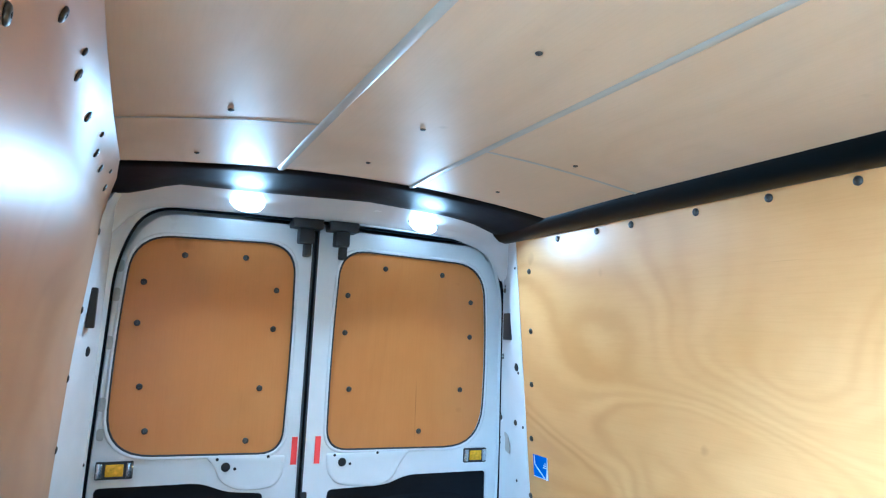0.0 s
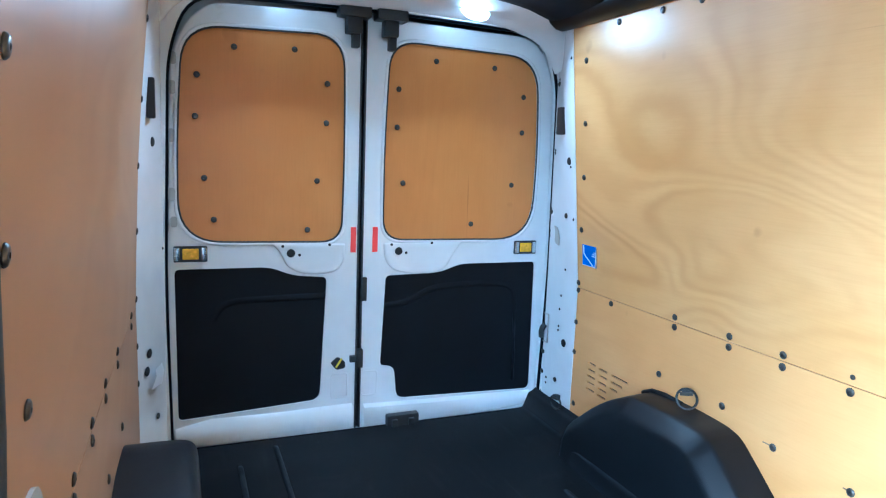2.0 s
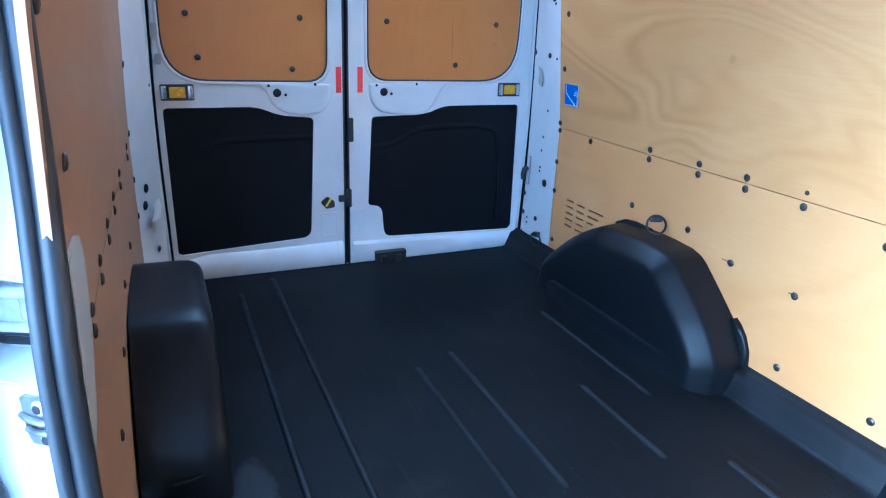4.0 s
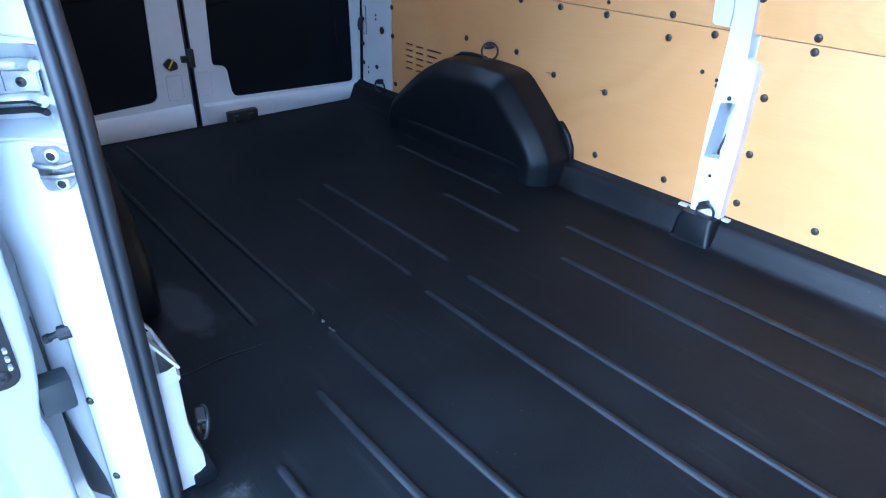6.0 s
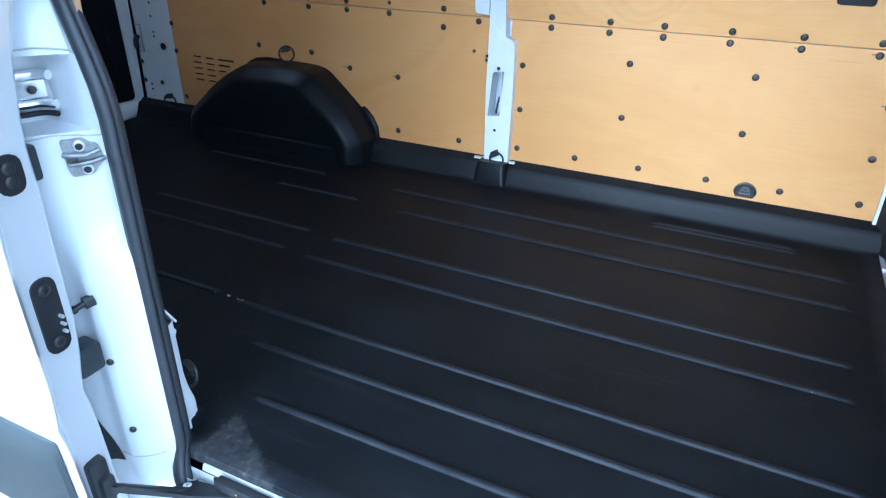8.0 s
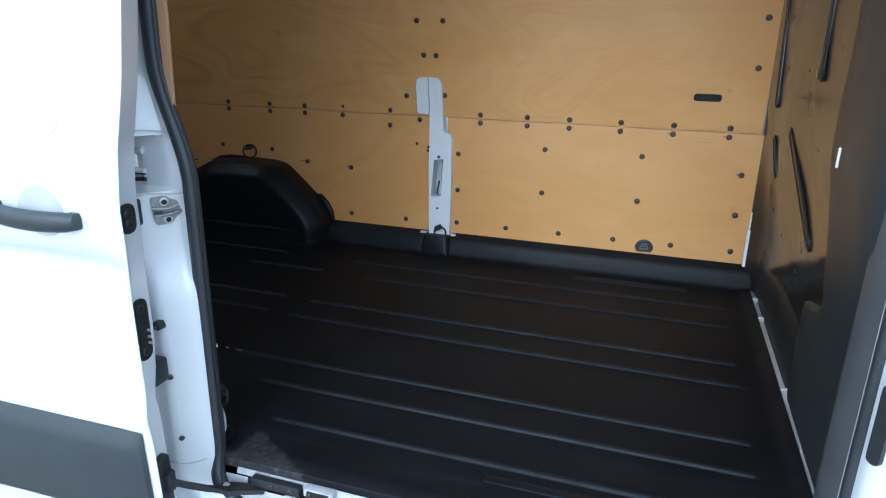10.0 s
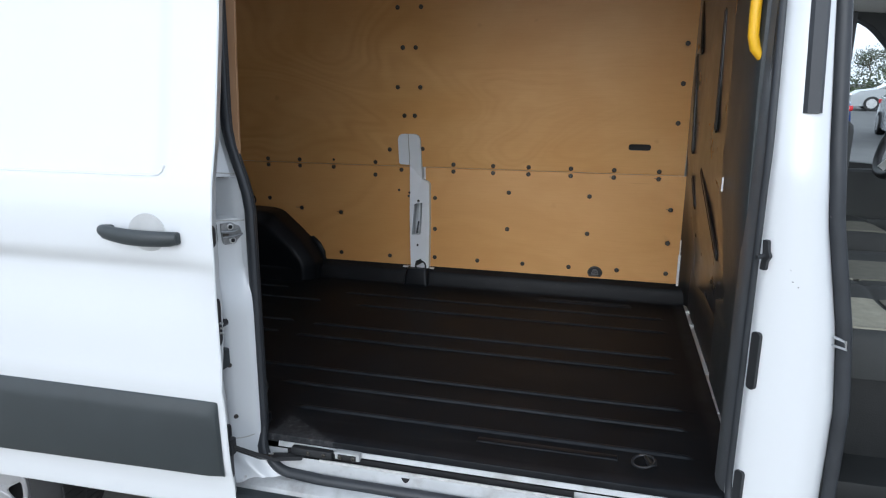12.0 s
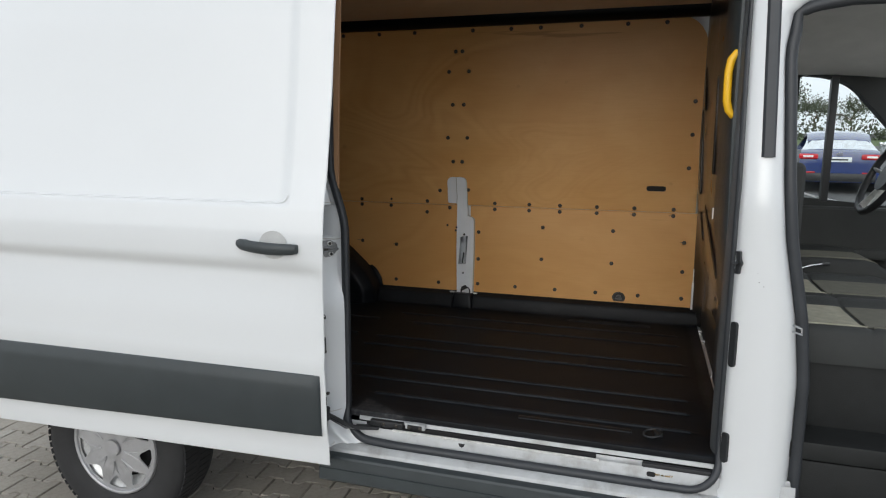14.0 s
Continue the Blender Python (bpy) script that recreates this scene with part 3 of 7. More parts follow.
    for dz, off in ((-0.004, 0.016), (0.003, 0.006), (0.010, 0.003), (0.062, 0.002), (0.074, -0.001), (0.080, -0.008)):
        rr.append([(x + (x - mid[0]) * off / 0.2, y + (y - mid[1]) * off / 0.55, FLOOR + dz) for x, y in line])
    sheet(bm, rr)
    thick(bm, 0.003)
    part("arch_foot_band", bm, "arch_liner", ob, smooth=60)
    # flared collar where the cover meets the ply
    bm = bmesh.new()
    rows = []
    for y, z, w in ((1.262, 0.665, 0.004), (1.256, 0.70, 0.006), (1.254, 0.745, 0.008), (1.264, 0.79, 0.012), (1.286, 0.832, 0.012), (1.308, 0.862, 0.008), (1.322, 0.878, 0.002)):
        rows.append([(1.516, y - w, z + 0.4 * w), (1.503, y - w, z + 0.4 * w), (1.498, y - 0.5 * w, z + 0.2 * w), (1.497, y + 0.012, z)])
    sheet(bm, rows)
    part("collar", bm, "arch_liner", ob)
    bm = bmesh.new()
    tube(bm, [(1.506, 1.74, 1.030), (1.503, 1.82, 1.032), (1.504, 1.88, 1.024), (1.506, 1.93, 1.000)], 0.009, 8)
    part("top_lip", bm, "arch_liner", ob)


arch_cover(1)
arch_cover(-1)


def lashing_ring(x, y, z, normal, r=0.03, tilt=0.0, name="lashing_ring"):
    """A folding steel ring in a dark bracket, screwed to a wall."""
    e = empty(name, "black steel lashing ring in a screwed bracket", "tie-down ring", group="lashing rings")
    q = facing(x, y, z, normal) @ Matrix.Rotation(tilt, 4, "Z")
    bm = bmesh.new()
    tube(bm, [q @ Vector((r * math.cos(a), r * math.sin(a), 0.012 + 0.006 * math.sin(a))) for a in np.linspace(0, 2 * math.pi, 22, endpoint=False)], 0.0040, 8, closed=True)
    part("ring", bm, "black_plastic", e)
    bm = bmesh.new()
    plate(bm, rounded([(-0.016, 0.034), (0.016, 0.034), (0.012, 0.010), (-0.012, 0.010)], 0.006), [], lambda u, v, d: q @ Vector((u, v, d)), 0.014, 0.0)
    part("bracket", bm, "black_plastic", e)
    bm = bmesh.new()
    tube(bm, [q @ Vector((-0.02, 0.016, 0.012)), q @ Vector((0.02, 0.016, 0.012))], 0.006, 8)
    part("hinge_pin", bm, "bolt_steel", e)
    return e


# ---- far wall ----
def wall_sheet(name, y0, y1, z0, z1, xf, material, holes=(), corner=None, n=10):
    """A ply sheet bent to the wall, 9 mm thick, with cut-outs."""
    bm = bmesh.new()
    outer = []
    ys = np.linspace(y0, y1, 12)
    zs = np.linspace(z0, z1, n)
    outer = [(y, z0) for y in ys] + [(y1, z) for z in zs[1:]] + [(y, z1) for y in ys[::-1][1:]] + [(y0, z) for z in zs[::-1][1:-1]]
    if corner:
        outer = [p for p in outer if not (p[0] < y0 + corner and p[1] > z1 - corner)]
        arc = [(y0 + corner - corner * math.sin(a), z1 - corner + corner * math.cos(a)) for a in np.linspace(0, math.pi / 2, 8)]
        at = min(range(len(outer)), key=lambda i: abs(outer[i][1] - z1) + abs(outer[i][0] - (y0 + corner)))
        at = max(i for i, p in enumerate(outer) if abs(p[1] - z1) < 1e-6)
        outer = outer[: at + 1] + arc + outer[at + 1:]
    s = 1 if xf(1.5, 1.0) > 0.6 else -1
    plate(bm, outer, list(holes), lambda u, v, d: (xf(u, v) + d * s, u, v), 0.0, 0.009)
    return part(name, bm, material, wall_of[s], smooth=25)


def farx(y, z):
    return far_x(z)


wall_of = {
    1: empty("wall_far", "yellow birch plywood lining bolted to the van side", "wall", "structure"),
    -1: empty("wall_near", "pinkish plywood lining bolted behind the side door, its shade put into the colour", "wall", "structure"),
}


def slot(cu, cv, w, h):
    return rounded([(cu - w / 2, cv - h / 2), (cu + w / 2, cv - h / 2), (cu + w / 2, cv + h / 2), (cu - w / 2, cv + h / 2)], min(w, h) * 0.5, 4)


vents = [slot(2.265, 0.997 - 0.0275 * j, 0.054, 0.0085) for j in range(5)] + [slot(2.187, 0.995 - 0.0273 * j, 0.054, 0.0085) for j in range(5)] + [slot(2.083 + 0.0155 * j, 0.995 - 0.027 * j, 0.100 - 0.027 * j, 0.0085) for j in range(3)]
low_rear = wall_sheet("lower_sheet", 0.738, 2.405, 0.735, 1.287, farx, "ply_wall_low", vents)
low_front = wall_sheet("lower_sheet", -0.650, 0.660, 0.735, 1.287, farx, "ply_wall_low")
top_sheet = wall_sheet("upper_sheet", -0.632, 2.405, 1.2895, 2.335, farx, "ply_wall", [slot(-0.416, 1.421, 0.105, 0.03)], corner=0.16, n=14)
bm = bmesh.new()
plate(bm, rounded([(0.60, 0.735), (0.76, 0.735), (0.76, 1.36), (0.60, 1.36)], 0.01), [rounded([(0.648, 0.885), (0.752, 0.885), (0.742, 1.14), (0.642, 1.14)], 0.01)], on_x, 1.545, 1.56)
part("wall_backing", bm, "white_inner", wall_of[1])
bm = bmesh.new()
hexa(bm, (1.532, -0.52, 1.38), (1.54, -0.33, 1.46))
hexa(bm, (1.532, 1.95, 0.84), (1.54, 2.34, 1.02))
hexa(bm, (1.532, -0.30, 0.745), (1.54, -0.20, 0.83))
part("slot_backing", bm, "dark_void", wall_of[1])


def put_bolts(points, owner, xf, side, mesh=None, jitter=0.0):
    for y, z in points:
        if side > 0:
            y = y - 0.02 * (y - 1.14) if y > 1.14 else y + 0.009
        nrm = (-side, 0, -0.12 * side if z > 1.29 else 0)
        if side < 0:
            nrm = (1, 0, -0.1 if 1.29 < z < 2.25 else -0.4 if z > 2.25 else 0)
        else:
            nrm = (-1, 0, -0.12 if z > 1.29 else 0)
        shared("bolt", mesh or BOLT, owner, facing(xf(y, z) - side * 0.0004, y, z, nrm))


seam_rear = (1.83, 1.587, 1.39)
seam_front = (0.5, 0.29, 0.108, -0.104, -0.313, -0.525)
put_bolts([(y, 1.272) for y in seam_rear + (2.19, 1.185)] + [(0.933, 1.238), (2.42, 1.278), (0.785, 1.27)], low_rear, farx, 1)
put_bolts([(1.886, 1.088), (1.59, 1.083), (1.39, 1.035), (1.14, 1.022), (1.153, 0.793), (0.856, 0.793), (2.421, 1.141), (2.419, 1.012), (2.40, 0.79)], low_rear, farx, 1)
put_bolts([(y, 1.270) for y in seam_front] + [(0.599, 1.126), (0.599, 0.958), (0.60, 0.801)], low_front, farx, 1)
put_bolts([(y, 0.799) for y in (0.364, 0.122, -0.117, -0.358, -0.596)] + [(0.205, 1.172), (-0.202, 1.170), (0.208, 0.979), (-0.201, 0.979), (-0.592, 1.121), (-0.592, 0.954)], low_front, farx, 1)
put_bolts([(y, 1.306) for y in seam_rear + seam_front + (0.931,)] + [(0.847, 1.376), (0.665, 1.384), (-0.589, 1.539), (-0.595, 1.72), (-0.598, 1.896), (2.42, 1.31)], top_sheet, farx, 1)
put_bolts([(y, 2.303) for y in (2.13, 1.90, 1.725, 1.455, 1.215, 0.98, 0.626, 0.403, 0.236, 0.014, -0.231, -0.43)], top_sheet, farx, 1)
put_bolts([(c + s * d, z) for z, c, d in ((2.191, 0.710, 0.02), (2.079, 0.713, 0.06), (1.890, 0.720, 0.034), (1.697, 0.728, 0.06), (1.554, 0.730, 0.028)) for s in (-1, 1)], top_sheet, farx, 1)
put_bolts([(2.338, 2.195), (2.351, 1.959), (2.367, 1.749), (2.391, 1.536)], top_sheet, farx, 1)
put_bolts([(1.182, 1.312), (0.80, 1.16), (0.745, 1.13)], top_sheet, farx, 1, SCREW)

# stains dragged past a few bolts
bm = bmesh.new()
for y, z in ((1.14, 1.022), (-0.313, 1.27), (-0.525, 1.27), (-0.592, 1.121), (1.39, 1.035)):
    plate(bm, slot(y + 0.018, z + 0.002, 0.026, 0.0035), [], lambda u, v, d: (far_x(v) - d, u, v), 0.0012, 0.0)
part("bolt_smears", bm, "smear", wall_of[1], "dark smears beside bolts")

# sticker: blue with a white line and bars
bm = bmesh.new()
plate(bm, [(2.264, 1.393), (2.362, 1.393), (2.362, 1.478), (2.264, 1.478)], [], lambda u, v, d: (far_x(v) - d, u, v), 0.0012, 0.0)
sticker = part("blue_sticker", bm, "blue_print")
tagged(sticker, "square blue sticker with white line drawing on plywood", "sticker")
bm = bmesh.new()
tube(bm, [(far_x(z) - 0.0016, y, z) for y, z in ((2.351, 1.474), (2.350, 1.442), (2.336, 1.430), (2.286, 1.397))], 0.0019, 5)
for y0, z0, y1, z1 in ((2.264, 1.3935, 2.362, 1.3955), (2.264, 1.3935, 2.266, 1.478)):
    hexa(bm, (far_x(z0) - 0.0024, min(y0, y1), z0), (far_x(z1) - 0.0012, max(y0, y1), z1))
for k in range(3):
    hexa(bm, (far_x(1.44) - 0.0026, 2.272, 1.436 + 0.008 * k), (far_x(1.44) - 0.0012, 2.295 - 0.004 * k, 1.439 + 0.008 * k))
part("drawing", bm, "white_print", sticker, "white line drawing and bars")

# flush tie-down in the ply
def d_shape(w, h, cy=-0.242, cz=0.768):
    """Flat foot, rounded head."""
    top = [(cy + w * math.cos(a), cz + h * 0.30 + h * 0.70 * math.sin(a)) for a in np.linspace(0, math.pi, 14)]
    return [(cy - w * 0.80, cz), (cy + w * 0.80, cz)] + top


bm = bmesh.new()
plate(bm, d_shape(0.036, 0.052, cz=0.760), [], lambda u, v, d: (far_x(v) - d, u, v), 0.003, -0.004)
ringcup = part("flush_tie_down", bm, "black_plastic")
tagged(ringcup, "flush black tie-down cup let into the plywood", "tie-down ring", group="lashing rings")
bm = bmesh.new()
tube(bm, [(1.5115, u, v) for u, v in d_shape(0.034, 0.048, cz=0.762)], 0.0042, 7, closed=True)
part("ring", bm, "bolt_steel", ringcup)
bm = bmesh.new()
plate(bm, rounded([(-0.262, 0.768), (-0.222, 0.768), (-0.232, 0.796), (-0.252, 0.796)], 0.004, 3), [], lambda u, v, d: (far_x(v) - d, u, v), 0.0075, 0.003)
part("hinge", bm, "dull_grey", ringcup)
bm = bmesh.new()
hexa(bm, (1.507, -0.256, 0.776), (1.512, -0.228, 0.781), 0.001)
hexa(bm, (1.507, -0.250, 0.786), (1.512, -0.234, 0.790), 0.001)
part("hinge_ribs", bm, "black_plastic", ringcup)


def far_pillar():
    """The bare white pillar that stands between the ply sheets."""
    p = empty("pillar", "bare white painted steel body pillar between plywood sheets", "pillar", "structure")
    p.location = (0, 0.007, -0.001)
    bm = bmesh.new()
    out = rounded([(0.627, 0.742), (0.727, 0.742), (0.732, 1.02), (0.735, 1.30), (0.794, 1.302), (0.796, 1.462), (0.676, 1.462), (0.668, 1.225), (0.624, 1.215), (0.622, 1.0)], [0, 0, 0, 0.004, 0.012, 0.035, 0.035, 0.004, 0.03, 0], 4)
    hole = rounded([(0.671, 0.931), (0.721, 0.924), (0.706, 1.096), (0.661, 1.105)], 0.006, 3)
    plate(bm, out, [hole], lambda u, v, d: (far_x(v) + d - 0.02 * step(1.23, 1.20, v), u, v), -0.016, 0.03)
    part("pillar_face", bm, "white_inner", p, smooth=25)
    bm = bmesh.new()
    # deep window cup
    cup = rounded([(0.646, 0.892), (0.738, 0.892), (0.728, 1.128), (0.642, 1.128)], 0.012, 3)
    vv = sheet(bm, [[(1.524, u, v) for u, v in cup], [(1.600, u, v) for u, v in cup]], closed_u=True)
    bm.faces.new(vv[-1])
    part("window_cup", bm, "white_inner", p)
    # folded stiffener and a cable inside
    bm = bmesh.new()
    hexa(bm, (1.535, 0.688, 0.895), (1.598, 0.694, 1.125), 0.002)
    part("stiffener", bm, "white_inner", p)
    bm = bmesh.new()
    tube(bm, [(1.556, 0.712, 0.893), (1.553, 0.713, 0.93), (1.558, 0.708, 0.965), (1.566, 0.706, 0.985)], 0.004, 8)
    part("cable", bm, "black_plastic", p)
    bm = bmesh.new()
    tube(bm, [(far_x(1.33) - 0.019, 0.736, 1.303), (far_x(1.36) - 0.019, 0.733, 1.34), (far_x(1.40) - 0.019, 0.737, 1.40), (far_x(1.46) - 0.019, 0.737, 1.46)], 0.0022, 5)
    part("joint_line", bm, "seam_tape", p)
    bm = bmesh.new()
    hexa(bm, (1.488, 0.60, 0.741), (1.52, 0.775, 0.748), 0.002)
    part("foot_flange", bm, "white_paint", p)
    for y, z, me in ((0.683, 1.113, SCREW), (0.688, 0.872, PIN), (0.733, 1.155, PIN)):
        shared("pin_hole", me, p, facing(1.481 if z < 1.2 else 1.497, y, z, (-1, 0, 0)))


far_pillar()
lashing_ring(1.470, 0.672, 0.762, (-1, 0, 0.1), 0.027, 0.5)
lashing_ring(1.482, 1.69, 1.068, (-0.75, -0.5, 0.3), 0.032, 0.2)
lashing_ring(1.492, 2.46, 0.765, (-1, -0.25, 0.1), 0.03, 0.1)
lashing_ring(-0.117, 0.748, 0.765, (1, -0.2, -0.1), 0.028, 0.4)
lashing_ring(-0.075, -0.43, FLOOR + 0.002, (0, 0, 1), 0.030, 0.4)

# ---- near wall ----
near_low = wall_sheet("lower_sheet", 0.80, 2.42, 0.735, 1.287, near_x, "ply_near_shaded")
bm = bmesh.new()
ZN = list(np.linspace(1.2895, 2.2, 12)) + [2.23, 2.255, 2.28, 2.30, 2.32, 2.34, 2.362]


def near_rear(z):
    """The rear edge of the upper sheet, cut back at its top corner."""
    return 2.42 - 0.22 * step(2.27, 2.362, z)


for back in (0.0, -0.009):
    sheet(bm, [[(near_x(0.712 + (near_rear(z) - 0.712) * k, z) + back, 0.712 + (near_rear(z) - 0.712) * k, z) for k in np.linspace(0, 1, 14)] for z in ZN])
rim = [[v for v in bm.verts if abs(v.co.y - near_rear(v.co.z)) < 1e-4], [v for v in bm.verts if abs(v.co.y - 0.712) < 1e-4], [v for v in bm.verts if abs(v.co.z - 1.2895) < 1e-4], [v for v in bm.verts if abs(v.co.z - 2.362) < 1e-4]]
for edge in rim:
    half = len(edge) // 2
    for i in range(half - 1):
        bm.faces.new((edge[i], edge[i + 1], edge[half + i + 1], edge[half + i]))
near_top = part("upper_sheet", bm, "ply_near_shaded", wall_of[-1], smooth=25)
NEAR_SEAM = (2.23, 1.865, 1.632, 1.415, 1.195, 0.985)
put_bolts([(y, 1.274) for y in NEAR_SEAM] + [(1.917, 1.090), (1.633, 1.088), (1.39, 1.03), (1.14, 0.99), (1.15, 0.79), (2.403, 1.161), (2.403, 1.034)], near_low, near_x, -1)
put_bolts([(y, 1.308) for y in NEAR_SEAM], near_top, near_x, -1)
put_bolts([(2.166, 2.298), (1.929, 2.302), (1.767, 2.303), (1.481, 2.304), (1.248, 2.303), (1.006, 2.295), (0.782, 2.191), (0.755, 1.897), (0.768, 1.724), (0.86, 1.55)], near_top, near_x, -1)
put_bolts([(2.063, 2.326), (1.683, 2.326), (1.186, 2.320)], near_top, near_x, -1, SCREW)
put_bolts([(2.405, 2.20), (2.405, 1.955), (2.395, 1.748), (2.40, 1.54), (2.405, 1.318)], near_top, near_x, -1)

# bare pillar face beside the near opening
bm = bmesh.new()
plate(bm, rounded([(0.77, 1.20), (0.85, 1.22), (0.925, 1.30), (0.930, 1.42), (0.89, 1.455), (0.77, 1.46)], [0, 0.02, 0.03, 0.03, 0.02, 0]), [], lambda u, v, d: (near_x(u, v) + d, u, v), 0.005, -0.008)
part("pillar_face", bm, "white_inner", wall_of[-1], "bare white pillar face")

# ---- ceiling ----


def build_ceiling():
    c = empty("ceiling", "beige plywood roof lining in three strips with grey joint tape", "ceiling", "structure")
    bm = bmesh.new()
    strips = [(-0.105, 0.368, ((-0.66, 1.60), (1.605, 2.10))), (0.372, 0.800, ((-0.66, 2.08),)), (0.804, 1.345, ((-0.66, 1.59), (1.595, 2.10)))]

    def slant(x, y):
        return y + (0.148 * (0.37 - x) if abs(y - 1.60) < 0.02 and x < 0.37 else 0.0)

    for x0, x1, cuts in strips:
        for y0, y1 in cuts:
            xs = np.linspace(x0, x1, 8)
            ys = np.linspace(y0, y1, 6)

            def drop(y):
                return -0.006 * step(1.6, 2.1, y)

            lo = [[(x, slant(x, y), roof_z(x) + drop(y)) for x in xs] for y in ys]
            hi = [[(x, slant(x, y), roof_z(x) + drop(y) + 0.008) for x in xs] for y in ys]
            sheet(bm, lo)
            sheet(bm, hi)
            edge_lo = lo[0] + [r[-1] for r in lo[1:]] + lo[-1][::-1][1:] + [r[0] for r in lo[::-1][1:-1]]
            edge_hi = hi[0] + [r[-1] for r in hi[1:]] + hi[-1][::-1][1:] + [r[0] for r in hi[::-1][1:-1]]
            sheet(bm, [edge_lo, edge_hi], closed_u=True)
    bmesh.ops.remove_doubles(bm, verts=bm.verts[:], dist=0.0002)
    part("ceiling_sheets", bm, "ply_ceiling", c, smooth=20)
    bm = bmesh.new()
    for x, y1 in ((0.370, 2.08), (0.802, 2.08)):
        ys = np.linspace(-0.66, y1, 10)
        w = 0.012
        sheet(bm, [[(x - w, y, roof_z(x) - 0.006 * step(1.6, 2.1, y) - 0.0008) for y in ys], [(x - w * 0.6, y, roof_z(x) - 0.006 * step(1.6, 2.1, y) - 0.003) for y in ys], [(x + w * 0.6, y, roof_z(x) - 0.006 * step(1.6, 2.1, y) - 0.003) for y in ys], [(x + w, y, roof_z(x) - 0.006 * step(1.6, 2.1, y) - 0.0008) for y in ys]])
    part("joint_strip", bm, "seam_tape", c)
    bm = bmesh.new()
    for x0, x1, y in ((-0.105, 0.359, 1.602), (0.813, 1.345, 1.592)):
        xs = np.linspace(x0, x1, 8)
        sheet(bm, [[(x, slant(x, y) - 0.006, roof_z(x) - 0.0005) for x in xs], [(x, slant(x, y), roof_z(x) - 0.0025) for x in xs], [(x, slant(x, y) + 0.006, roof_z(x) - 0.0012) for x in xs]])
    part("cross_strip", bm, "seam_tape", c)
    for x, y in ((0.153, 1.56), (0.593, 1.52), (1.055, 1.53), (0.12, 1.95), (0.58, 1.88), (1.04, 1.92), (0.15, 0.5), (0.59, 0.5), (1.05, 0.5), (0.59, 1.02)):
        shared("bolt", SCREW, c, facing(x, y, roof_z(x) - 0.006 * step(1.6, 2.1, y) - 0.0006, (0, 0, -1)))


build_ceiling()

# ---- roof rails and rear header ----
van = empty("van_body", "white panel van with open side door, bare steel inside", "van")


def roof_rails():
    bm = bmesh.new()
    prof = [(1.412, 2.322), (1.392, 2.318), (1.362, 2.324), (1.338, 2.342), (1.324, 2.366), (1.318, 2.395), (1.40, 2.43), (1.425, 2.36)]
    sheet(bm, [[(x, y, z) for x, z in prof] for y in (-0.66, 0.2, 1.2, 2.2, 2.45)], closed_u=True)
    part("roof_rail", bm, "rail_cover", van, "glossy black roof rail cover", smooth=60)
    bm = bmesh.new()
    # dark rear header, arched over the door frame
    rows = []
    for x in np.linspace(-0.14, 1.44, 32):
        z0 = lerp_table(HEADER_EDGE, x)
        zr = roof_z(x) - 0.006
        rows.append([(x, y, z) for y, z in ((2.04, zr + 0.03), (2.07, zr - 0.002), (2.12, zr - 0.008), (2.25, 0.6 * zr + 0.4 * z0 - 0.012), (2.38, z0 - 0.006), (2.44, z0), (2.455, z0 + 0.006), (2.46, 2.50), (2.04, 2.50))])
    sheet(bm, rows, closed_u=True)
    part("rear_header", bm, "roof_trim", van, "black moulded rear roof header", smooth=60)
    # white lintel between header and doors
    bm = bmesh.new()
    rows = []
    for x in np.linspace(-0.12, 1.50, 40):
        z0, zf = lerp_table(HEADER_EDGE, x), lerp_table(DOOR_HEAD, x)
        rows.append([(x, y, z) for y, z in ((2.43, z0 + 0.012), (2.462, z0 + 0.004), (2.50, z0 - 0.004), (2.56, 0.55 * z0 + 0.45 * zf), (2.615, zf + 0.010), (2.645, zf + 0.001), (2.665, zf + 0.003), (2.67, zf + 0.03))])
    sheet(bm, rows)
    part("lintel", bm, "white_inner", van, "white steel lintel above the rear doors", smooth=60)


HEADER_EDGE = [(-0.10, 2.332), (-0.02, 2.343), (0.05, 2.372), (0.115, 2.390), (0.417, 2.400), (0.777, 2.416), (1.10, 2.402), (1.22, 2.386), (1.355, 2.344), (1.45, 2.338)]
DOOR_HEAD = [(-0.10, 2.20), (-0.06, 2.25), (-0.026, 2.298), (0.023, 2.331), (0.10, 2.346), (0.194, 2.352), (0.463, 2.355), (0.831, 2.365), (1.14, 2.358), (1.27, 2.345), (1.393, 2.309), (1.45, 2.27), (1.50, 2.18)]
roof_rails()


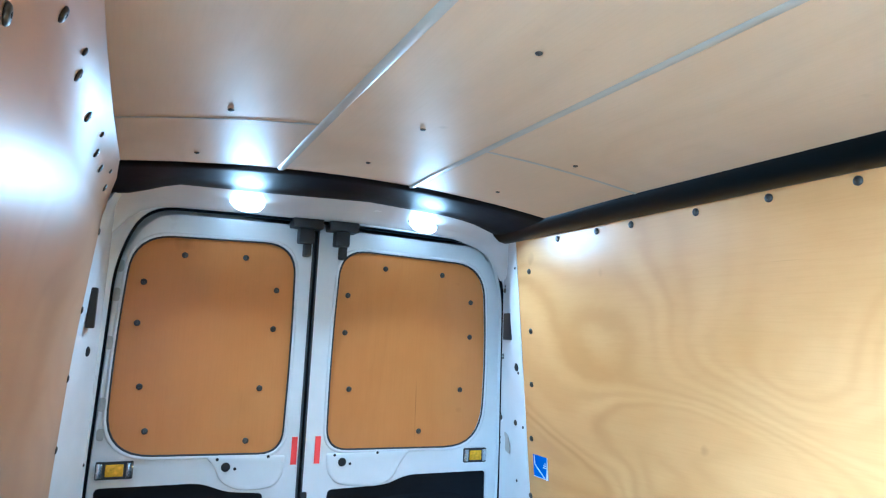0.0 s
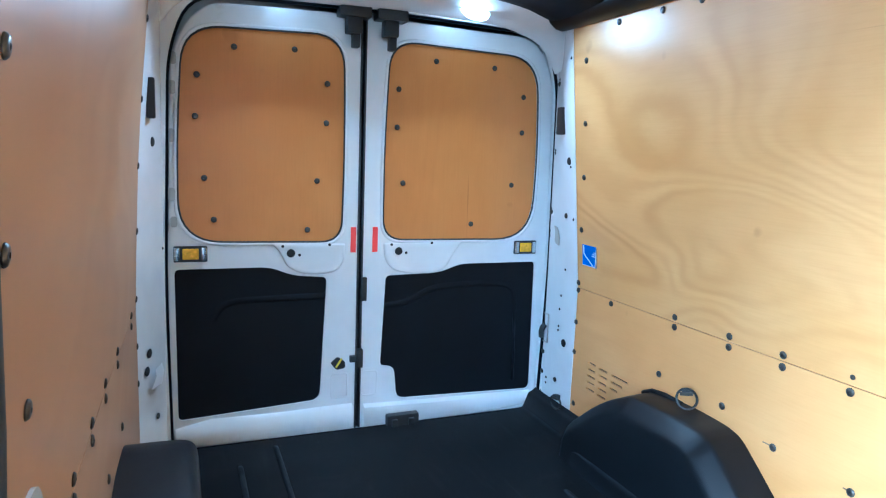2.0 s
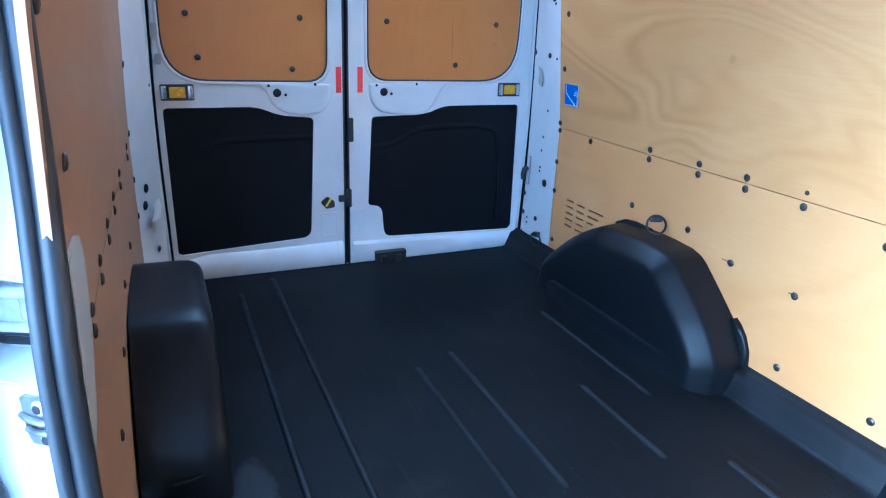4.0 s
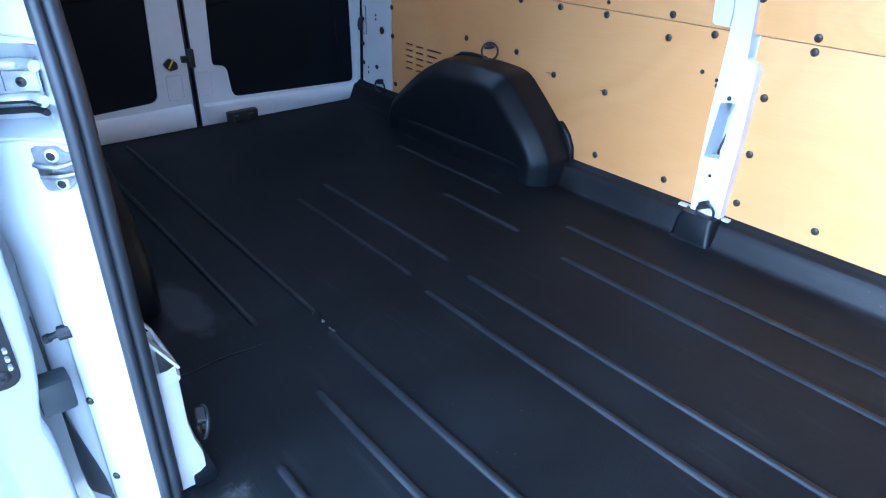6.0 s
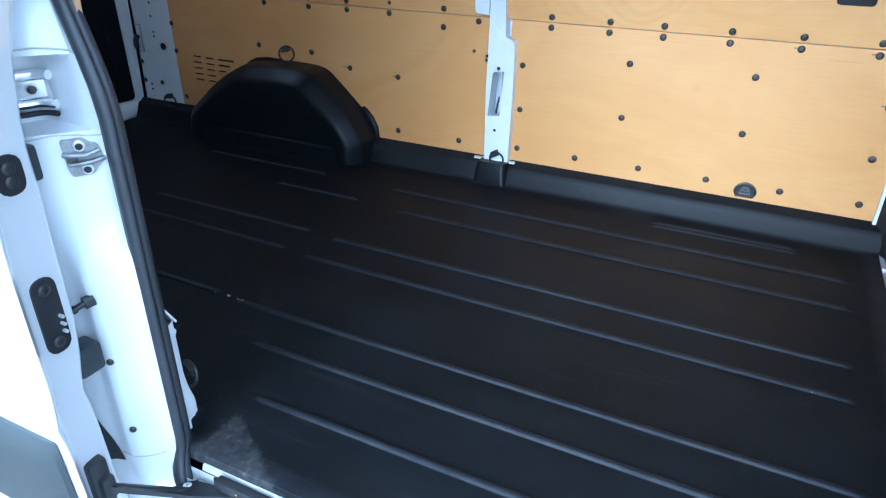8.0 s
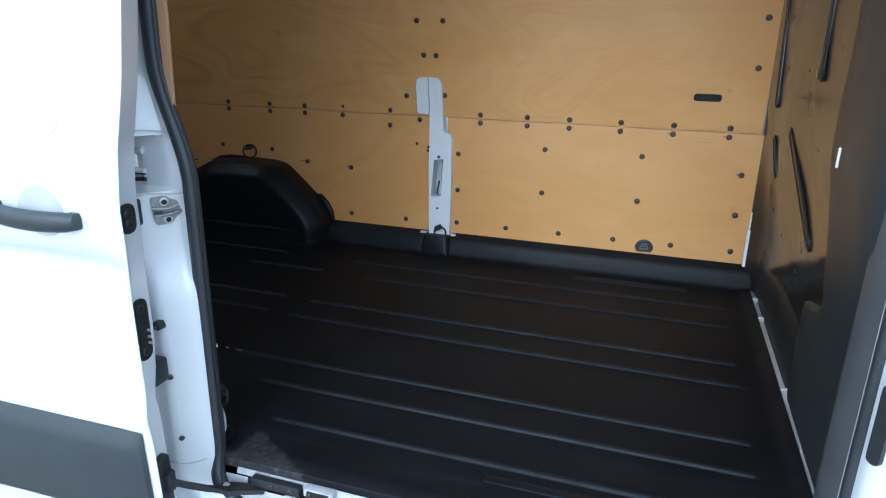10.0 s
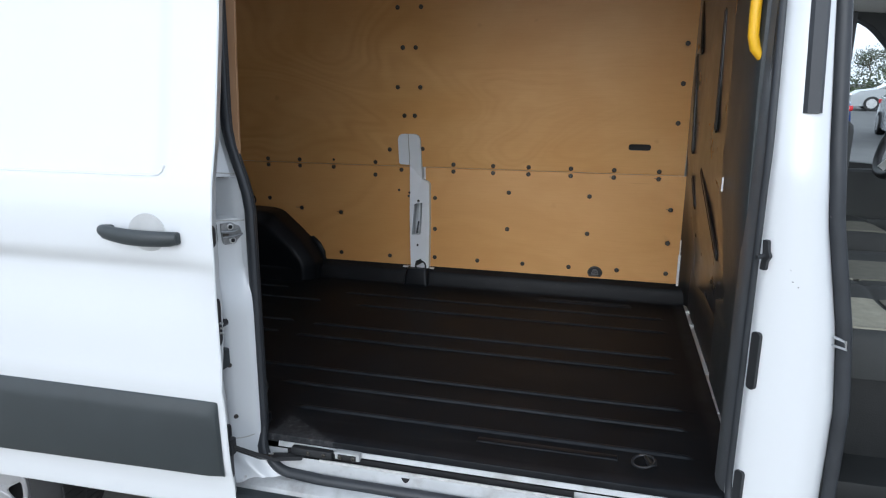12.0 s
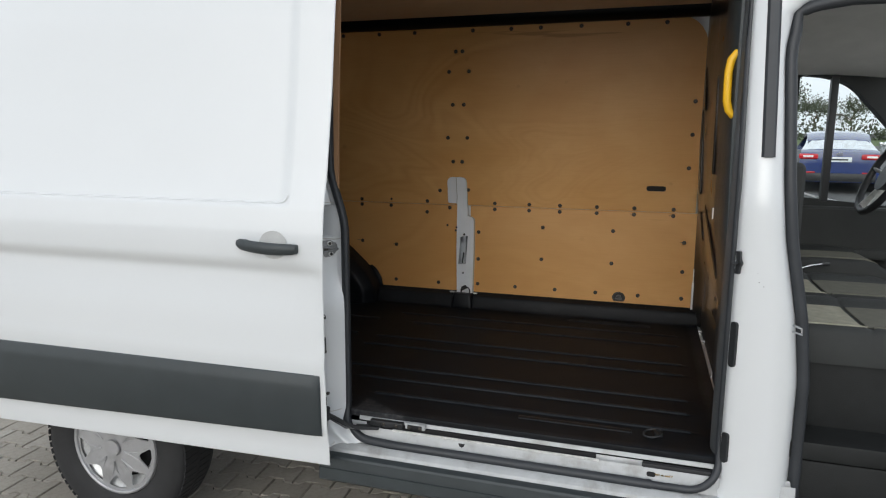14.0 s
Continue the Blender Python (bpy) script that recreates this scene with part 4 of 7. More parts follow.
def interior_lamp(lx, ly, lz):
    e = empty("interior_lamp", "lit round white LED dome lamp on the rear header", "lamp", group="rear lamps")
    bm = bmesh.new()
    rows = []
    for a, d in ((0.066, 0.0), (0.066, 0.012), (0.060, 0.02)):
        rows.append([(lx + a * math.cos(t), ly + 0.022 - 0.6 * d + 0.35 * a * math.sin(t), lz + 0.012 - 0.8 * d + 0.50 * a * math.sin(t)) for t in np.linspace(0, 2 * math.pi, 24, endpoint=False)])
    sheet(bm, rows, closed_u=True)
    part("lamp_base", bm, "white_inner", e)
    bm = bmesh.new()
    rows = []
    for a, d in ((0.060, 0.018), (0.054, 0.03), (0.040, 0.038), (0.02, 0.042), (0.002, 0.043)):
        rows.append([(lx + a * math.cos(t), ly + 0.022 - 0.6 * d + 0.35 * a * math.sin(t), lz + 0.012 - 0.8 * d + 0.50 * a * math.sin(t)) for t in np.linspace(0, 2 * math.pi, 24, endpoint=False)])
    sheet(bm, rows, closed_u=True)
    part("lens", bm, "lamp_lens", e, "glowing white lens")


for p in LAMPS:
    interior_lamp(*p)

# ---- rear door aperture ----


def rear_frame():
    bm = bmesh.new()
    opening = rounded([(-0.073, 0.65), (1.518, 0.65), (1.540, 1.3), (1.530, 2.14), (1.455, 2.345), (0.66, 2.365), (0.015, 2.345), (-0.062, 2.14), (-0.084, 1.3)], [0.02, 0.02, 0.2, 0.10, 0.12, 0.3, 0.12, 0.10, 0.2], 6)
    outer = [(-0.20, 0.60), (1.575, 0.60), (1.575, 2.30), (1.48, 2.46), (0.66, 2.50), (-0.11, 2.46), (-0.18, 2.30)]
    plate(bm, outer, [opening], on_y, 2.655, 2.72)
    part("rear_aperture", bm, "white_inner", van, "white steel frame round the rear doors")
    # pillars between the linings and the frame
    for name, a, b in (("rear_pillar", (-0.171, 2.415), (-0.084, 2.662)), ("rear_pillar", (1.514, 2.40), (1.527, 2.662))):
        bm = bmesh.new()
        rows = []
        for z in np.linspace(0.70, 2.40, 18):
            lean_a = (near_x(2.45, z) - near_x(2.45, 1.0)) if a[0] < 0 else (far_x(z) - 1.517)
            k = 0.5 if a[0] < 0 else 0.35
            rows.append([(a[0] + lean_a, a[1], z), (a[0] * 0.72 + b[0] * 0.28 + lean_a * 0.9, a[1] * 0.72 + b[1] * 0.28 + 0.0, z), (a[0] * 0.3 + b[0] * 0.7 + lean_a * k, a[1] * 0.3 + b[1] * 0.7, z), (b[0] + lean_a * 0.1, b[1], z)])
        sheet(bm, rows)
        thick(bm, 0.004 if a[0] < 0 else -0.004)
        ob = part(name, bm, "white_inner", van, smooth=50)
        near = a[0] < 0
        spots = [(1.825, 0.52, PLUG), (1.103, 0.375, PLUG), (1.046, 0.285, PLUG), (0.852, 0.605, BOLT), (1.449, 0.915, PIN)] if near else [
            (2.262, 0.96, BOLT), (2.138, 0.87, BOLT), (2.158, 0.87, PIN), (2.215, 0.05, PIN), (1.811, 0.20, PLUG), (1.787, 0.15, PIN), (1.854, 0.93, PIN), (1.842, 0.93, PIN),
            (1.581, 0.335, BOLT), (1.572, 0.06, PIN), (1.583, 0.96, BOLT), (1.596, 0.97, PIN), (1.497, 0.97, PIN), (1.475, 0.97, PIN), (1.347, 0.355, PIN), (1.227, 0.46, PIN),
            (1.165, 0.48, PIN), (1.089, 0.48, PIN), (1.070, 0.485, PIN), (1.026, 0.28, PLUG), (0.843, 0.485, BOLT), (0.936, 0.96, BOLT), (0.842, 0.96, BOLT), (0.80, 0.80, PIN), (0.826, 0.80, PIN), (0.745, 0.97, PIN)]
        for z, k, me in spots:
            lean = (near_x(2.45, z) - near_x(2.45, 1.0)) if near else (far_x(z) - 1.517)
            x = a[0] + (b[0] - a[0]) * k + lean * (1 - k)
            y = a[1] + (b[1] - a[1]) * k
            shared("pin_hole", me, ob, facing(x + (0.004 if near else -0.006), y, z, (0.9, -0.4, 0) if near else (-1, -0.05, 0)))
        # black striker pad
        bm = bmesh.new()
        if near:
            hexa(bm, (-0.122, 2.47, 1.90), (-0.095, 2.515, 2.03), 0.006)
        else:
            hexa(bm, (1.472, 2.50, 1.92), (1.492, 2.58, 2.035), 0.006)
        part("striker_pad", bm, "black_plastic", ob)
        if not near:
            bm = bmesh.new()
            tube(bm, [(1.520, 2.650, 1.062), (1.507, 2.648, 1.050), (1.503, 2.650, 1.030), (1.509, 2.655, 1.005)], 0.013, 10)
            part("cable_boot", bm, "black_plastic", ob)
            bm = bmesh.new()
            for z in (1.115, 0.985):
                hexa(bm, (1.516, 2.618, z), (1.5215, 2.656, z + 0.004), 0.001)
            hexa(bm, (1.515, 2.618, 0.985), (1.5215, 2.621, 1.119), 0.001)
            part("pressed_step", bm, "seam_tape", ob)
            # smudge of old sealant
            bm = bmesh.new()
            plate(bm, rounded([(2.555, 1.44), (2.595, 1.455), (2.588, 1.50), (2.60, 1.53), (2.565, 1.52), (2.552, 1.48)], 0.012, 3), [], lambda u, v, d: (1.5165 + 0.05 * (u - 2.5) - 0.066 * (v - 1.29) - d, u, v), 0.001, -0.001)
            part("sealant_smudge", bm, "seam_tape", ob)
        else:
            # torn tape beside the plugs
            bm = bmesh.new()
            plate(bm, [(-0.128, 0.985), (-0.098, 0.978), (-0.090, 1.018), (-0.096, 1.052), (-0.116, 1.044), (-0.113, 1.018)], [], lambda u, v, d: (u, 2.5 + (u + 0.12) * 2.6 - d, v), 0.008, 0.006)
            part("torn_tape", bm, "white_print", ob)
    # rubber seal round the doors
    bm = bmesh.new()
    tube(bm, [(x, 2.676, z) for x, z in opening], 0.010, 8, closed=True)
    part("rear_seal", bm, "roof_trim", van, "black rubber seal round the rear doors")


rear_frame()


def rear_door(name, left):
    """One rear door seen from inside: pressed white frame, ply window board, black vinyl lower panel."""
    d = empty(name, "closed white rear van door with plywood window board and black panel", "door", "structure", "rear doors")
    if left:
        outer = rounded([(-0.105, 0.655), (0.612, 0.640), (0.612, 2.352), (0.008, 2.340), (-0.090, 2.15), (-0.115, 1.3)], [0.03, 0.01, 0.03, 0.12, 0.1, 0.2])
        win = rounded([(-0.075, 1.470), (0.545, 1.462), (0.553, 1.85), (0.545, 2.272), (-0.050, 2.252), (-0.075, 1.85)], [0.16, 0.09, 0.3, 0.13, 0.14, 0.3], 8)
        low = rounded([(-0.088, 0.772), (0.462, 0.800), (0.486, 1.318), (0.345, 1.330), (0.262, 1.366), (-0.092, 1.366)], [0.02, 0.04, 0.02, 0.06, 0.06, 0.02], 5)
        bolts = ((0.13, 2.192), (0.353, 2.202), (-0.002, 2.083), (0.481, 2.084), (-0.010, 1.934), (0.479, 1.933), (0.019, 1.709), (0.444, 1.706), (0.051, 1.553), (0.407, 1.511))
    else:
        outer = rounded([(0.636, 0.640), (1.490, 0.655), (1.512, 1.3), (1.502, 2.15), (1.41, 2.340), (0.636, 2.352)], [0.01, 0.10, 0.2, 0.1, 0.12, 0.03])
        win = rounded([(0.722, 1.468), (1.425, 1.462), (1.440, 1.85), (1.415, 2.258), (0.735, 2.272), (0.718, 1.85)], [0.09, 0.18, 0.3, 0.15, 0.12, 0.3], 8)
        low = rounded([(0.800, 0.770), (1.466, 0.748), (1.458, 1.357), (1.075, 1.357), (0.99, 1.322), (0.738, 1.316), (0.722, 0.925), (0.786, 0.915)], [0.04, 0.03, 0.02, 0.06, 0.06, 0.02, 0.02, 0.03], 5)
        bolts = ((0.938, 2.207), (1.209, 2.201), (0.777, 2.084), (1.358, 2.089), (0.774, 1.931), (1.359, 1.935), (0.806, 1.704), (1.320, 1.704), (1.128, 1.531))
    bm = bmesh.new()
    plate(bm, outer, [win, low], on_y, 2.712, 2.745)
    part("door_frame", bm, "white_inner", d, smooth=20)
    bm = bmesh.new()
    edge = [(-0.17, 0.58), (0.626, 0.58), (0.626, 2.44), (-0.05, 2.44), (-0.16, 2.25)] if left else [(0.6275, 0.58), (1.56, 0.58), (1.56, 2.25), (1.45, 2.44), (0.6275, 2.44)]
    plate(bm, edge, [], on_y, 2.758, 2.80)
    part("door_skin", bm, "white_paint", d)
    if left:
        bm = bmesh.new()
        hexa(bm, (0.600, 2.747, 0.62), (0.648, 2.757, 2.37), 0.003)
        part("meeting_rubber", bm, "roof_trim", d)
    # pressed ridge round the window and along the panel
    bm = bmesh.new()
    cu, cv = sum(p[0] for p in win) / len(win), sum(p[1] for p in win) / len(win)
    tube(bm, [(cu + (u - cu) * 1.025, 2.716, cv + (v - cv) * 1.02) for u, v in win], 0.0085, 10, closed=True, flat=1.0)
    part("window_flange", bm, "white_inner", d, smooth=80)
    bm = bmesh.new()
    tube(bm, [(u, 2.7125, v) for u, v in win], 0.004, 8, closed=True)
    part("window_gasket", bm, "rubber", d)
    bm = bmesh.new()
    plate(bm, win, [], on_y, 2.7225, 2.732)
    board = part("window_board", bm, "ply_door", d, "orange plywood board")
    for x, z in bolts:
        shared("bolt", BOLT, board, facing(x, 2.7215, z, (0, -1, 0)))
    bm = bmesh.new()
    plate(bm, low, [], on_y, 2.720, 2.735)
    pnl = part("lower_panel", bm, "vinyl", d, "black vinyl lower panel")
    # soft moulded swage across the panel
    bm = bmesh.new()
    if left:
        line = [(0.04, 1.16), (0.07, 1.215), (0.12, 1.235), (0.30, 1.238), (0.485, 1.24)]
    else:
        line = [(0.74, 1.185), (0.84, 1.195), (0.93, 1.245), (1.0, 1.262), (1.28, 1.266), (1.36, 1.24), (1.375, 1.15), (1.375, 0.80)]
    fine = []
    for (a, p), (b, q) in zip(line, line[1:]):
        fine += [(a + (b - a) * j / 5, p + (q - p) * j / 5) for j in range(5)]
    fine.append(line[-1])
    for _ in range(4):
        fine = [fine[0]] + [((a[0] + 2 * b[0] + c[0]) / 4, (a[1] + 2 * b[1] + c[1]) / 4) for a, b, c in zip(fine, fine[1:], fine[2:])] + [fine[-1]]
    tube(bm, [(u, 2.7225, v) for u, v in fine], 0.016, 10, flat=0.3, up=(0, 0.01, 1))
    part("swage", bm, "vinyl", pnl, smooth=80)
    # reflector with its chrome mount
    rx, rw = (-0.034, 0.060) if left else (1.400, 0.056)
    bm = bmesh.new()
    plate(bm, rounded([(rx - rw, 1.395), (rx + rw, 1.395), (rx + rw, 1.455), (rx - rw, 1.455)], 0.006), [], on_y, 2.705, 2.7118)
    mount = part("reflector_mount", bm, "black_plastic", d)
    bm = bmesh.new()
    for s in (-1, 1):
        hexa(bm, (rx + s * (rw - 0.012) - 0.010, 2.7015, 1.400), (rx + s * (rw - 0.012) + 0.010, 2.7052, 1.450), 0.002)
    part("mount_ends", bm, "steel", mount)
    bm = bmesh.new()
    hexa(bm, (rx - 0.029, 2.698, 1.405), (rx + 0.029, 2.7052, 1.446), 0.004)
    part("reflector", bm, "amber", mount, "amber reflector")
    # pressed pad round the lock hole
    pad = [(0.262, 1.462), (0.300, 1.420), (0.318, 1.372), (0.37, 1.338), (0.45, 1.328), (0.527, 1.340), (0.555, 1.378), (0.562, 1.455)] if left else [(0.722, 1.455), (0.728, 1.385), (0.765, 1.338), (0.84, 1.322), (0.955, 1.318), (1.015, 1.342), (1.045, 1.405), (1.09, 1.458)]
    pad = rounded(pad, [0.01, 0.04, 0.05, 0.05, 0.06, 0.05, 0.05, 0.01], 5)
    pu, pv = sum(p[0] for p in pad) / len(pad), sum(p[1] for p in pad) / len(pad)
    bm = bmesh.new()
    vv = sheet(bm, [[(pu + (u - pu) * k, yy, pv + (v - pv) * k) for u, v in pad] for k, yy in ((1.0, 2.713), (0.985, 2.7105), (0.95, 2.7075), (0.90, 2.7065), (0.70, 2.7075), (0.60, 2.7080))], closed_u=True)
    bm.faces.new(vv[-1])
    part("lock_pad", bm, "white_inner", d, smooth=60)
    # red strip beside the split
    sx = 0.594 if left else 0.687
    bm = bmesh.new()
    plate(bm, [(sx - 0.011, 1.418), (sx + 0.011, 1.418), (sx + 0.011, 1.522), (sx - 0.011, 1.522)], [], on_y, 2.7085, 2.7118)
    part("red_strip", bm, "red_reflective", d, "red reflective strip")
    if left:
        for x, z, h in ((-0.083, 2.134, 0.022), (-0.087, 2.031, 0.024), (-0.094, 1.861, 0.024), (-0.095, 1.648, 0.024), (-0.090, 1.546, 0.020)):
            bm = bmesh.new()
            plate(bm, rounded([(x - 0.012, z - h), (x + 0.012, z - h), (x + 0.012, z + h), (x - 0.012, z + h)], 0.011, 4), [], on_y, 2.706, 2.7118)
            part("rest_pad", bm, "pad_grey", d)
    # holes
    hx = 0.340 if left else 0.791
    for x, z, me in ((hx, 1.420, PLUG), (hx - 0.032, 1.448, PIN), (hx + 0.034, 1.412, PIN), (hx + (0.155 if left else 0.15), 1.452, PIN)):
        shared("pin_hole", me, d, facing(x, 2.7068, z, (0, -1, 0)))
    # white bottom rail, proud of the frame
    bm = bmesh.new()
    if left:
        sheet(bm, [[(-0.10, 2.713, 0.742), (0.03, 2.713, 0.768), (0.30, 2.713, 0.765), (0.60, 2.713, 0.772)], [(-0.10, 2.698, 0.735), (0.03, 2.69, 0.752), (0.30, 2.69, 0.752), (0.60, 2.69, 0.760)], [(-0.095, 2.694, 0.69), (0.03, 2.684, 0.68), (0.30, 2.684, 0.672), (0.60, 2.684, 0.668)], [(-0.07, 2.713, 0.66), (0.03, 2.713, 0.652), (0.30, 2.713, 0.648), (0.60, 2.713, 0.645)]])
    else:
        sheet(bm, [[(0.65, 2.713, 0.762), (0.95, 2.713, 0.752), (1.20, 2.713, 0.748), (1.47, 2.713, 0.742)], [(0.65, 2.69, 0.752), (0.95, 2.69, 0.742), (1.20, 2.69, 0.738), (1.46, 2.698, 0.732)], [(0.65, 2.684, 0.668), (0.95, 2.684, 0.67), (1.20, 2.684, 0.675), (1.44, 2.694, 0.69)], [(0.65, 2.713, 0.645), (0.95, 2.713, 0.648), (1.20, 2.713, 0.655), (1.42, 2.713, 0.67)]])
    part("bottom_rail", bm, "white_inner", d, smooth=60)
    # small pressed recess near the split
    bm = bmesh.new()
    px = 0.545 if left else 0.675
    loop = rounded([(px - 0.034, 0.80), (px + 0.034, 0.80), (px + 0.034, 0.905), (px - 0.034, 0.905)], 0.012, 4)
    tube(bm, [(u, 2.7140, v) for u, v in loop], 0.004, 6, closed=True)
    part("pressed_recess", bm, "white_inner", d, smooth=80)
    # upper latch hanging from the frame
    lx = 0.573 if left else 0.722
    bm = bmesh.new()
    hexa(bm, (lx - 0.062, 2.640, 2.335), (lx + 0.062, 2.715, 2.376), 0.006)
    hexa(bm, (lx - 0.030, 2.655, 2.275), (lx + 0.030, 2.712, 2.338), 0.008)
    hexa(bm, (lx - 0.004, 2.67, 2.225), (lx + 0.026, 2.712, 2.28), 0.008)
    part("upper_latch", bm, "black_plastic", d, "black upper door latch")
    if left:
        bm = bmesh.new()
        plate(bm, rounded([(0.505, 0.955), (0.53, 0.925), (0.567, 0.93), (0.567, 0.957), (0.535, 0.98)], 0.008), [], on_y, 2.704, 2.7118)
        rel = part("release_lever", bm, "black_plastic", d, "black release lever with yellow mark")
        bm = bmesh.new()
        hexa(bm, (-0.004, -0.002, -0.022), (0.004, 0.0, 0.022), m=Matrix.Translation((0.540, 2.7035, 0.955)) @ Matrix.Rotation(0.6, 4, "Y"))
        part("yellow_mark", bm, "yellow_label", rel)
    else:
        bm = bmesh.new()
        hexa(bm, (0.585, 2.690, 0.955), (0.636, 2.712, 0.982), 0.004)
        hexa(bm, (0.612, 2.684, 0.93), (0.64, 2.712, 1.01), 0.006)
        part("lock", bm, "black_plastic", d)
        bm = bmesh.new()
        hexa(bm, (0.628, 2.69, 1.215), (0.652, 2.712, 1.315), 0.005)
        part("mid_catch", bm, "black_plastic", d)
        bm = bmesh.new()
        hexa(bm, (0.745, 2.655, 0.655), (0.89, 2.70, 0.715), 0.006)
        hexa(bm, (0.765, 2.64, 0.66), (0.79, 2.66, 0.70), 0.004)
        hexa(bm, (0.84, 2.64, 0.66), (0.865, 2.66, 0.70), 0.004)
        part("lower_latch", bm, "black_plastic", d, "black lower door latch")
    # edge flange and rubber along the split
    bm = bmesh.new()
    ex = 0.611 if left else 0.637
    hexa(bm, (min(ex, ex + (0.008 if left else -0.008)), 2.708, 0.65), (max(ex, ex + (0.008 if left else -0.008)), 2.745, 2.34), 0.002)
    part("edge_rubber", bm, "rubber", d)
    return d


for leaf in (rear_door("door_rear_1", True), rear_door("door_rear_2", False)):
    leaf.location, leaf.scale = (0.0405, 0, -0.010), (0.9895, 1, 1)
bm = bmesh.new()
hexa(bm, (-0.16, 2.56, 0.56), (1.55, 2.74, 0.648), 0.004)
part("rear_sill", bm, "black_plastic", van)

# ---- bulkhead ----
LEAN = [(0.60, -0.705), (0.95, -0.700), (1.15, -0.665), (1.40, -0.637), (1.7, -0.630), (2.45, -0.630)]


def bulk_y(z):
    return lerp_table(LEAN, z)


def build_bulkhead():
    b = empty("bulkhead", "dark glossy steel bulkhead with pressed slots behind the cab", "partition", "structure")
    bm = bmesh.new()
    rows = []
    for z in np.linspace(0.64, 2.42, 40):
        xe = min(far_x(z) - 0.003, 1.44 if z > 2.3 else 2.0)
        rows.append([(x, bulk_y(z) + 0.004 * math.sin(x * 9 + z * 4) * step(0.2, 0.5, x) * (1 - step(1.3, 1.4, x)) + max(0.0, -0.646 - bulk_y(z)) * step(1.43, 1.505, x), z) for x in np.linspace(-0.10, xe, 34)])
    sheet(bm, rows)
    thick(bm, 0.004)
    part("bulkhead_skin", bm, "bulkhead_paint", b, smooth=60)
    # pressed slots: dark floor inside a rolled edge
    for x0, z0, x1, z1, w in ((0.56, 1.12, 0.93, 1.38, 0.040), (1.19, 1.188, 1.255, 1.318, 0.034), (1.265, 1.42, 1.345, 1.84, 0.034), (1.20, 1.84, 1.29, 2.05, 0.030), (0.62, 1.55, 0.63, 1.95, 0.03)):
        a = math.atan2(x1 - x0, z1 - z0)
        ln = math.hypot(x1 - x0, z1 - z0)
        loop = []
        for u, v in slot(0.0, 0.0, w, ln):
            loop.append(((x0 + x1) / 2 + u * math.cos(a) + v * math.sin(a), (z0 + z1) / 2 - u * math.sin(a) + v * math.cos(a)))
        bm = bmesh.new()
        plate(bm, loop, [], lambda u, v, d: (u, bulk_y(v) + d, v), 0.0075, 0.0)
        sl = part("pressed_slot", bm, "black_plastic", b)
        bm = bmesh.new()
        tube(bm, [(u, bulk_y(v) + 0.006, v) for u, v in loop], 0.005, 6, closed=True)
        part("slot_edge", bm, "bulkhead_paint", sl, smooth=80)
    for x, z in ((1.05, 1.02), (0.80, 0.97), (1.24, 1.06)):
        shared("bolt", BOLT, b, facing(x, bulk_y(z) + 0.004, z, (0, 1, 0)))
    # black moulded panel over the near half
    bm = bmesh.new()
    rows = []
    for z in np.linspace(0.69, 2.28, 34):
        edge = 0.30 + 0.27 * (1 - step(0.96, 1.06, z)) + 0.015 * math.sin(z * 14) * (z > 1.1) - 0.10 * step(2.1, 2.28, z)
        y = bulk_y(z)
        rows.append([(-0.118, y - 0.03, z), (-0.112, y + 0.022, z), (-0.095, y + 0.030, z), (0.02, y + 0.034, z), (edge - 0.06, y + 0.030, z), (edge - 0.015, y + 0.024, z), (edge, y + 0.006, z)])
    sheet(bm, rows)
    part("black_panel", bm, "trim_grey", b, "black moulded plastic panel", smooth=50)
    bm = bmesh.new()
    hexa(bm, (1.502, -0.652, 0.742), (1.513, -0.638, 0.90), 0.002)
    hexa(bm, (1.506, -0.650, 0.88), (1.513, -0.641, 0.975), 0.002)
    part("corner_flange", bm, "white_inner", b, "bare white flange")
    bm = bmesh.new()
    rows = [[(x, bulk_y(z) + d, z) for x in (-0.095, 0.3, 0.8, 1.2, 1.43)] for z, d in ((0.662, 0.010), (0.70, 0.012), (0.80, 0.010), (0.85, 0.007), (0.862, 0.002))]
    sheet(bm, rows)
    part("bulkhead_foot", bm, "black_plastic", b, "black foot panel of the bulkhead", smooth=50)
    bm = bmesh.new()
    hexa(bm, (-0.08, -0.692, FLOOR - 0.004), (1.47, -0.676, FLOOR + 0.006), 0.002)
    for x in (1.35, 1.16, 0.62, 0.30):
        hexa(bm, (x - 0.005, -0.70, FLOOR), (x + 0.005, -0.676, FLOOR + 0.012), 0.002)
    part("floor_flange", bm, "white_paint", b, "bare white floor flange with clips")
    bm = bmesh.new()
    hexa(bm, (-0.10, -0.75, 0.60), (1.5, -0.60, FLOOR - 0.006))
    part("floor_gap", bm, "dark_void", b)


build_bulkhead()

# ---- side opening ----
before = set(scene.objects)
Y_REAR, Y_FRONT, Z_SILL, Z_HEAD = 0.630, -0.672, 0.566, 2.36


def jamb_x(y, z):
    """The pressed face behind the seal: slanting outwards beside the lock, with a hollow lower down."""
    d = y - 0.63
    flat = lerp_table([(0.0, -0.203), (0.02, -0.200), (0.046, -0.198), (0.066, -0.2195), (0.086, -0.2455), (0.11, -0.276), (0.15, -0.316), (0.17, -0.326)], d)
    hollow = -0.209 - 0.80 * min(d, 0.074) - 0.028 * step(0.10, 0.16, d)
    k = step(1.06, 1.20, z - 0.6 * (d - 0.05))
    return flat * k + hollow * (1 - k)


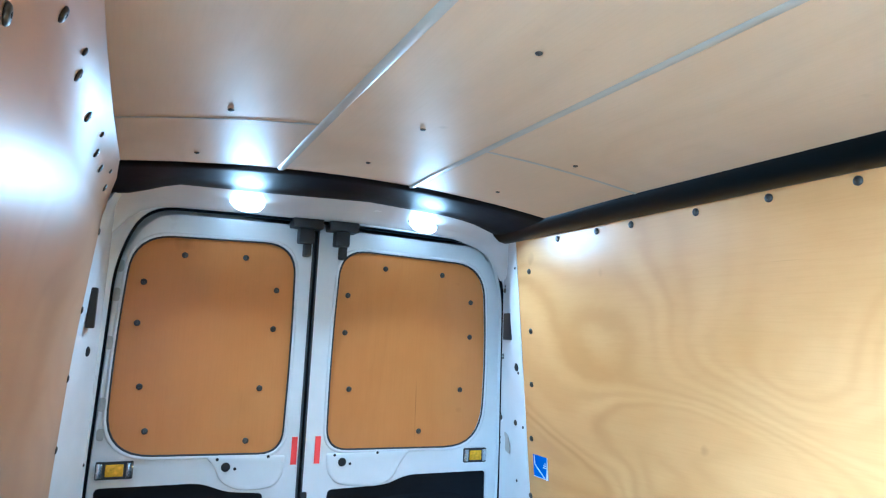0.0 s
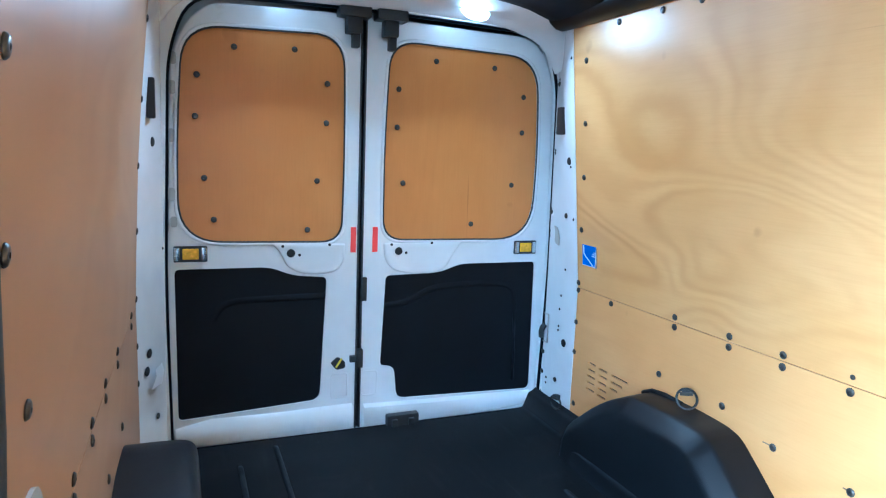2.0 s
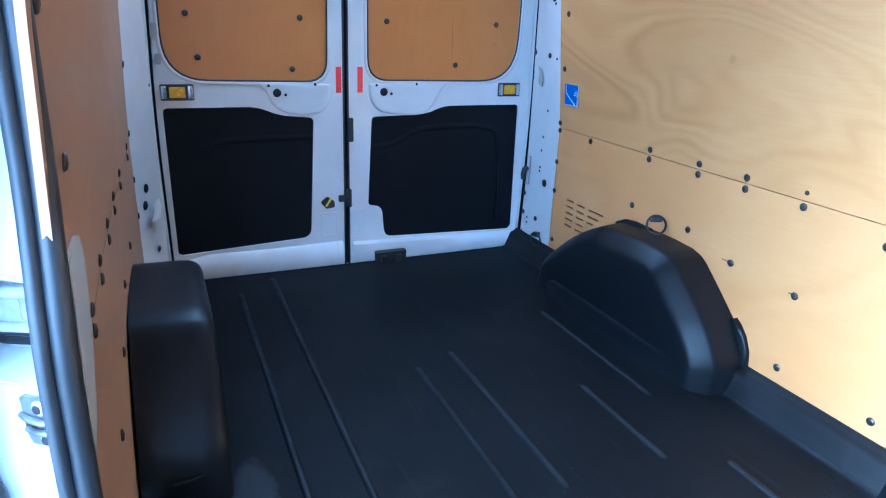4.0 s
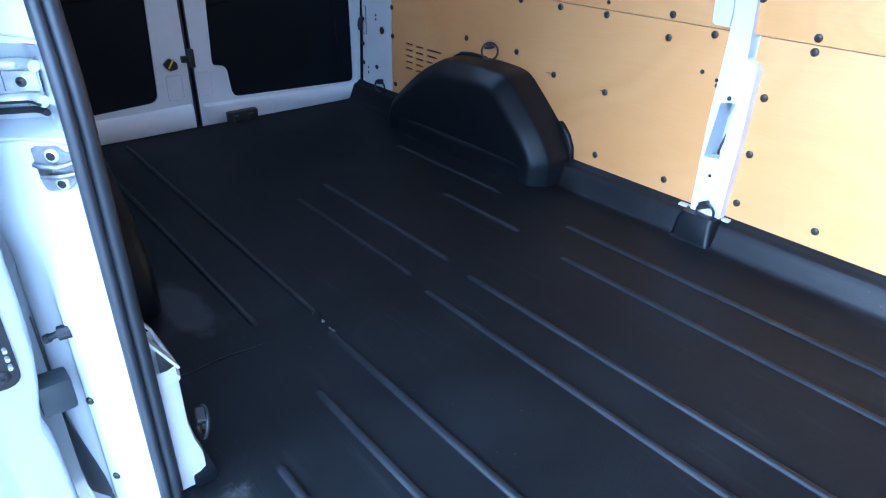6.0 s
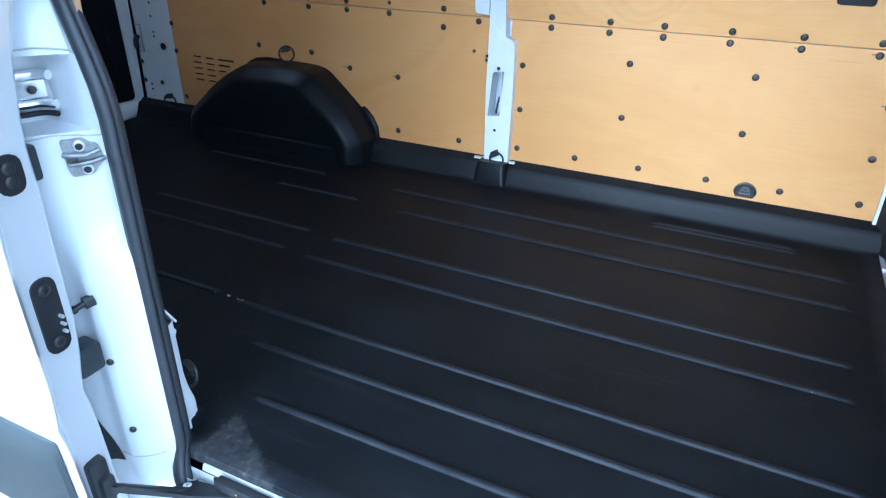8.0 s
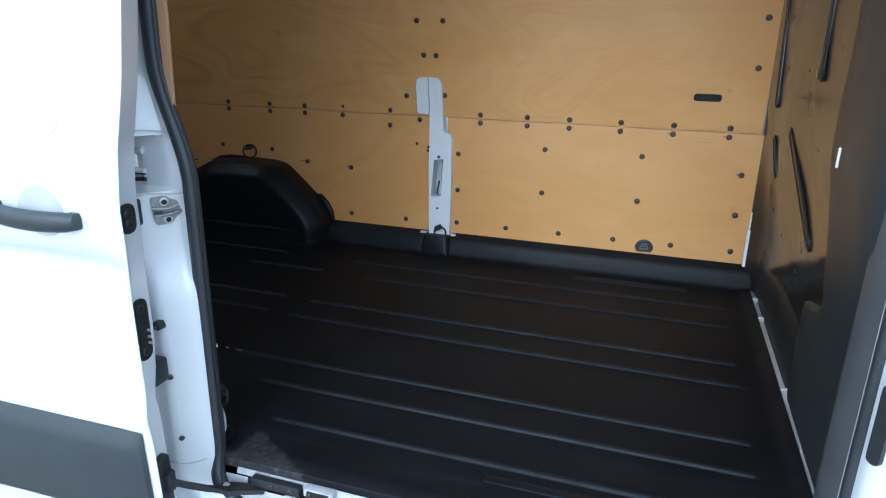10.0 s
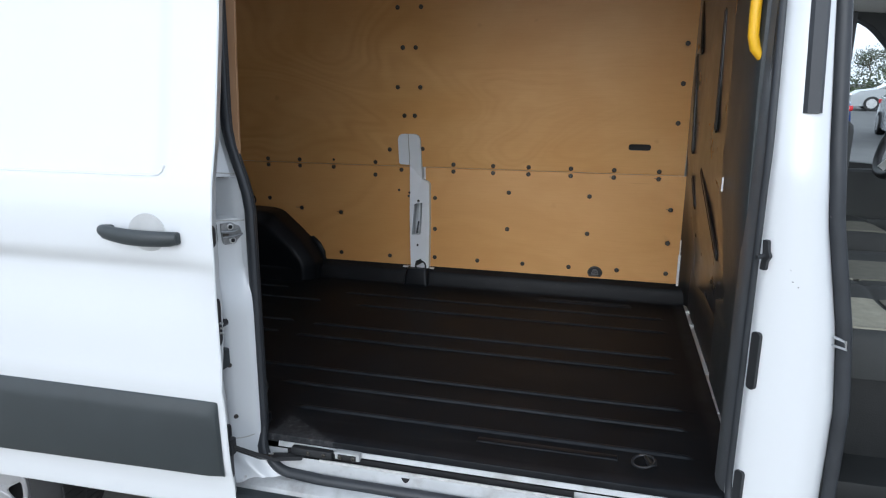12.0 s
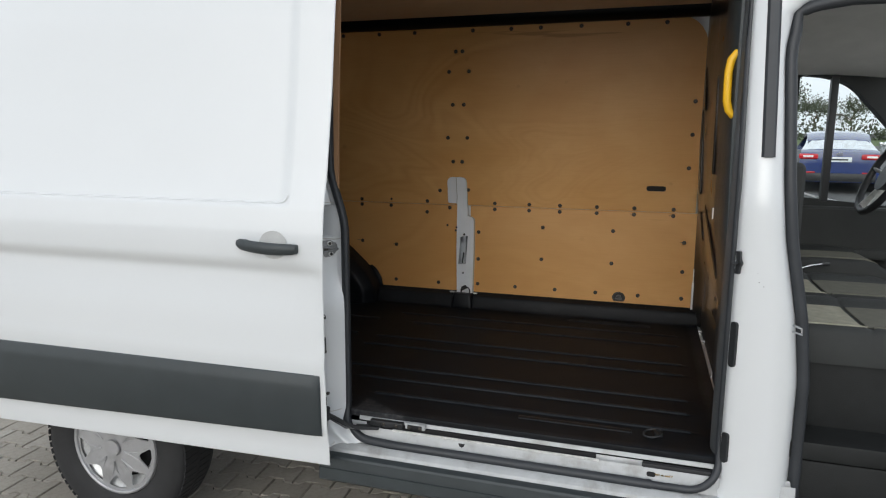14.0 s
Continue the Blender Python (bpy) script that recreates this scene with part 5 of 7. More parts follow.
def rear_y(z):
    """The rear edge of the side opening, which steps back above the waist."""
    return Y_REAR + 0.057 * step(1.345, 1.605, z)


def seal_x(z):
    return -0.193 - 0.045 * (1 - step(0.56, 0.70, z)) + (0.0 if z < 1.60 else 0.018 * (z - 1.60))


def bpillar_x(z):
    return -0.228 + (0.0 if z < 1.55 else 0.13 * (z - 1.55))


def edge_y(z, y, sign, r=0.10):
    for z0, dz in ((Z_SILL, z - Z_SILL), (Z_HEAD, Z_HEAD - z)):
        if dz < r:
            k = max(0.0, r - max(dz, 0.0))
            return y - sign * (r - math.sqrt(max(0.0, r * r - k * k)))
    return y


WHEEL_Y, WHEEL_Z, GROUND = 1.68, 0.395, 0.03


def side_bottom(y):
    if abs(y - WHEEL_Y) < 0.44:
        return max(0.56, WHEEL_Z + math.sqrt(0.44 ** 2 - (y - WHEEL_Y) ** 2))
    return 0.60


# the channel of the centre rail, which bends inwards at its front end, and the rail in it
RECESS = [(-0.201, 0.668), (-0.205, 0.684), (-0.2035, 0.760), (-0.207, 0.777), (-0.216, 0.786), (-0.2345, 0.792), (-0.259, 0.803), (-0.279, 0.824), (-0.288, 0.855), (-0.2915, 0.885)]
RAIL = [(-0.2065, 0.752), (-0.2095, 0.770), (-0.2165, 0.779), (-0.2345, 0.786), (-0.2625, 0.798), (-0.283, 0.820), (-0.292, 0.855), (-0.2955, 0.90), (-0.296, 2.4)]


def along(line, n):
    """n points spread evenly along a polyline."""
    run = [0.0]
    for (a, p), (b, q) in zip(line, line[1:]):
        run.append(run[-1] + math.hypot(b - a, q - p))
    return [(lerp_table(list(zip(run, [p[0] for p in line])), run[-1] * k / (n - 1)), lerp_table(list(zip(run, [p[1] for p in line])), run[-1] * k / (n - 1))) for k in range(n)]


def near_side():
    zs = sorted(set(np.round(np.linspace(0.0, 1.0, 60), 4)))
    ztop = 2.52
    levels = sorted({round(0.45 + (ztop - 0.45) * v, 3) for v in zs} | {1.327, 1.332, 1.439, 1.444})
    cols = [0.0, 0.008, 0.016, 0.025, 0.034, 0.042, 0.050, 0.056, 0.061, 0.066, 0.072, 0.085, 0.10, 0.12, 0.14, 0.155, 0.165, 0.172, 0.18]
    yy = list(np.linspace(0.90, 2.90, 40))
    bm = bmesh.new()
    rows = []
    for z in levels:
        e = edge_y(min(max(z, Z_SILL), Z_HEAD), rear_y(z), 1)
        zl = max(z, 0.545)
        row = [(near_x(0.7, z) - 0.012, e + 0.05, z), (seal_x(z) - 0.004, e + 0.020, z), (seal_x(z) - 0.012, e + 0.010, z)]
        rec = 1.329 < z < 1.442
        for c in cols:
            y = e + 0.017 + (0.873 - e) * c / 0.18
            k = step(0.855, 0.89, y)
            x = jamb_x(y - e + 0.63, z) + 0.045 * max(0.0, z - 1.60)
            x = max(min(x, seal_x(z) - 0.004), skin_x(z)) * (1 - k) + skin_x(z) * k
            row.append((x, y, zl))
        if rec:
            row[4:] = [(x, y, zl) for x, y in along(RECESS, len(cols) - 1)]
        for y in yy:
            zz = max(z, side_bottom(y))
            x = skin_x(zz)
            if rec and y < 2.55:
                x = -0.2925
            if y > 2.7:
                x += 0.10 * step(2.7, 2.9, y) ** 2
            row.append((x, y, zz))
        rows.append(row)
    sheet(bm, rows)
    bmesh.ops.remove_doubles(bm, verts=bm.verts[:], dist=0.0002)
    part("near_side_panel", bm, "white_paint", van, "white steel side panel with door rail recess", smooth=40)
    # centre rail in its recess
    bm = bmesh.new()
    path = along(RAIL[:-1], 26) + [(-0.296, y) for y in (1.2, 1.6, 2.0, 2.4)]
    for z in (1.362, 1.409):
        tube(bm, [(x - 0.004, y - 0.006, z) for x, y in path], 0.0082, 10, flat=0.95)
    sheet(bm, [[(x, y, z) for x, y in path] for z in (1.362, 1.409)])
    r = part("centre_rail", bm, "rail_steel", van, "bright curved steel sliding rail", smooth=60)
    bm = bmesh.new()
    turn = Matrix.Translation((-0.2225, 0.7805, 1.3855)) @ Matrix.Rotation(math.atan2(-0.55, 0.8), 4, "Z")
    hexa(bm, (-0.023, -0.006, -0.0135), (0.023, 0.001, 0.0135), 0.002, m=turn)
    stop = part("rail_stop", bm, "zinc", r)
    way = (turn.to_3x3() @ Vector((0, -1, 0))).normalized()
    at = turn @ Vector((0.002, -0.0058, 0))
    shared("screw", BOLT_ZINC, stop, facing(at.x, at.y, at.z, way))
    at = turn @ Vector((0.002, -0.0098, 0))
    shared("screw", SCREW, stop, facing(at.x, at.y, at.z, way))
    # near-black bars stand in for shade in the gaps round the rail
    bm = bmesh.new()
    tube(bm, [(x - 0.010, y - 0.012, 1.3598) for x, y in path], 0.0022, 6)
    tube(bm, [(x - 0.003, y - 0.005, 1.3465) for x, y in path], 0.005, 6)
    for u in (-0.026, 0.026):
        hexa(bm, (u - 0.003, -0.0045, -0.014), (u + 0.003, 0.0, 0.014), m=turn)
    part("rail_gap_shade", bm, "dark_void", r)
    # striker on the slanting face
    def on_face(u, v, d):
        return (-0.2240 - 0.78 * u - 0.62 * d, 0.695 + 0.62 * u - 0.78 * d, v)

    bm = bmesh.new()
    plate(bm, rounded([(0.026, 1.316), (-0.006, 1.3175), (-0.015, 1.310), (-0.027, 1.306), (-0.033, 1.287), (-0.033, 1.278), (-0.021, 1.268), (-0.013, 1.257), (0.018, 1.255), (0.023, 1.268)], 0.004, 3), [], on_face, 0.003, -0.004)
    st = part("striker_plate", bm, "striker_steel", van, "screwed steel striker plate")
    for u, z in ((0.0, 1.3055), (-0.005, 1.2665)):
        shared("screw", BOLT_ZINC, st, facing(*on_face(u, z, 0.0028), (-0.62, -0.78, 0)))
        shared("screw", PIN, st, facing(*on_face(u, z, 0.0068), (-0.62, -0.78, 0)))
    bm = bmesh.new()
    tube(bm, [on_face(u, z, d) for u, z, d in ((0.026, 1.293, 0.004), (0.012, 1.292, 0.008), (-0.006, 1.290, 0.008), (-0.028, 1.296, 0.003))], 0.004, 8)
    tube(bm, [on_face(u, z, d) for u, z, d in ((0.020, 1.276, 0.004), (0.004, 1.277, 0.009), (-0.014, 1.279, 0.009), (-0.034, 1.282, 0.003))], 0.004, 8)
    part("striker_bar", bm, "striker_steel", st)
    bm = bmesh.new()
    plate(bm, rounded([(0.023, 1.279), (0.006, 1.279), (0.004, 1.290), (0.021, 1.290)], 0.003, 3), [], on_face, 0.0042, 0.0)
    part("striker_slot", bm, "bolt_steel", st)
    # buffer pin
    bm = bmesh.new()
    tube(bm, [(-0.262, 0.704, 1.037), (-0.278, 0.709, 1.035)], 0.0115, 10)
    tube(bm, [(-0.277, 0.709, 1.035), (-0.292, 0.716, 1.029)], 0.0055, 8)
    tube(bm, [(-0.290, 0.715, 1.0295), (-0.297, 0.718, 1.027)], 0.0075, 8)
    part("buffer_pin", bm, "black_plastic", van)
    # seams in the pressing
    for z in (1.322, 1.455, 0.672):
        bm = bmesh.new()
        tube(bm, [(jamb_x(y, z) - 0.0006, y, z + 0.003 * math.sin(y * 90)) for y in np.linspace(0.655, 0.76, 8)], 0.0016, 5)
        part("panel_seam", bm, "seam_tape", van)
    # dark strip added as the shade between the jamb and the open door
    bm = bmesh.new()
    sheet(bm, [[(jamb_x(y, z) - 0.003, y, z) for y in np.linspace(0.742 + 0.30 * (z - 0.70), 0.845, 8)] for z in np.linspace(0.655, 1.0, 14)])
    thick(bm, 0.002)
    part("gap_shade", bm, "rubber", van, "dark strip standing in for the shaded gap behind the door edge", smooth=60)
    # small dark bolts low in the hollow
    for y, z in ((0.700, 0.905), (0.694, 0.742)):
        shared("screw", SCREW, van, facing(jamb_x(y, z) - 0.0008, y, z, (-0.8, -0.6, 0)))


near_side()


def opening_seal():
    path = []
    ease = [0.5 - 0.5 * math.cos(math.pi * k / 63) for k in range(64)]
    for z in [Z_SILL + (Z_HEAD - Z_SILL) * k for k in ease]:
        path.append((seal_x(z), edge_y(z, rear_y(z), 1), z))
    for y in np.linspace(rear_y(Z_HEAD) - 0.1, Y_FRONT + 0.1, 12)[1:-1]:
        k = (y - Y_FRONT) / (Y_REAR - Y_FRONT)
        path.append((seal_x(Z_HEAD) * k + bpillar_x(Z_HEAD) * (1 - k), y, Z_HEAD))
    front = [(bpillar_x(z) + 0.034 - 0.052 * (1 - step(0.56, 0.74, z)), edge_y(z, Y_FRONT - 0.004, -1), z) for z in [Z_HEAD + (Z_SILL - Z_HEAD) * k for k in ease]]
    sill = [(-0.248, y, 0.566) for y in np.linspace(Y_FRONT + 0.1, Y_REAR - 0.1, 12)[1:-1]]
    path = sill + path
    bm = bmesh.new()
    first = next(i for i, p in enumerate(path) if p[1] > 0.4 and p[2] > 0.62)
    last = max(i for i, p in enumerate(path) if p[1] > 0.4 and p[2] < Z_HEAD - 0.03)
    back = path[first - 1:last + 1]
    tube(bm, path[:first], 0.016, 10)
    tube(bm, path[last:], 0.016, 10)
    tube(bm, path[-1:] + front + sill[:1], 0.0125, 10)
    # along the rear edge: a soft bulb, a groove and a broad lip over the ply
    rows = []
    for x, y, z in back:
        rows.append([(x + a, y + b, z) for a, b in ((-0.0165, 0.024), (-0.0205, 0.012), (-0.0190, 0.003), (-0.0130, -0.003), (-0.0065, -0.001), (-0.0035, 0.007), (-0.0005, 0.003), (0.0060, 0.001), (0.0125, 0.004), (0.0175, 0.012), (0.0195, 0.022), (0.0175, 0.030), (0.0130, 0.031), (0.0100, 0.024), (0.0, 0.026))])
    vv = sheet(bm, rows, closed_u=True)
    bm.faces.new(vv[0])
    bm.faces.new(vv[-1])
    part("door_seal", bm, "rubber", van, "thick grey-black rubber door seal", smooth=70)


opening_seal()

# bare white foot of the pillar inside the seal
bm = bmesh.new()
rows = []
for z in (0.665, 0.70, 0.715, 0.73, 0.76, 0.80, 0.86, 0.894, 0.898, 0.904, 0.908, 0.928):
    x = -0.134 + 0.015 * (1 - step(0.715, 0.79, z)) + 0.004 * step(0.894, 0.898, z) * (1 - step(0.904, 0.908, z))
    rows.append([(-0.215, 0.668, z), (x - 0.018, 0.668, z), (x - 0.004, 0.674, z), (x, 0.686, z), (x, 0.74, z), (x - 0.004, 0.795, z), (-0.20, 0.815, z)])
sheet(bm, rows)
# sloping top, open in the middle
plate(bm, [(0.668, 0.0), (0.805, 0.0), (0.815, 0.5), (0.812, 1.0), (0.668, 1.0)], [rounded([(0.700, 0.10), (0.788, 0.10), (0.792, 0.92), (0.700, 0.92)], 0.008, 3)], lambda u, v, d: (-0.132 - 0.048 * v - 0.9 * d, u, 0.925 + 0.085 * v - 0.5 * d), 0.0, 0.004)
foot = part("pillar_foot", bm, "white_inner", van, "bare white pillar foot with a hollow top", smooth=28)
bm = bmesh.new()
hexa(bm, (-0.150, 0.662, FLOOR - 0.004), (-0.108, 0.84, FLOOR + 0.035), 0.010)
part("foot_boot", bm, "arch_liner", foot)


def side_sill():
    bm = bmesh.new()
    prof = [(-0.186, 0.634), (-0.196, 0.6435), (-0.2005, 0.6425), (-0.2055, 0.630)]
    sheet(bm, [[(x, y, z) for x, z in prof] for y in (-0.665, 0.0, 0.30, 0.593)])
    part("liner_edge_strip", bm, "sill_paint", van, "white strip along the liner edge")
    bm = bmesh.new()
    # groove, face, seat of the seal and outer flange
    prof = [(-0.190, 0.585), (-0.204, 0.624), (-0.206, 0.620), (-0.2085, 0.600), (-0.220, 0.600), (-0.2225, 0.612), (-0.226, 0.615), (-0.2285, 0.606), (-0.2300, 0.603), (-0.2325, 0.576), (-0.240, 0.556), (-0.255, 0.554), (-0.262, 0.557), (-0.278, 0.554), (-0.292, 0.544), (-0.299, 0.528), (-0.300, 0.48)]
    ys = np.linspace(-0.90, 0.72, 12)
    sheet(bm, [[(x, y, z) for x, z in prof] for y in ys])
    sill = part("side_sill", bm, "sill_paint", van, "white painted door sill, worn at the edge", smooth=30)
    # near-black filling puts the groove's shade into colour
    bm = bmesh.new()
    hexa(bm, (-0.2205, -0.60, 0.600), (-0.2085, 0.56, 0.606))
    hexa(bm, (-0.2105, -0.29, 0.600), (-0.2070, 0.56, 0.6275))
    part("track_groove_shade", bm, "dark_void", sill)
    bm = bmesh.new()
    hexa(bm, (-0.2275, -0.30, 0.6085), (-0.2215, 0.45, 0.6175), 0.002)
    part("track_lip", bm, "zinc", sill, "bare aluminium track lip")
    bm = bmesh.new()
    hexa(bm, (-0.222, 0.325, 0.625), (-0.198, 0.402, 0.6465), 0.004)
    part("track_stop", bm, "sill_paint", sill)
    bm = bmesh.new()
    hexa(bm, (-0.2245, 0.336, 0.626), (-0.210, 0.392, 0.6425), 0.002)
    gap = part("track_stop_gap", bm, "dark_void", sill)
    for y in (0.343, 0.385):
        shared("screw", SCREW, gap, facing(-0.2248, y, 0.634, (-1, 0, 0)))
    bm = bmesh.new()
    plate(bm, [(0.169, 0.603), (0.193, 0.603), (0.189, 0.594), (0.181, 0.589), (0.173, 0.594)], [], on_x, -0.2335, -0.2285)
    part("sill_hole", bm, "dark_void", sill)
    bm = bmesh.new()
    plate(bm, rounded([(-0.484, 0.586), (-0.456, 0.586), (-0.456, 0.602), (-0.484, 0.602)], 0.0075, 4), [], on_x, -0.2335, -0.2285)
    part("sill_hole", bm, "dark_void", sill)
    shared("flange_bolt", BOLT_ZINC, sill, facing(-0.281, 0.669, 0.556, (-0.6, 0, 0.8)))
    bm = bmesh.new()
    hexa(bm, (-0.2265, -0.66, 0.606), (-0.2065, -0.44, 0.6265), 0.004)
    part("front_roller_guide", bm, "black_plastic", sill)
    # rust flecks and a worn patch of bare metal
    bm = bmesh.new()
    rng = random.Random(2)
    for _ in range(16):
        y = rng.choice((-0.50, -0.515)) + rng.gauss(0, 0.012)
        s = rng.uniform(0.001, 0.003)
        hexa(bm, (-0.2325, y - s, 0.592), (-0.2296, y + s, 0.594 + rng.uniform(0.001, 0.005)), 0.0006, 1)
    tagged(part("rust_flecks", bm, "rust", sill), kind="stuff")
    # black step cover below
    bm = bmesh.new()
    prof = [(-0.297, 0.533), (-0.308, 0.532), (-0.322, 0.527), (-0.327, 0.520), (-0.331, 0.487), (-0.3285, 0.4855), (-0.3285, 0.4825), (-0.332, 0.481), (-0.335, 0.44), (-0.318, 0.425), (-0.29, 0.42)]
    sheet(bm, [[(x, y, z) for x, z in prof] for y in np.linspace(-2.6, 0.70, 14)])
    thick(bm, 0.004)
    part("sill_cover", bm, "trim_grey", van, "dark grey plastic sill cover", smooth=25)
    bm = bmesh.new()
    hexa(bm, (-0.23, -2.8, 0.50), (1.56, 2.70, 0.57), 0.01)
    part("underbody", bm, "dark_void", van)


plain("rust", (0.27, 0.19, 0.08), 0.9, vary=0.4, scale=40)
side_sill()


def b_pillar():
    front = [(0.45, -0.888), (1.0, -0.888), (1.2, -0.866), (1.45, -0.818), (1.6, -0.802), (2.0, -0.780), (2.12, -0.80), (2.16, -0.86)]
    bm = bmesh.new()
    rows = []
    for z in np.linspace(0.50, 2.42, 44):
        e = edge_y(min(max(z, Z_SILL), Z_HEAD), Y_FRONT, -1)
        f = lerp_table(front, z)
        x = bpillar_x(z)
        w = f - (e - 0.02)
        rows.append([(x + 0.06, e + 0.002, z), (x + 0.030, e - 0.004, z), (x + 0.012, e - 0.008, z), (x - 0.006, e - 0.014, z), (x - 0.010, e - 0.024, z), (x - 0.022, e - 0.036, z), (x - 0.024, e - 0.02 + w * 0.55, z), (x - 0.014, e - 0.02 + w * 0.80, z), (x + 0.02, e - 0.02 + w * 0.93, z), (x + 0.045, f, z), (x + 0.10, f - 0.005, z)])
    sheet(bm, rows)
    bp = part("b_pillar", bm, "white_paint", van, "white painted pillar between side and cab door", smooth=50)
    # cab door seal
    bm = bmesh.new()
    path = [(bpillar_x(z) + 0.035, y - 0.012, z) for z, y in [(z, lerp_table(front, z)) for z in np.linspace(0.55, 2.06, 36)]]
    path += [(bpillar_x(2.1) + 0.035, -0.782 - 0.05 * k * 0.4, 2.10 + 0.035 * math.sin(k * 0.3)) for k in range(1, 5)] + [(bpillar_x(2.1) + 0.04, y, 2.145) for y in (-0.95, -1.2, -1.6)]
    tube(bm, path, 0.018, 10)
    part("cab_door_seal", bm, "rubber", bp, "black cab door seal", smooth=80)
    # rubber strip on the pillar
    bm = bmesh.new()
    rows = [[(bpillar_x(z) - 0.026, y - 0.019, z), (bpillar_x(z) - 0.034, y - 0.012, z), (bpillar_x(z) - 0.034, y + 0.012, z), (bpillar_x(z) - 0.026, y + 0.019, z)] for z, y in [(z, -0.740 + 0.02 * (z - 1.69)) for z in (1.69, 1.9, 2.1, 2.38)]]
    sheet(bm, rows)
    thick(bm, 0.006)
    part("rubber_strip", bm, "rubber", bp, "flat black rubber strip")
    # black caps and strikers
    for z, h in ((1.115, 0.145), (0.775, 0.10)):
        bm = bmesh.new()
        plate(bm, slot(0.0, z, 0.024, h), [], lambda u, v, d: (bpillar_x(v) - 0.006 - 0.80 * u - 0.6 * d, Y_FRONT - 0.015 - 0.6 * u + 0.8 * d, v), 0.005, -0.004)
        part("black_cap", bm, "black_plastic", bp)
    bm = bmesh.new()
    tube(bm, [(bpillar_x(1.37) - 0.006, -0.686, 1.372), (bpillar_x(1.37) - 0.020, -0.668, 1.371), (bpillar_x(1.37) - 0.025, -0.661, 1.370)], 0.0055, 8)
    plate(bm, rounded([(-0.011, 1.338), (0.004, 1.338), (0.006, 1.360), (0.014, 1.372), (0.006, 1.384), (0.004, 1.408), (-0.011, 1.408), (-0.007, 1.373)], 0.004, 3), [], lambda u, v, d: (bpillar_x(v) - 0.009 - 0.80 * u - 0.6 * d, Y_FRONT - 0.014 - 0.6 * u + 0.8 * d, v), 0.007, -0.002)
    part("guide_pin", bm, "black_plastic", bp)
    bm = bmesh.new()
    x = bpillar_x(1.18)
    tube(bm, [(x + 0.01, -0.852, 1.186), (x - 0.02, -0.868, 1.186), (x - 0.022, -0.872, 1.168), (x + 0.01, -0.852, 1.166)], 0.0035, 8)
    part("cab_striker", bm, "steel", bp, "steel cab door striker")
    # chips in the paint
    bm = bmesh.new()
    rng = random.Random(6)
    for y, z in ((-0.742, 1.318), (-0.755, 1.306), (-0.80, 1.47), (-0.795, 1.49), (-0.735, 1.345)):
        s = rng.uniform(0.0006, 0.0016)
        hexa(bm, (bpillar_x(z) - 0.0265, y - s, z - s * 0.7), (bpillar_x(z) - 0.018, y + s, z + s * 0.7), 0.0006, 1)
    tagged(part("paint_chips", bm, "bolt_steel", bp), kind="stuff")
    # moulded black trim inside the pillar
    bm = bmesh.new()
    rows = []
    for z in np.linspace(0.70, 2.30, 24):
        rows.append([(bpillar_x(z) + 0.050, -0.676, z), (-0.15, -0.664, z), (-0.11, -0.658, z), (-0.075, -0.660, z), (-0.065, -0.70, z)])
    sheet(bm, rows)
    tr = part("pillar_trim", bm, "pillar_trim_grey", van, "dark grey moulded inner pillar trim", smooth=60)
    bm = bmesh.new()
    hexa(bm, (0.16, -0.640, 1.46), (0.162, -0.635, 1.50), 0.0008)
    part("label_flap", bm, "white_print", tr)
    # yellow grab handle
    g = empty("grab_handle", "bright yellow plastic grab handle on the pillar trim", "handle")
    bm = bmesh.new()
    path = [(-0.095, -0.672, 2.018), (-0.098, -0.650, 2.006), (-0.10, -0.634, 1.985), (-0.10, -0.628, 1.95), (-0.10, -0.628, 1.91), (-0.10, -0.629, 1.86), (-0.10, -0.636, 1.832), (-0.098, -0.652, 1.814), (-0.095, -0.675, 1.802)]
    tube(bm, path, 0.0125, 12)
    part("grip", bm, "yellow_plastic", g, smooth=80)
    for z in (2.02, 1.80):
        bm = bmesh.new()
        hexa(bm, (-0.115, -0.69, z - 0.018), (-0.075, -0.668, z + 0.018), 0.006)
        part("mount", bm, "black_plastic", g)


inner = set(scene.objects)
b_pillar()
for ob in set(scene.objects) - inner:
    if ob.parent in (None, van):
        ob.location.z -= 0.052

for ob in set(scene.objects) - before:
    if ob.parent in (None, van):
        ob.location.y += 0.042

# ---- sliding door ----


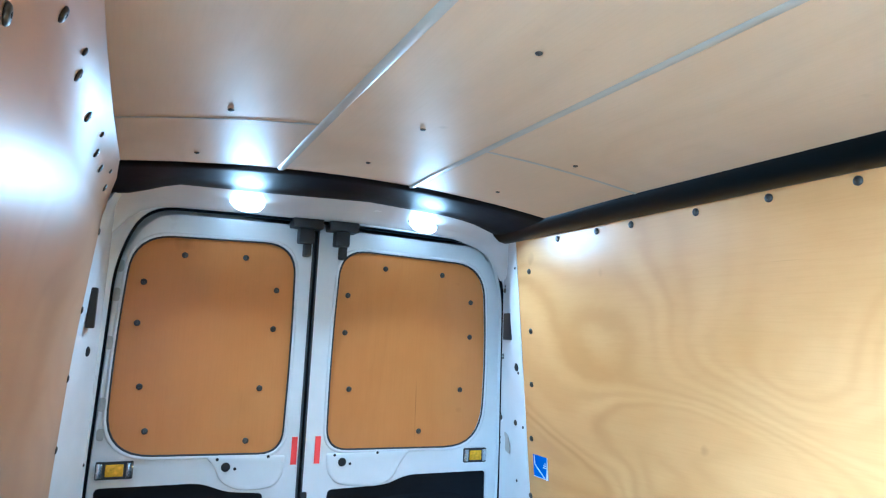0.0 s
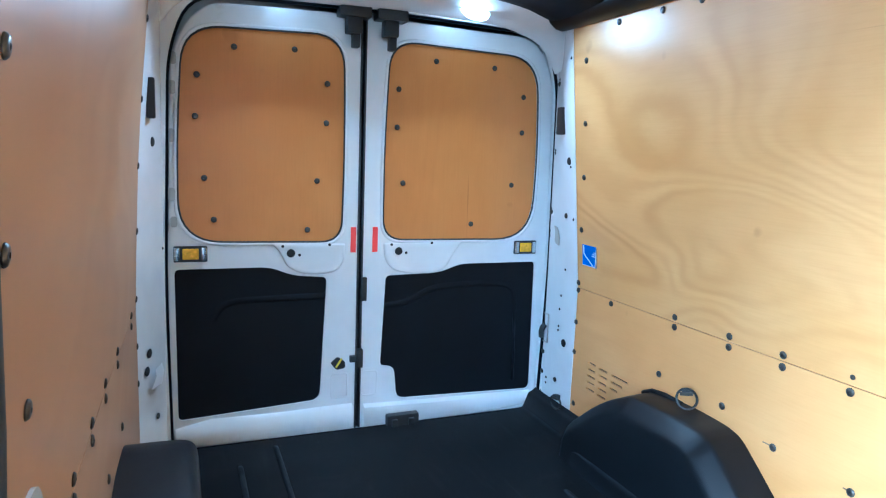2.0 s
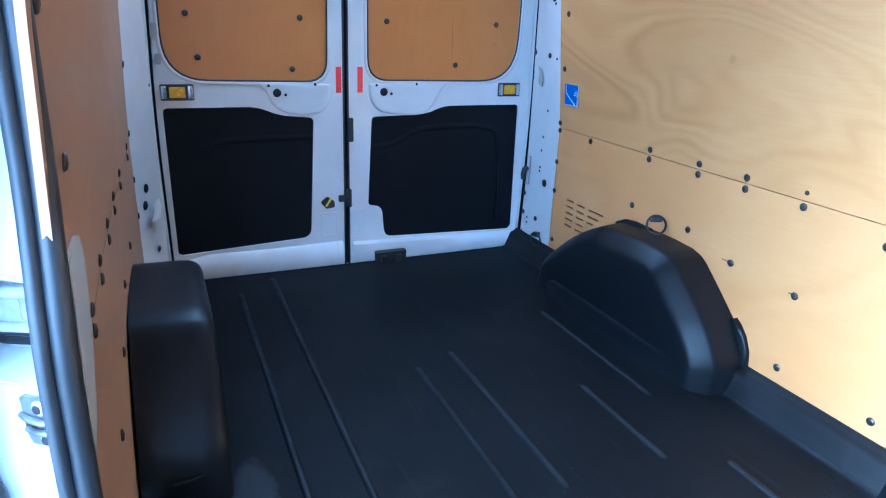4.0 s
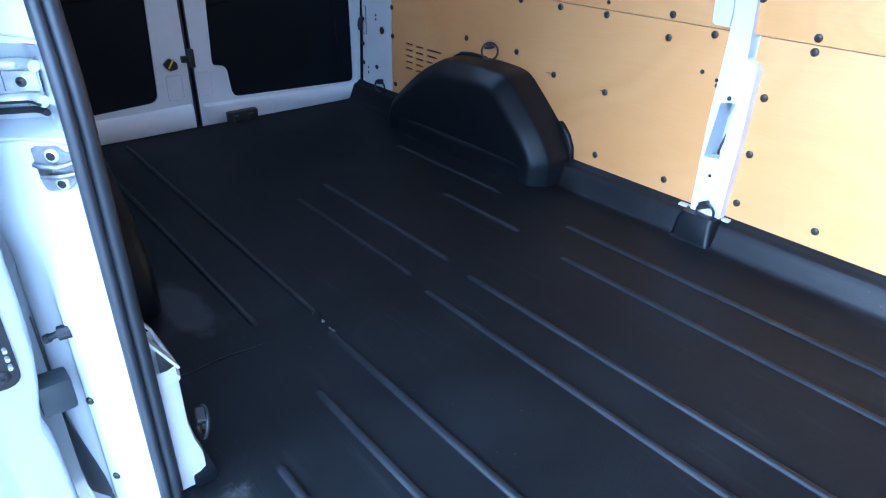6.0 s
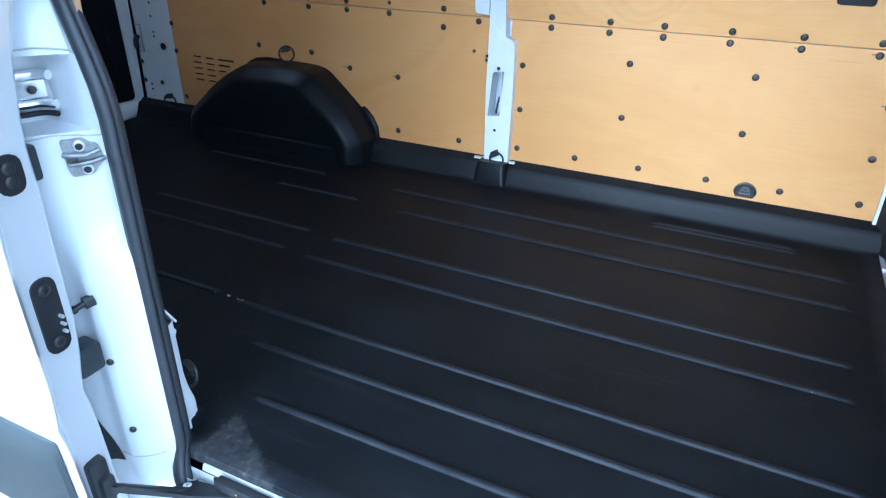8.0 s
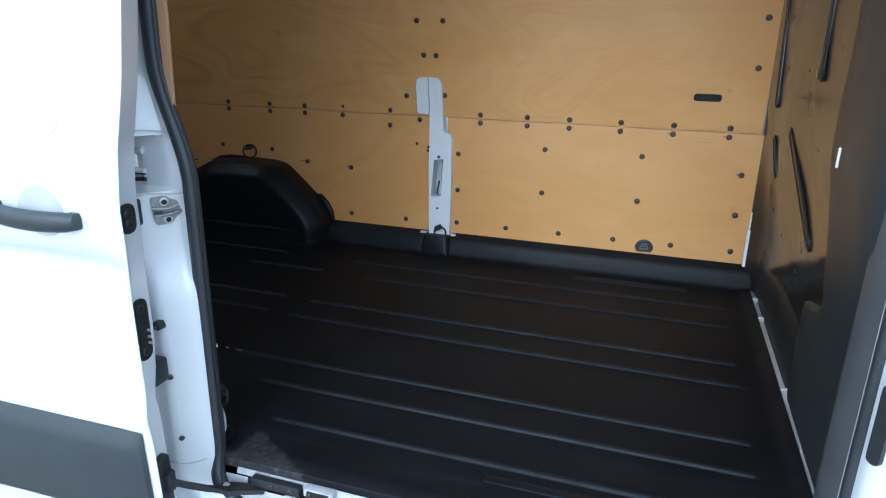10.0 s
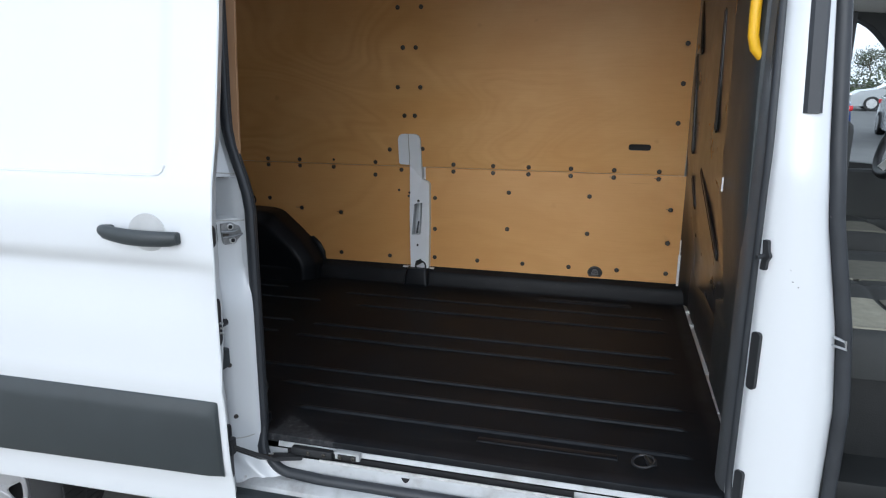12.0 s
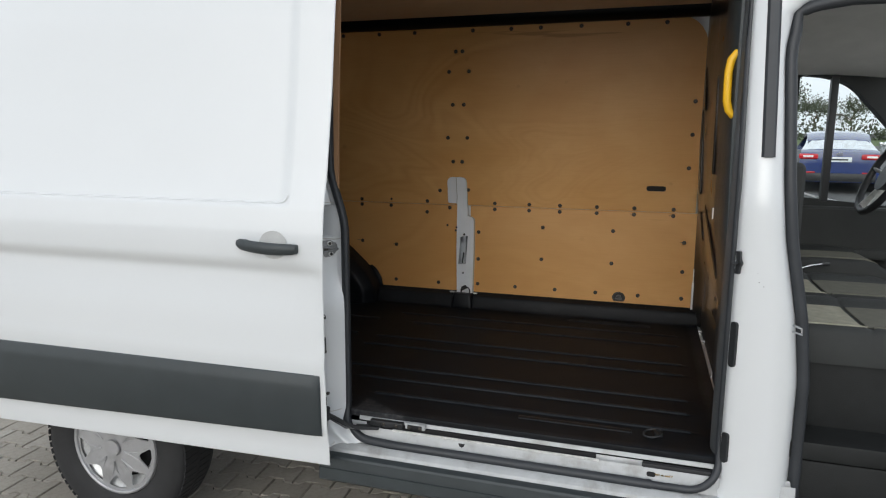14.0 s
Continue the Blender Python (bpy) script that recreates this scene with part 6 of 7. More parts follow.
def sliding_door():
    d = empty("door_sliding", "open white sliding side door with dark grey lower moulding", "door", "structure")
    Y0, Y1, OUT = 0.612, 2.16, 0.088

    def low(y):
        return 0.590 - 0.022 * (y - Y0)

    def face(y, z):
        x = skin_x(z) - OUT
        x += 0.010 * step(0.75, 0.66, z)
        x -= 0.004 * math.exp(-((z - 1.40) / 0.05) ** 2)
        x += 0.012 * step(1.510, 1.523, z) * step(0.735, 0.785, y)
        x += 0.026 * math.exp(-((z - 1.270) / (0.034 if z > 1.270 else 0.13)) ** 2) * step(Y0, Y0 + 0.05, y)
        x -= 0.007 * math.exp(-((z - 0.965) / 0.03) ** 2)
        return x

    ys = sorted(set(np.round(np.linspace(Y0, Y1, 26), 3)) | {0.735, 0.745, 0.755, 0.765, 0.775, 0.785})
    zz = sorted(set(np.round(np.linspace(0.66, 2.36, 52), 3)) | {1.505, 1.510, 1.5133, 1.5165, 1.5198, 1.523, 1.528} | {1.26, 1.27, 1.28, 1.29, 1.30, 1.31, 1.32, 1.33, 1.34, 1.35})
    bm = bmesh.new()
    rows = []
    for i, z in enumerate(zz):
        slim = 0.014 * step(1.12, 0.95, z)  # the door is thinner below
        row = [(face(Y0, z) + 0.114 - slim, Y0 + 0.090, z), (face(Y0, z) + 0.108 - slim, Y0 + 0.056, z), (face(Y0, z) + 0.100 - slim, Y0 + 0.049, z), (face(Y0, z) + 0.038, Y0 + 0.045, z), (face(Y0, z) + 0.026, Y0 + 0.037, z), (face(Y0, z) + 0.013, Y0 + 0.008, z), (face(Y0, z) + 0.003, Y0 - 0.003, z)]
        row += [(face(y, z), y, z) for y in ys]
        row += [(face(Y1, z) + 0.01, Y1 + 0.008, z), (face(Y1, z) + 0.06, Y1 + 0.004, z)]
        rows.append(row)
    # turned-in bottom edge
    base = rows[0]
    for k, (dx, f) in enumerate(((0.004, 0.6), (0.000, 0.25), (0.004, 0.0), (0.02, 0.0))):
        rows.insert(0, [(x + dx if 6 < j < len(base) - 2 else x, y, low(y) + (z - low(y)) * f) for j, (x, y, z) in enumerate(base)])
    sheet(bm, rows)
    part("door_shell", bm, "white_paint", d, smooth=40)
    bm = bmesh.new()
    rows = [[(skin_x(z) - OUT + 0.068, y, z) for y in (Y0 + 0.06, 0.9, 1.4, Y1)] for z in np.linspace(0.62, 2.35, 20)]
    sheet(bm, rows)
    thick(bm, 0.003)
    part("door_inner", bm, "white_inner", d)
    # lower moulding
    bm = bmesh.new()

    def mz(y, k):
        lo, hi = 0.704 - 0.031 * (y - 0.63), 0.930 - 0.008 * (y - 0.63)
        return lo + (hi - lo) * k

    rows = []
    for y, prow in ((0.628, 0.002), (0.634, 0.010), (0.668, 0.022), (1.2, 0.022), (1.7, 0.022), (2.15, 0.022)):
        rows.append([(skin_x(mz(y, k)) - OUT - prow * p - 0.001, y, mz(y, k)) for k, p in ((0.0, 0.0), (0.02, 0.55), (0.10, 0.85), (0.50, 0.9), (0.80, 1.0), (0.88, 0.8), (0.985, 0.25), (1.0, 0.0))])
    sheet(bm, rows)
    thick(bm, 0.003)
    part("side_moulding", bm, "trim_grey", d, "dark grey plastic side moulding", smooth=30)
    # sharp pressed line under the upper panel
    bm = bmesh.new()
    line = [(0.748, 1.547), (0.754, 1.533), (0.768, 1.524), (0.79, 1.520)] + [(y, 1.5195) for y in np.linspace(0.85, 2.15, 12)]
    tube(bm, [(face(y, z) + 0.0005, y, z) for y, z in line], 0.0045, 8)
    part("pressed_line", bm, "white_paint", d, smooth=80)
    # handle in its cup
    bm = bmesh.new()
    hx = skin_x(1.39) - OUT
    rows = []
    for i, t in enumerate(np.linspace(0, 1, 14)):
        y = 0.929 - 0.228 * t
        bow = math.sin(math.pi * t)
        h = 0.0185 + 0.0025 * bow - 0.006 * (1 - step(0.0, 0.06, t)) - 0.003 * step(0.94, 1.0, t)
        x = hx - 0.014 - 0.022 * bow ** 0.7
        z = 1.379 - 0.010 * t - 0.004 * bow
        rows.append([(x + 0.012 * math.cos(a), y, z + h * math.sin(a)) for a in np.linspace(0, 2 * math.pi, 12, endpoint=False)])
    vv = sheet(bm, rows, closed_u=True)
    bm.faces.new(vv[0])
    bm.faces.new(vv[-1])
    hexa(bm, (hx - 0.022, 0.699, 1.352), (hx + 0.004, 0.729, 1.384), 0.008)
    hexa(bm, (hx - 0.022, 0.892, 1.365), (hx + 0.004, 0.926, 1.393), 0.008)
    part("door_handle", bm, "trim_grey", d, "dark grey door handle", smooth=60)
    bm = bmesh.new()
    rows = []
    for k, dx in ((1.0, 0.001), (0.97, -0.0022), (0.90, -0.0012), (0.6, -0.0008), (0.3, -0.0010), (0.03, -0.0010)):
        rows.append([(face(0.795 + 0.056 * k * math.cos(a), 1.378 + 0.050 * k * math.sin(a)) + dx, 0.795 + 0.056 * k * math.cos(a), 1.378 + 0.050 * k * math.sin(a)) for a in np.linspace(0, 2 * math.pi, 28, endpoint=False)])
    sheet(bm, rows, closed_u=True)
    part("handle_cup", bm, "cup_paint", d, smooth=70)
    # plugs, contact plate and buffers on the closing edge
    for z, h, mat in ((1.360, 0.060, "black_plastic"), (1.125, 0.135, "black_plastic")):
        bm = bmesh.new()
        xc = face(Y0, z) + 0.066
        plate(bm, slot(xc, z, 0.042, h), [], lambda u, v, dd: (u, Y0 + 0.0465 + 0.06 * (u - xc) + dd, v), -0.004, 0.010)
        ob = part("edge_plug", bm, mat, d)
        for dz in (-1, 1):
            shared("boss", BOSS, ob, facing(xc, Y0 + 0.0422, z + dz * (h / 2 - 0.020), (0, -1, 0)))
        if h > 0.1:
            bm = bmesh.new()
            for k in range(3):
                tube(bm, [(xc + 0.012, Y0 + 0.044, z - 0.005 - 0.014 * k), (xc + 0.012, Y0 + 0.034, z - 0.005 - 0.014 * k)], 0.003, 6)
            part("contact_pins", bm, "zinc", ob)
    for z in (1.360, 0.998):
        bm = bmesh.new()
        x = face(Y0, z) + 0.098
        hexa(bm, (x, Y0 + 0.062, z - 0.030), (x + (0.048 if z < 1.2 else 0.028), Y0 + 0.105, z + 0.026), 0.007)
        part("edge_buffer", bm, "trim_grey", d)
    # lower arm that rolls in the sill
    bm = bmesh.new()
    plate(bm, rounded([(-0.372, 0.656), (-0.372, 0.630), (-0.275, 0.572), (-0.226, 0.490), (-0.208, 0.492), (-0.226, 0.586), (-0.262, 0.614), (-0.320, 0.638)], 0.010, 4), [], lambda u, v, dd: (u, v, 0.664 + dd - 0.08 * max(0.0, u + 0.24) - 0.9 * min(0.0, u + 0.26)), 0.012, 0.0)
    tube(bm, [(-0.366, 0.642, 0.765), (-0.33, 0.622, 0.732), (-0.29, 0.602, 0.698), (-0.25, 0.575, 0.672)], 0.009, 8, flat=0.7)
    hexa(bm, (-0.386, 0.640, 0.662), (-0.350, 0.674, 0.826), 0.008)
    hexa(bm, (-0.378, 0.628, 0.740), (-0.352, 0.650, 0.790), 0.006)
    hexa(bm, (-0.227, 0.400, 0.676), (-0.207, 0.530, 0.700), 0.004)
    arm = part("roller_arm", bm, "black_plastic", d, "black steel roller arm", smooth=50)
    shared("bolt", BOLT_ZINC, arm, facing(-0.245, 0.586, 0.676, (0, 0, 1)))
    for y in (0.425, 0.475):
        shared("bolt", SCREW, arm, facing(-0.2272, y, 0.688, (-1, 0, 0)))
    d.location.y = 0.052
    d.location.z = -0.055


sliding_door()

# ---- wheel ----


def wheel(x_face, y, z):
    w = empty("wheel", "black tyre on a silver star-shaped hubcap under the van", "wheel")
    bm = bmesh.new()
    R = 0.355
    prof = [(0.215, 0.010), (0.235, -0.004), (0.29, -0.012), (0.33, -0.004), (0.345, 0.010), (R, 0.035), (R, 0.18), (0.345, 0.205), (0.33, 0.22), (0.24, 0.22), (0.215, 0.20)]
    n = 64
    rows = [[(x_face + a, y + r * math.cos(2 * math.pi * j / n), z + r * math.sin(2 * math.pi * j / n)) for j in range(n)] for r, a in prof]
    sheet(bm, rows, closed_u=True, closed_v=True)
    ty = part("tyre", bm, "tyre", w, "black tyre", smooth=50)
    bm = bmesh.new()
    for j in range(74):
        a = 2 * math.pi * j / 74
        for s in (0, 1):
            m = Matrix.Translation((x_face + 0.045 + 0.09 * s, y, z)) @ Matrix.Rotation(a + 0.05 * s, 4, "X")
            hexa(bm, (-0.038, -0.0115, R - 0.004), (0.038, 0.0115, R + 0.003), 0.002, 1, m)
    part("tread", bm, "tyre", ty)
    bm = bmesh.new()

    def dish(u, v, dd):
        r = math.hypot(u, v)
        return (x_face + dd + 0.004 - 0.010 * math.cos(min(1, r / 0.21) * 2.6), y + u, z + v)

    ring = [(0.212 * math.cos(a), 0.212 * math.sin(a)) for a in np.linspace(0, 2 * math.pi, 56, endpoint=False)]
    holes = []
    for k in range(9):
        c = 2 * math.pi * (k + 0.75) / 9
        hw = 0.27
        holes.append(rounded([(r * math.cos(c + f * hw), r * math.sin(c + f * hw)) for r, f in ((0.134, -0.36), (0.184, -1.0), (0.189, 0.0), (0.184, 1.0), (0.134, 0.36), (0.126, 0.0))], [0.008, 0.012, 0.02, 0.012, 0.008, 0.02], 3))
    plate(bm, ring, holes, dish, 0.0, 0.006)
    hub = part("hubcap", bm, "hubcap", w, "silver star-spoked hubcap", smooth=40)
    for k in range(9):
        c = 2 * math.pi * (k + 0.25) / 9
        for s in (-1, 1):
            bm = bmesh.new()
            tube(bm, [dish(r * math.cos(c + s * q), r * math.sin(c + s * q), 0.0015) for r, q in ((0.060, 0.33), (0.10, 0.27), (0.14, 0.20), (0.184, 0.06))], 0.0028, 6, flat=0.6)
            part("spoke_ridge", bm, "hubcap", hub, smooth=80)
    bm = bmesh.new()
    tube(bm, [dish(0.204 * math.cos(a), 0.204 * math.sin(a), -0.003) for a in np.linspace(0, 2 * math.pi, 48, endpoint=False)], 0.008, 8, closed=True)
    part("rim_edge", bm, "hubcap", hub, smooth=80)
    bm = bmesh.new()
    rows = [[(x_face + a, y + r * math.cos(t), z + r * math.sin(t)) for t in np.linspace(0, 2 * math.pi, 28, endpoint=False)] for r, a in ((0.036, -0.002), (0.034, -0.009), (0.026, -0.010), (0.001, -0.0105))]
    sheet(bm, rows, closed_u=True)
    part("hub_centre", bm, "hubcap", hub)
    bm = bmesh.new()
    rows = [[(x_face + a, y + r * math.cos(t), z + r * math.sin(t)) for t in np.linspace(0, 2 * math.pi, 40, endpoint=False)] for r, a in ((0.213, 0.012), (0.196, 0.020), (0.170, 0.050), (0.150, 0.062))]
    sheet(bm, rows, closed_u=True)
    part("steel_rim", bm, "zinc", w, "grey steel rim", smooth=60)
    bm = bmesh.new()
    rows = [[(x_face + a, y + r * math.cos(t), z + r * math.sin(t)) for t in np.linspace(0, 2 * math.pi, 32, endpoint=False)] for r, a in ((0.152, 0.060), (0.10, 0.045), (0.002, 0.045))]
    sheet(bm, rows, closed_u=True)
    part("rim_disc", bm, "dark_void", w)


wheel(-0.305, WHEEL_Y + 0.042, WHEEL_Z)

# ---- outer shell that closes the van ----


def shell():
    bm = bmesh.new()
    # roof from the near head to the far side, and the far outer side
    prof = [(-0.175, 2.36), (-0.11, 2.44), (0.02, 2.50), (0.25, 2.535), (0.663, 2.55), (1.08, 2.535), (1.306, 2.49), (1.436, 2.42), (1.501, 2.32), (1.531, 2.17), (1.566, 1.90), (1.60, 1.62), (1.656, 1.42), (1.664, 0.9), (1.64, 0.42)]
    sheet(bm, [[(x, y, z) for x, z in prof] for y in (-0.80, 0.0, 1.0, 2.0, 2.6, 2.80)])
    part("roof_and_far_side", bm, "white_paint", van, "white outer roof and side skin", smooth=40)
    bm = bmesh.new()
    plate(bm, [(-0.28, 0.40), (1.62, 0.40), (1.65, 1.40), (1.50, 2.3), (1.3, 2.50), (0.05, 2.50), (-0.17, 2.3), (-0.32, 1.4)], [[(-0.12, 0.61), (1.56, 0.61), (1.57, 1.4), (1.46, 2.37), (-0.07, 2.37), (-0.13, 1.4)]], on_y, 2.725, 2.79)
    part("rear_outer_frame", bm, "white_paint", van)
    bm = bmesh.new()
    # head of the side opening
    hexa(bm, (-0.18, -0.66, 2.352), (-0.06, 0.76, 2.44), 0.01)
    part("door_head", bm, "white_inner", van)
    bm = bmesh.new()
    hexa(bm, (-0.115, -0.64, 2.366), (-0.06, 0.74, 2.43), 0.01)
    part("head_lining", bm, "roof_trim", van)


shell()

# ---- cab ----


plain("ledge_trim", (0.10, 0.105, 0.11), 0.18, vary=0.1, coat=0.6)


def cab():
    # far cab door with its window
    bm = bmesh.new()
    outer = [(-0.80, 0.42), (-2.3, 0.42), (-2.3, 1.40), (-1.60, 2.03), (-1.3, 2.16), (-0.80, 2.18)]
    win = rounded([(-1.085, 1.405), (-1.60, 1.36), (-1.72, 1.52), (-1.33, 1.965), (-1.22, 2.01), (-1.085, 2.025)], [0.02, 0.03, 0.05, 0.06, 0.05, 0.03], 4)
    plate(bm, outer, [win], on_x, 1.47, 1.55)
    part("cab_far_door", bm, "seat_dark", van, "black inner face of the far cab door")
    bm = bmesh.new()
    plate(bm, [(-0.80, 1.42), (-1.0, 1.38), (-1.05, 2.10), (-1.25, 2.12), (-1.45, 2.07), (-1.95, 1.52), (-2.05, 1.55), (-1.60, 2.12), (-1.3, 2.19), (-0.80, 2.19)], [], on_x, 1.460, 1.468)
    part("cab_upper_trim", bm, "headliner", van, "grey cloth trim above the far cab window")
    bm = bmesh.new()
    hexa(bm, (1.40, -1.62, 1.12), (1.472, -0.86, 1.36), 0.03, 3)
    hexa(bm, (1.37, -1.55, 1.10), (1.44, -1.0, 1.15), 0.015, 2)
    part("door_armrest", bm, "seat_dark", van)
    bm = bmesh.new()
    sheet(bm, [[(1.425, y, 1.350 - 0.045 * (-1.05 - y)), (1.448, y, 1.362 - 0.045 * (-1.05 - y)), (1.475, y, 1.364 - 0.045 * (-1.05 - y))] for y in (-0.95, -1.2, -1.45, -1.75)])
    thick(bm, 0.006)
    part("window_ledge", bm, "ledge_trim", van, "glossy window ledge of the far cab door", smooth=60)
    bm = bmesh.new()
    tube(bm, [(1.500, -1.02, 1.452), (1.500, -1.12, 1.430), (1.500, -1.224, 1.400), (1.500, -1.36, 1.372), (1.500, -1.62, 1.352)], 0.006, 8, flat=0.6)
    part("waist_moulding", bm, "white_print", van, "bright moulding along the window's lower edge")
    bm = bmesh.new()
    hexa(bm, (1.455, -1.262, 1.38), (1.50, -1.228, 2.02), 0.006)
    part("window_post", bm, "black_plastic", van, "black window post")
    bm = bmesh.new()
    plate(bm, win, [], on_x, 1.505, 1.509)
    gl = part("cab_window", bm, "glass", van, "clear cab side window")
    gl.visible_shadow = False
    # head lining and front
    bm = bmesh.new()
    rows = [[(x, y, 2.225 - 0.03 * step(-1.2, -1.6, y) - 0.20 * step(0.75, 1.56, x)) for x in np.linspace(-0.14, 1.49, 14)] for y in (-0.765, -1.0, -1.2, -1.36, -1.50)]
    sheet(bm, rows)
    thick(bm, 0.01)
    part("cab_headliner", bm, "headliner", van, "pale grey cab headliner", smooth=60)
    bm = bmesh.new()
    sheet(bm, [[(x, -0.80, 2.53), (x, -1.2, 2.45), (x, -1.52, 2.27)] for x in (-0.12, 0.3, 0.9, 1.38)])
    thick(bm, 0.02)
    part("cab_roof", bm, "white_paint", van)
    bm = bmesh.new()
    rows = [[(x, y, z) for x in (-0.22, 0.2, 0.63, 1.1, 1.52)] for y, z in ((-1.78, 1.30), (-1.86, 1.38), (-2.2, 1.36), (-2.55, 1.25))]
    sheet(bm, rows)
    thick(bm, 0.02)
    hexa(bm, (-0.15, -2.2, 0.75), (1.46, -1.80, 1.32), 0.05, 3)
    part("dashboard", bm, "seat_dark", van, "black dashboard")
    bm = bmesh.new()
    rows = [[(x, y, z) for x in (-0.28, 0.2, 0.63, 1.1, 1.55)] for y, z in ((-2.50, 1.27), (-2.9, 1.18), (-3.15, 0.98), (-3.2, 0.4))]
    sheet(bm, rows)
    thick(bm, 0.02)
    part("bonnet", bm, "white_paint", van)
    bm = bmesh.new()
    hexa(bm, (-0.20, -2.3, 0.70), (1.48, -0.77, 0.76), 0.01)
    part("cab_floor", bm, "seat_shell", van)
    bm = bmesh.new()
    hexa(bm, (-0.19, -1.80, 0.46), (-0.10, -0.80, 0.696), 0.015, 2)
    part("cab_step", bm, "seat_shell", van, "black step below the cab door")
    bm = bmesh.new()
    hexa(bm, (-0.30, -3.1, 0.42), (-0.22, -1.85, 1.22), 0.02)
    part("near_wing", bm, "white_paint", van)


cab()


def seat(x0, x1, places, name_label, rise=0.0):
    """A cab seat that faces the dashboard: padded cushions with raised sides and two fabric panels each."""
    s = empty("cab_seat", name_label, "seat", group="cab seats")
    bm = bmesh.new()
    hexa(bm, (x0 + 0.03, -1.36, 0.76), (x1 - 0.03, -0.84, 1.03 + rise), 0.03, 3)
    part("seat_base", bm, "seat_shell", s)
    w = (x1 - x0) / places
    for k in range(places):
        a, b = x0 + k * w + 0.004, x0 + (k + 1) * w - 0.004

        def top(t, y):
            side = math.exp(-((t - 0.02) / 0.10) ** 2) + math.exp(-((t - 0.90) / 0.13) ** 2)
            crown = 1 - max(0.0, (abs(t - 0.5) - 0.42) / 0.08) ** 2 * 0.4
            return 1.128 + rise + 0.022 * side * step(-1.44, -1.30, y) - 0.055 * (1 - crown) - 0.05 * step(-1.36, -1.47, y) - 0.006 * math.exp(-((y + 1.066) / 0.008) ** 2)

        bm = bmesh.new()
        ts = np.linspace(0, 1, 25)
        rows = []
        for y in [-0.84, -0.90, -0.96, -1.02, -1.05, -1.06, -1.066, -1.072, -1.085, -1.12, -1.2, -1.28, -1.34, -1.38, -1.42, -1.45, -1.47]:
            rows.append([(a + 0.006, y, 1.02 + rise)] + [(a + (b - a) * t, y, top(t, y)) for t in ts] + [(b - 0.006, y, 1.02 + rise)])
        rows.append([(x, -1.475, 1.02 + rise) for x, _, _ in rows[-1]])
        sheet(bm, rows)
        cush = part("seat_cushion", bm, "seat_dark", s, smooth=60)
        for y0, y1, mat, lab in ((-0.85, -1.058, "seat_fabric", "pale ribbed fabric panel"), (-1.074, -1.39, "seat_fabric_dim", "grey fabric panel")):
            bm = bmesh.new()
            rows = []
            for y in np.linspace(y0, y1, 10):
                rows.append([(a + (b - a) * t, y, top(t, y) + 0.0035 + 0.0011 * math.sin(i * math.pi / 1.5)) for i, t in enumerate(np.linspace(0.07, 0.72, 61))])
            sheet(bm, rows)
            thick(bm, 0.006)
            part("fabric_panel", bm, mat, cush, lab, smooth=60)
        bm = bmesh.new()
        hexa(bm, (a + 0.01, -0.84, 1.08 + rise), (b - 0.01, -0.77, 1.66 + rise), 0.03, 3)
        part("backrest", bm, "seat_dark", s)
    return s


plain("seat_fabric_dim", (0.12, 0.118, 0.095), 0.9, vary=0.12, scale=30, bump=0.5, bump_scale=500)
seat(-0.085, 0.915, 2, "dark double passenger seat with ribbed grey fabric panels").location.z = -0.040
seat(0.985, 1.42, 1, "dark driver seat with grey fabric panels", 0.035).location.z = -0.022

buckle = empty("seat_belt_buckle", "steel seat belt tongue on a stalk between the seats", "seat belt", at=(0, 0, -0.022))
bm = bmesh.new()
tube(bm, [(0.93, -1.03, 1.125), (0.945, -1.10, 1.150), (0.955, -1.15, 1.158)], 0.004, 8)
part("stalk", bm, "steel", buckle)
bm = bmesh.new()
hexa(bm, (0.948, -1.180, 1.150), (0.966, -1.148, 1.165), 0.004)
part("buckle", bm, "black_plastic", buckle)


def steering_wheel():
    w = empty("steering_wheel", "black steering wheel with silver spokes at the far side", "steering wheel")
    m = Matrix.Translation((1.13, -1.410, 1.540)) @ Matrix.Rotation(radians(115), 4, "X")
    bm = bmesh.new()
    tube(bm, [m @ Vector((0.19 * math.cos(a), 0.19 * math.sin(a), 0)) for a in np.linspace(0, 2 * math.pi, 40, endpoint=False)], 0.016, 10, closed=True)
    part("rim", bm, "black_plastic", w, smooth=80)
    for a in (0.1, math.pi - 0.1, -math.pi / 2 - 0.35, -math.pi / 2 + 0.35):
        bm = bmesh.new()
        tube(bm, [m @ Vector((0.18 * math.cos(a), 0.18 * math.sin(a), 0.004)), m @ Vector((0.12 * math.cos(a), 0.12 * math.sin(a), 0.016)), m @ Vector((0.06 * math.cos(a), 0.06 * math.sin(a), 0.02))], 0.016, 10, flat=0.5)
        part("spoke", bm, "zinc", w, "silver spoke", smooth=60)
    bm = bmesh.new()
    tube(bm, [m @ Vector((0, 0, 0.0)), m @ Vector((0, 0, 0.05))], 0.078, 20)
    tube(bm, [m @ Vector((0, 0, 0.05)), m @ Vector((0, 0, 0.30))], 0.045, 12)
    part("hub", bm, "black_plastic", w)


steering_wheel()

# ---- ground ----
plain("unseen_wall_grey", (0.24, 0.235, 0.225), 0.8, vary=0.04, scale=0.2)


def lie(x):
    """The yard climbs gently beyond the van."""
    return GROUND + 0.03 * min(max(0.0, x - 2.0), 100.0)


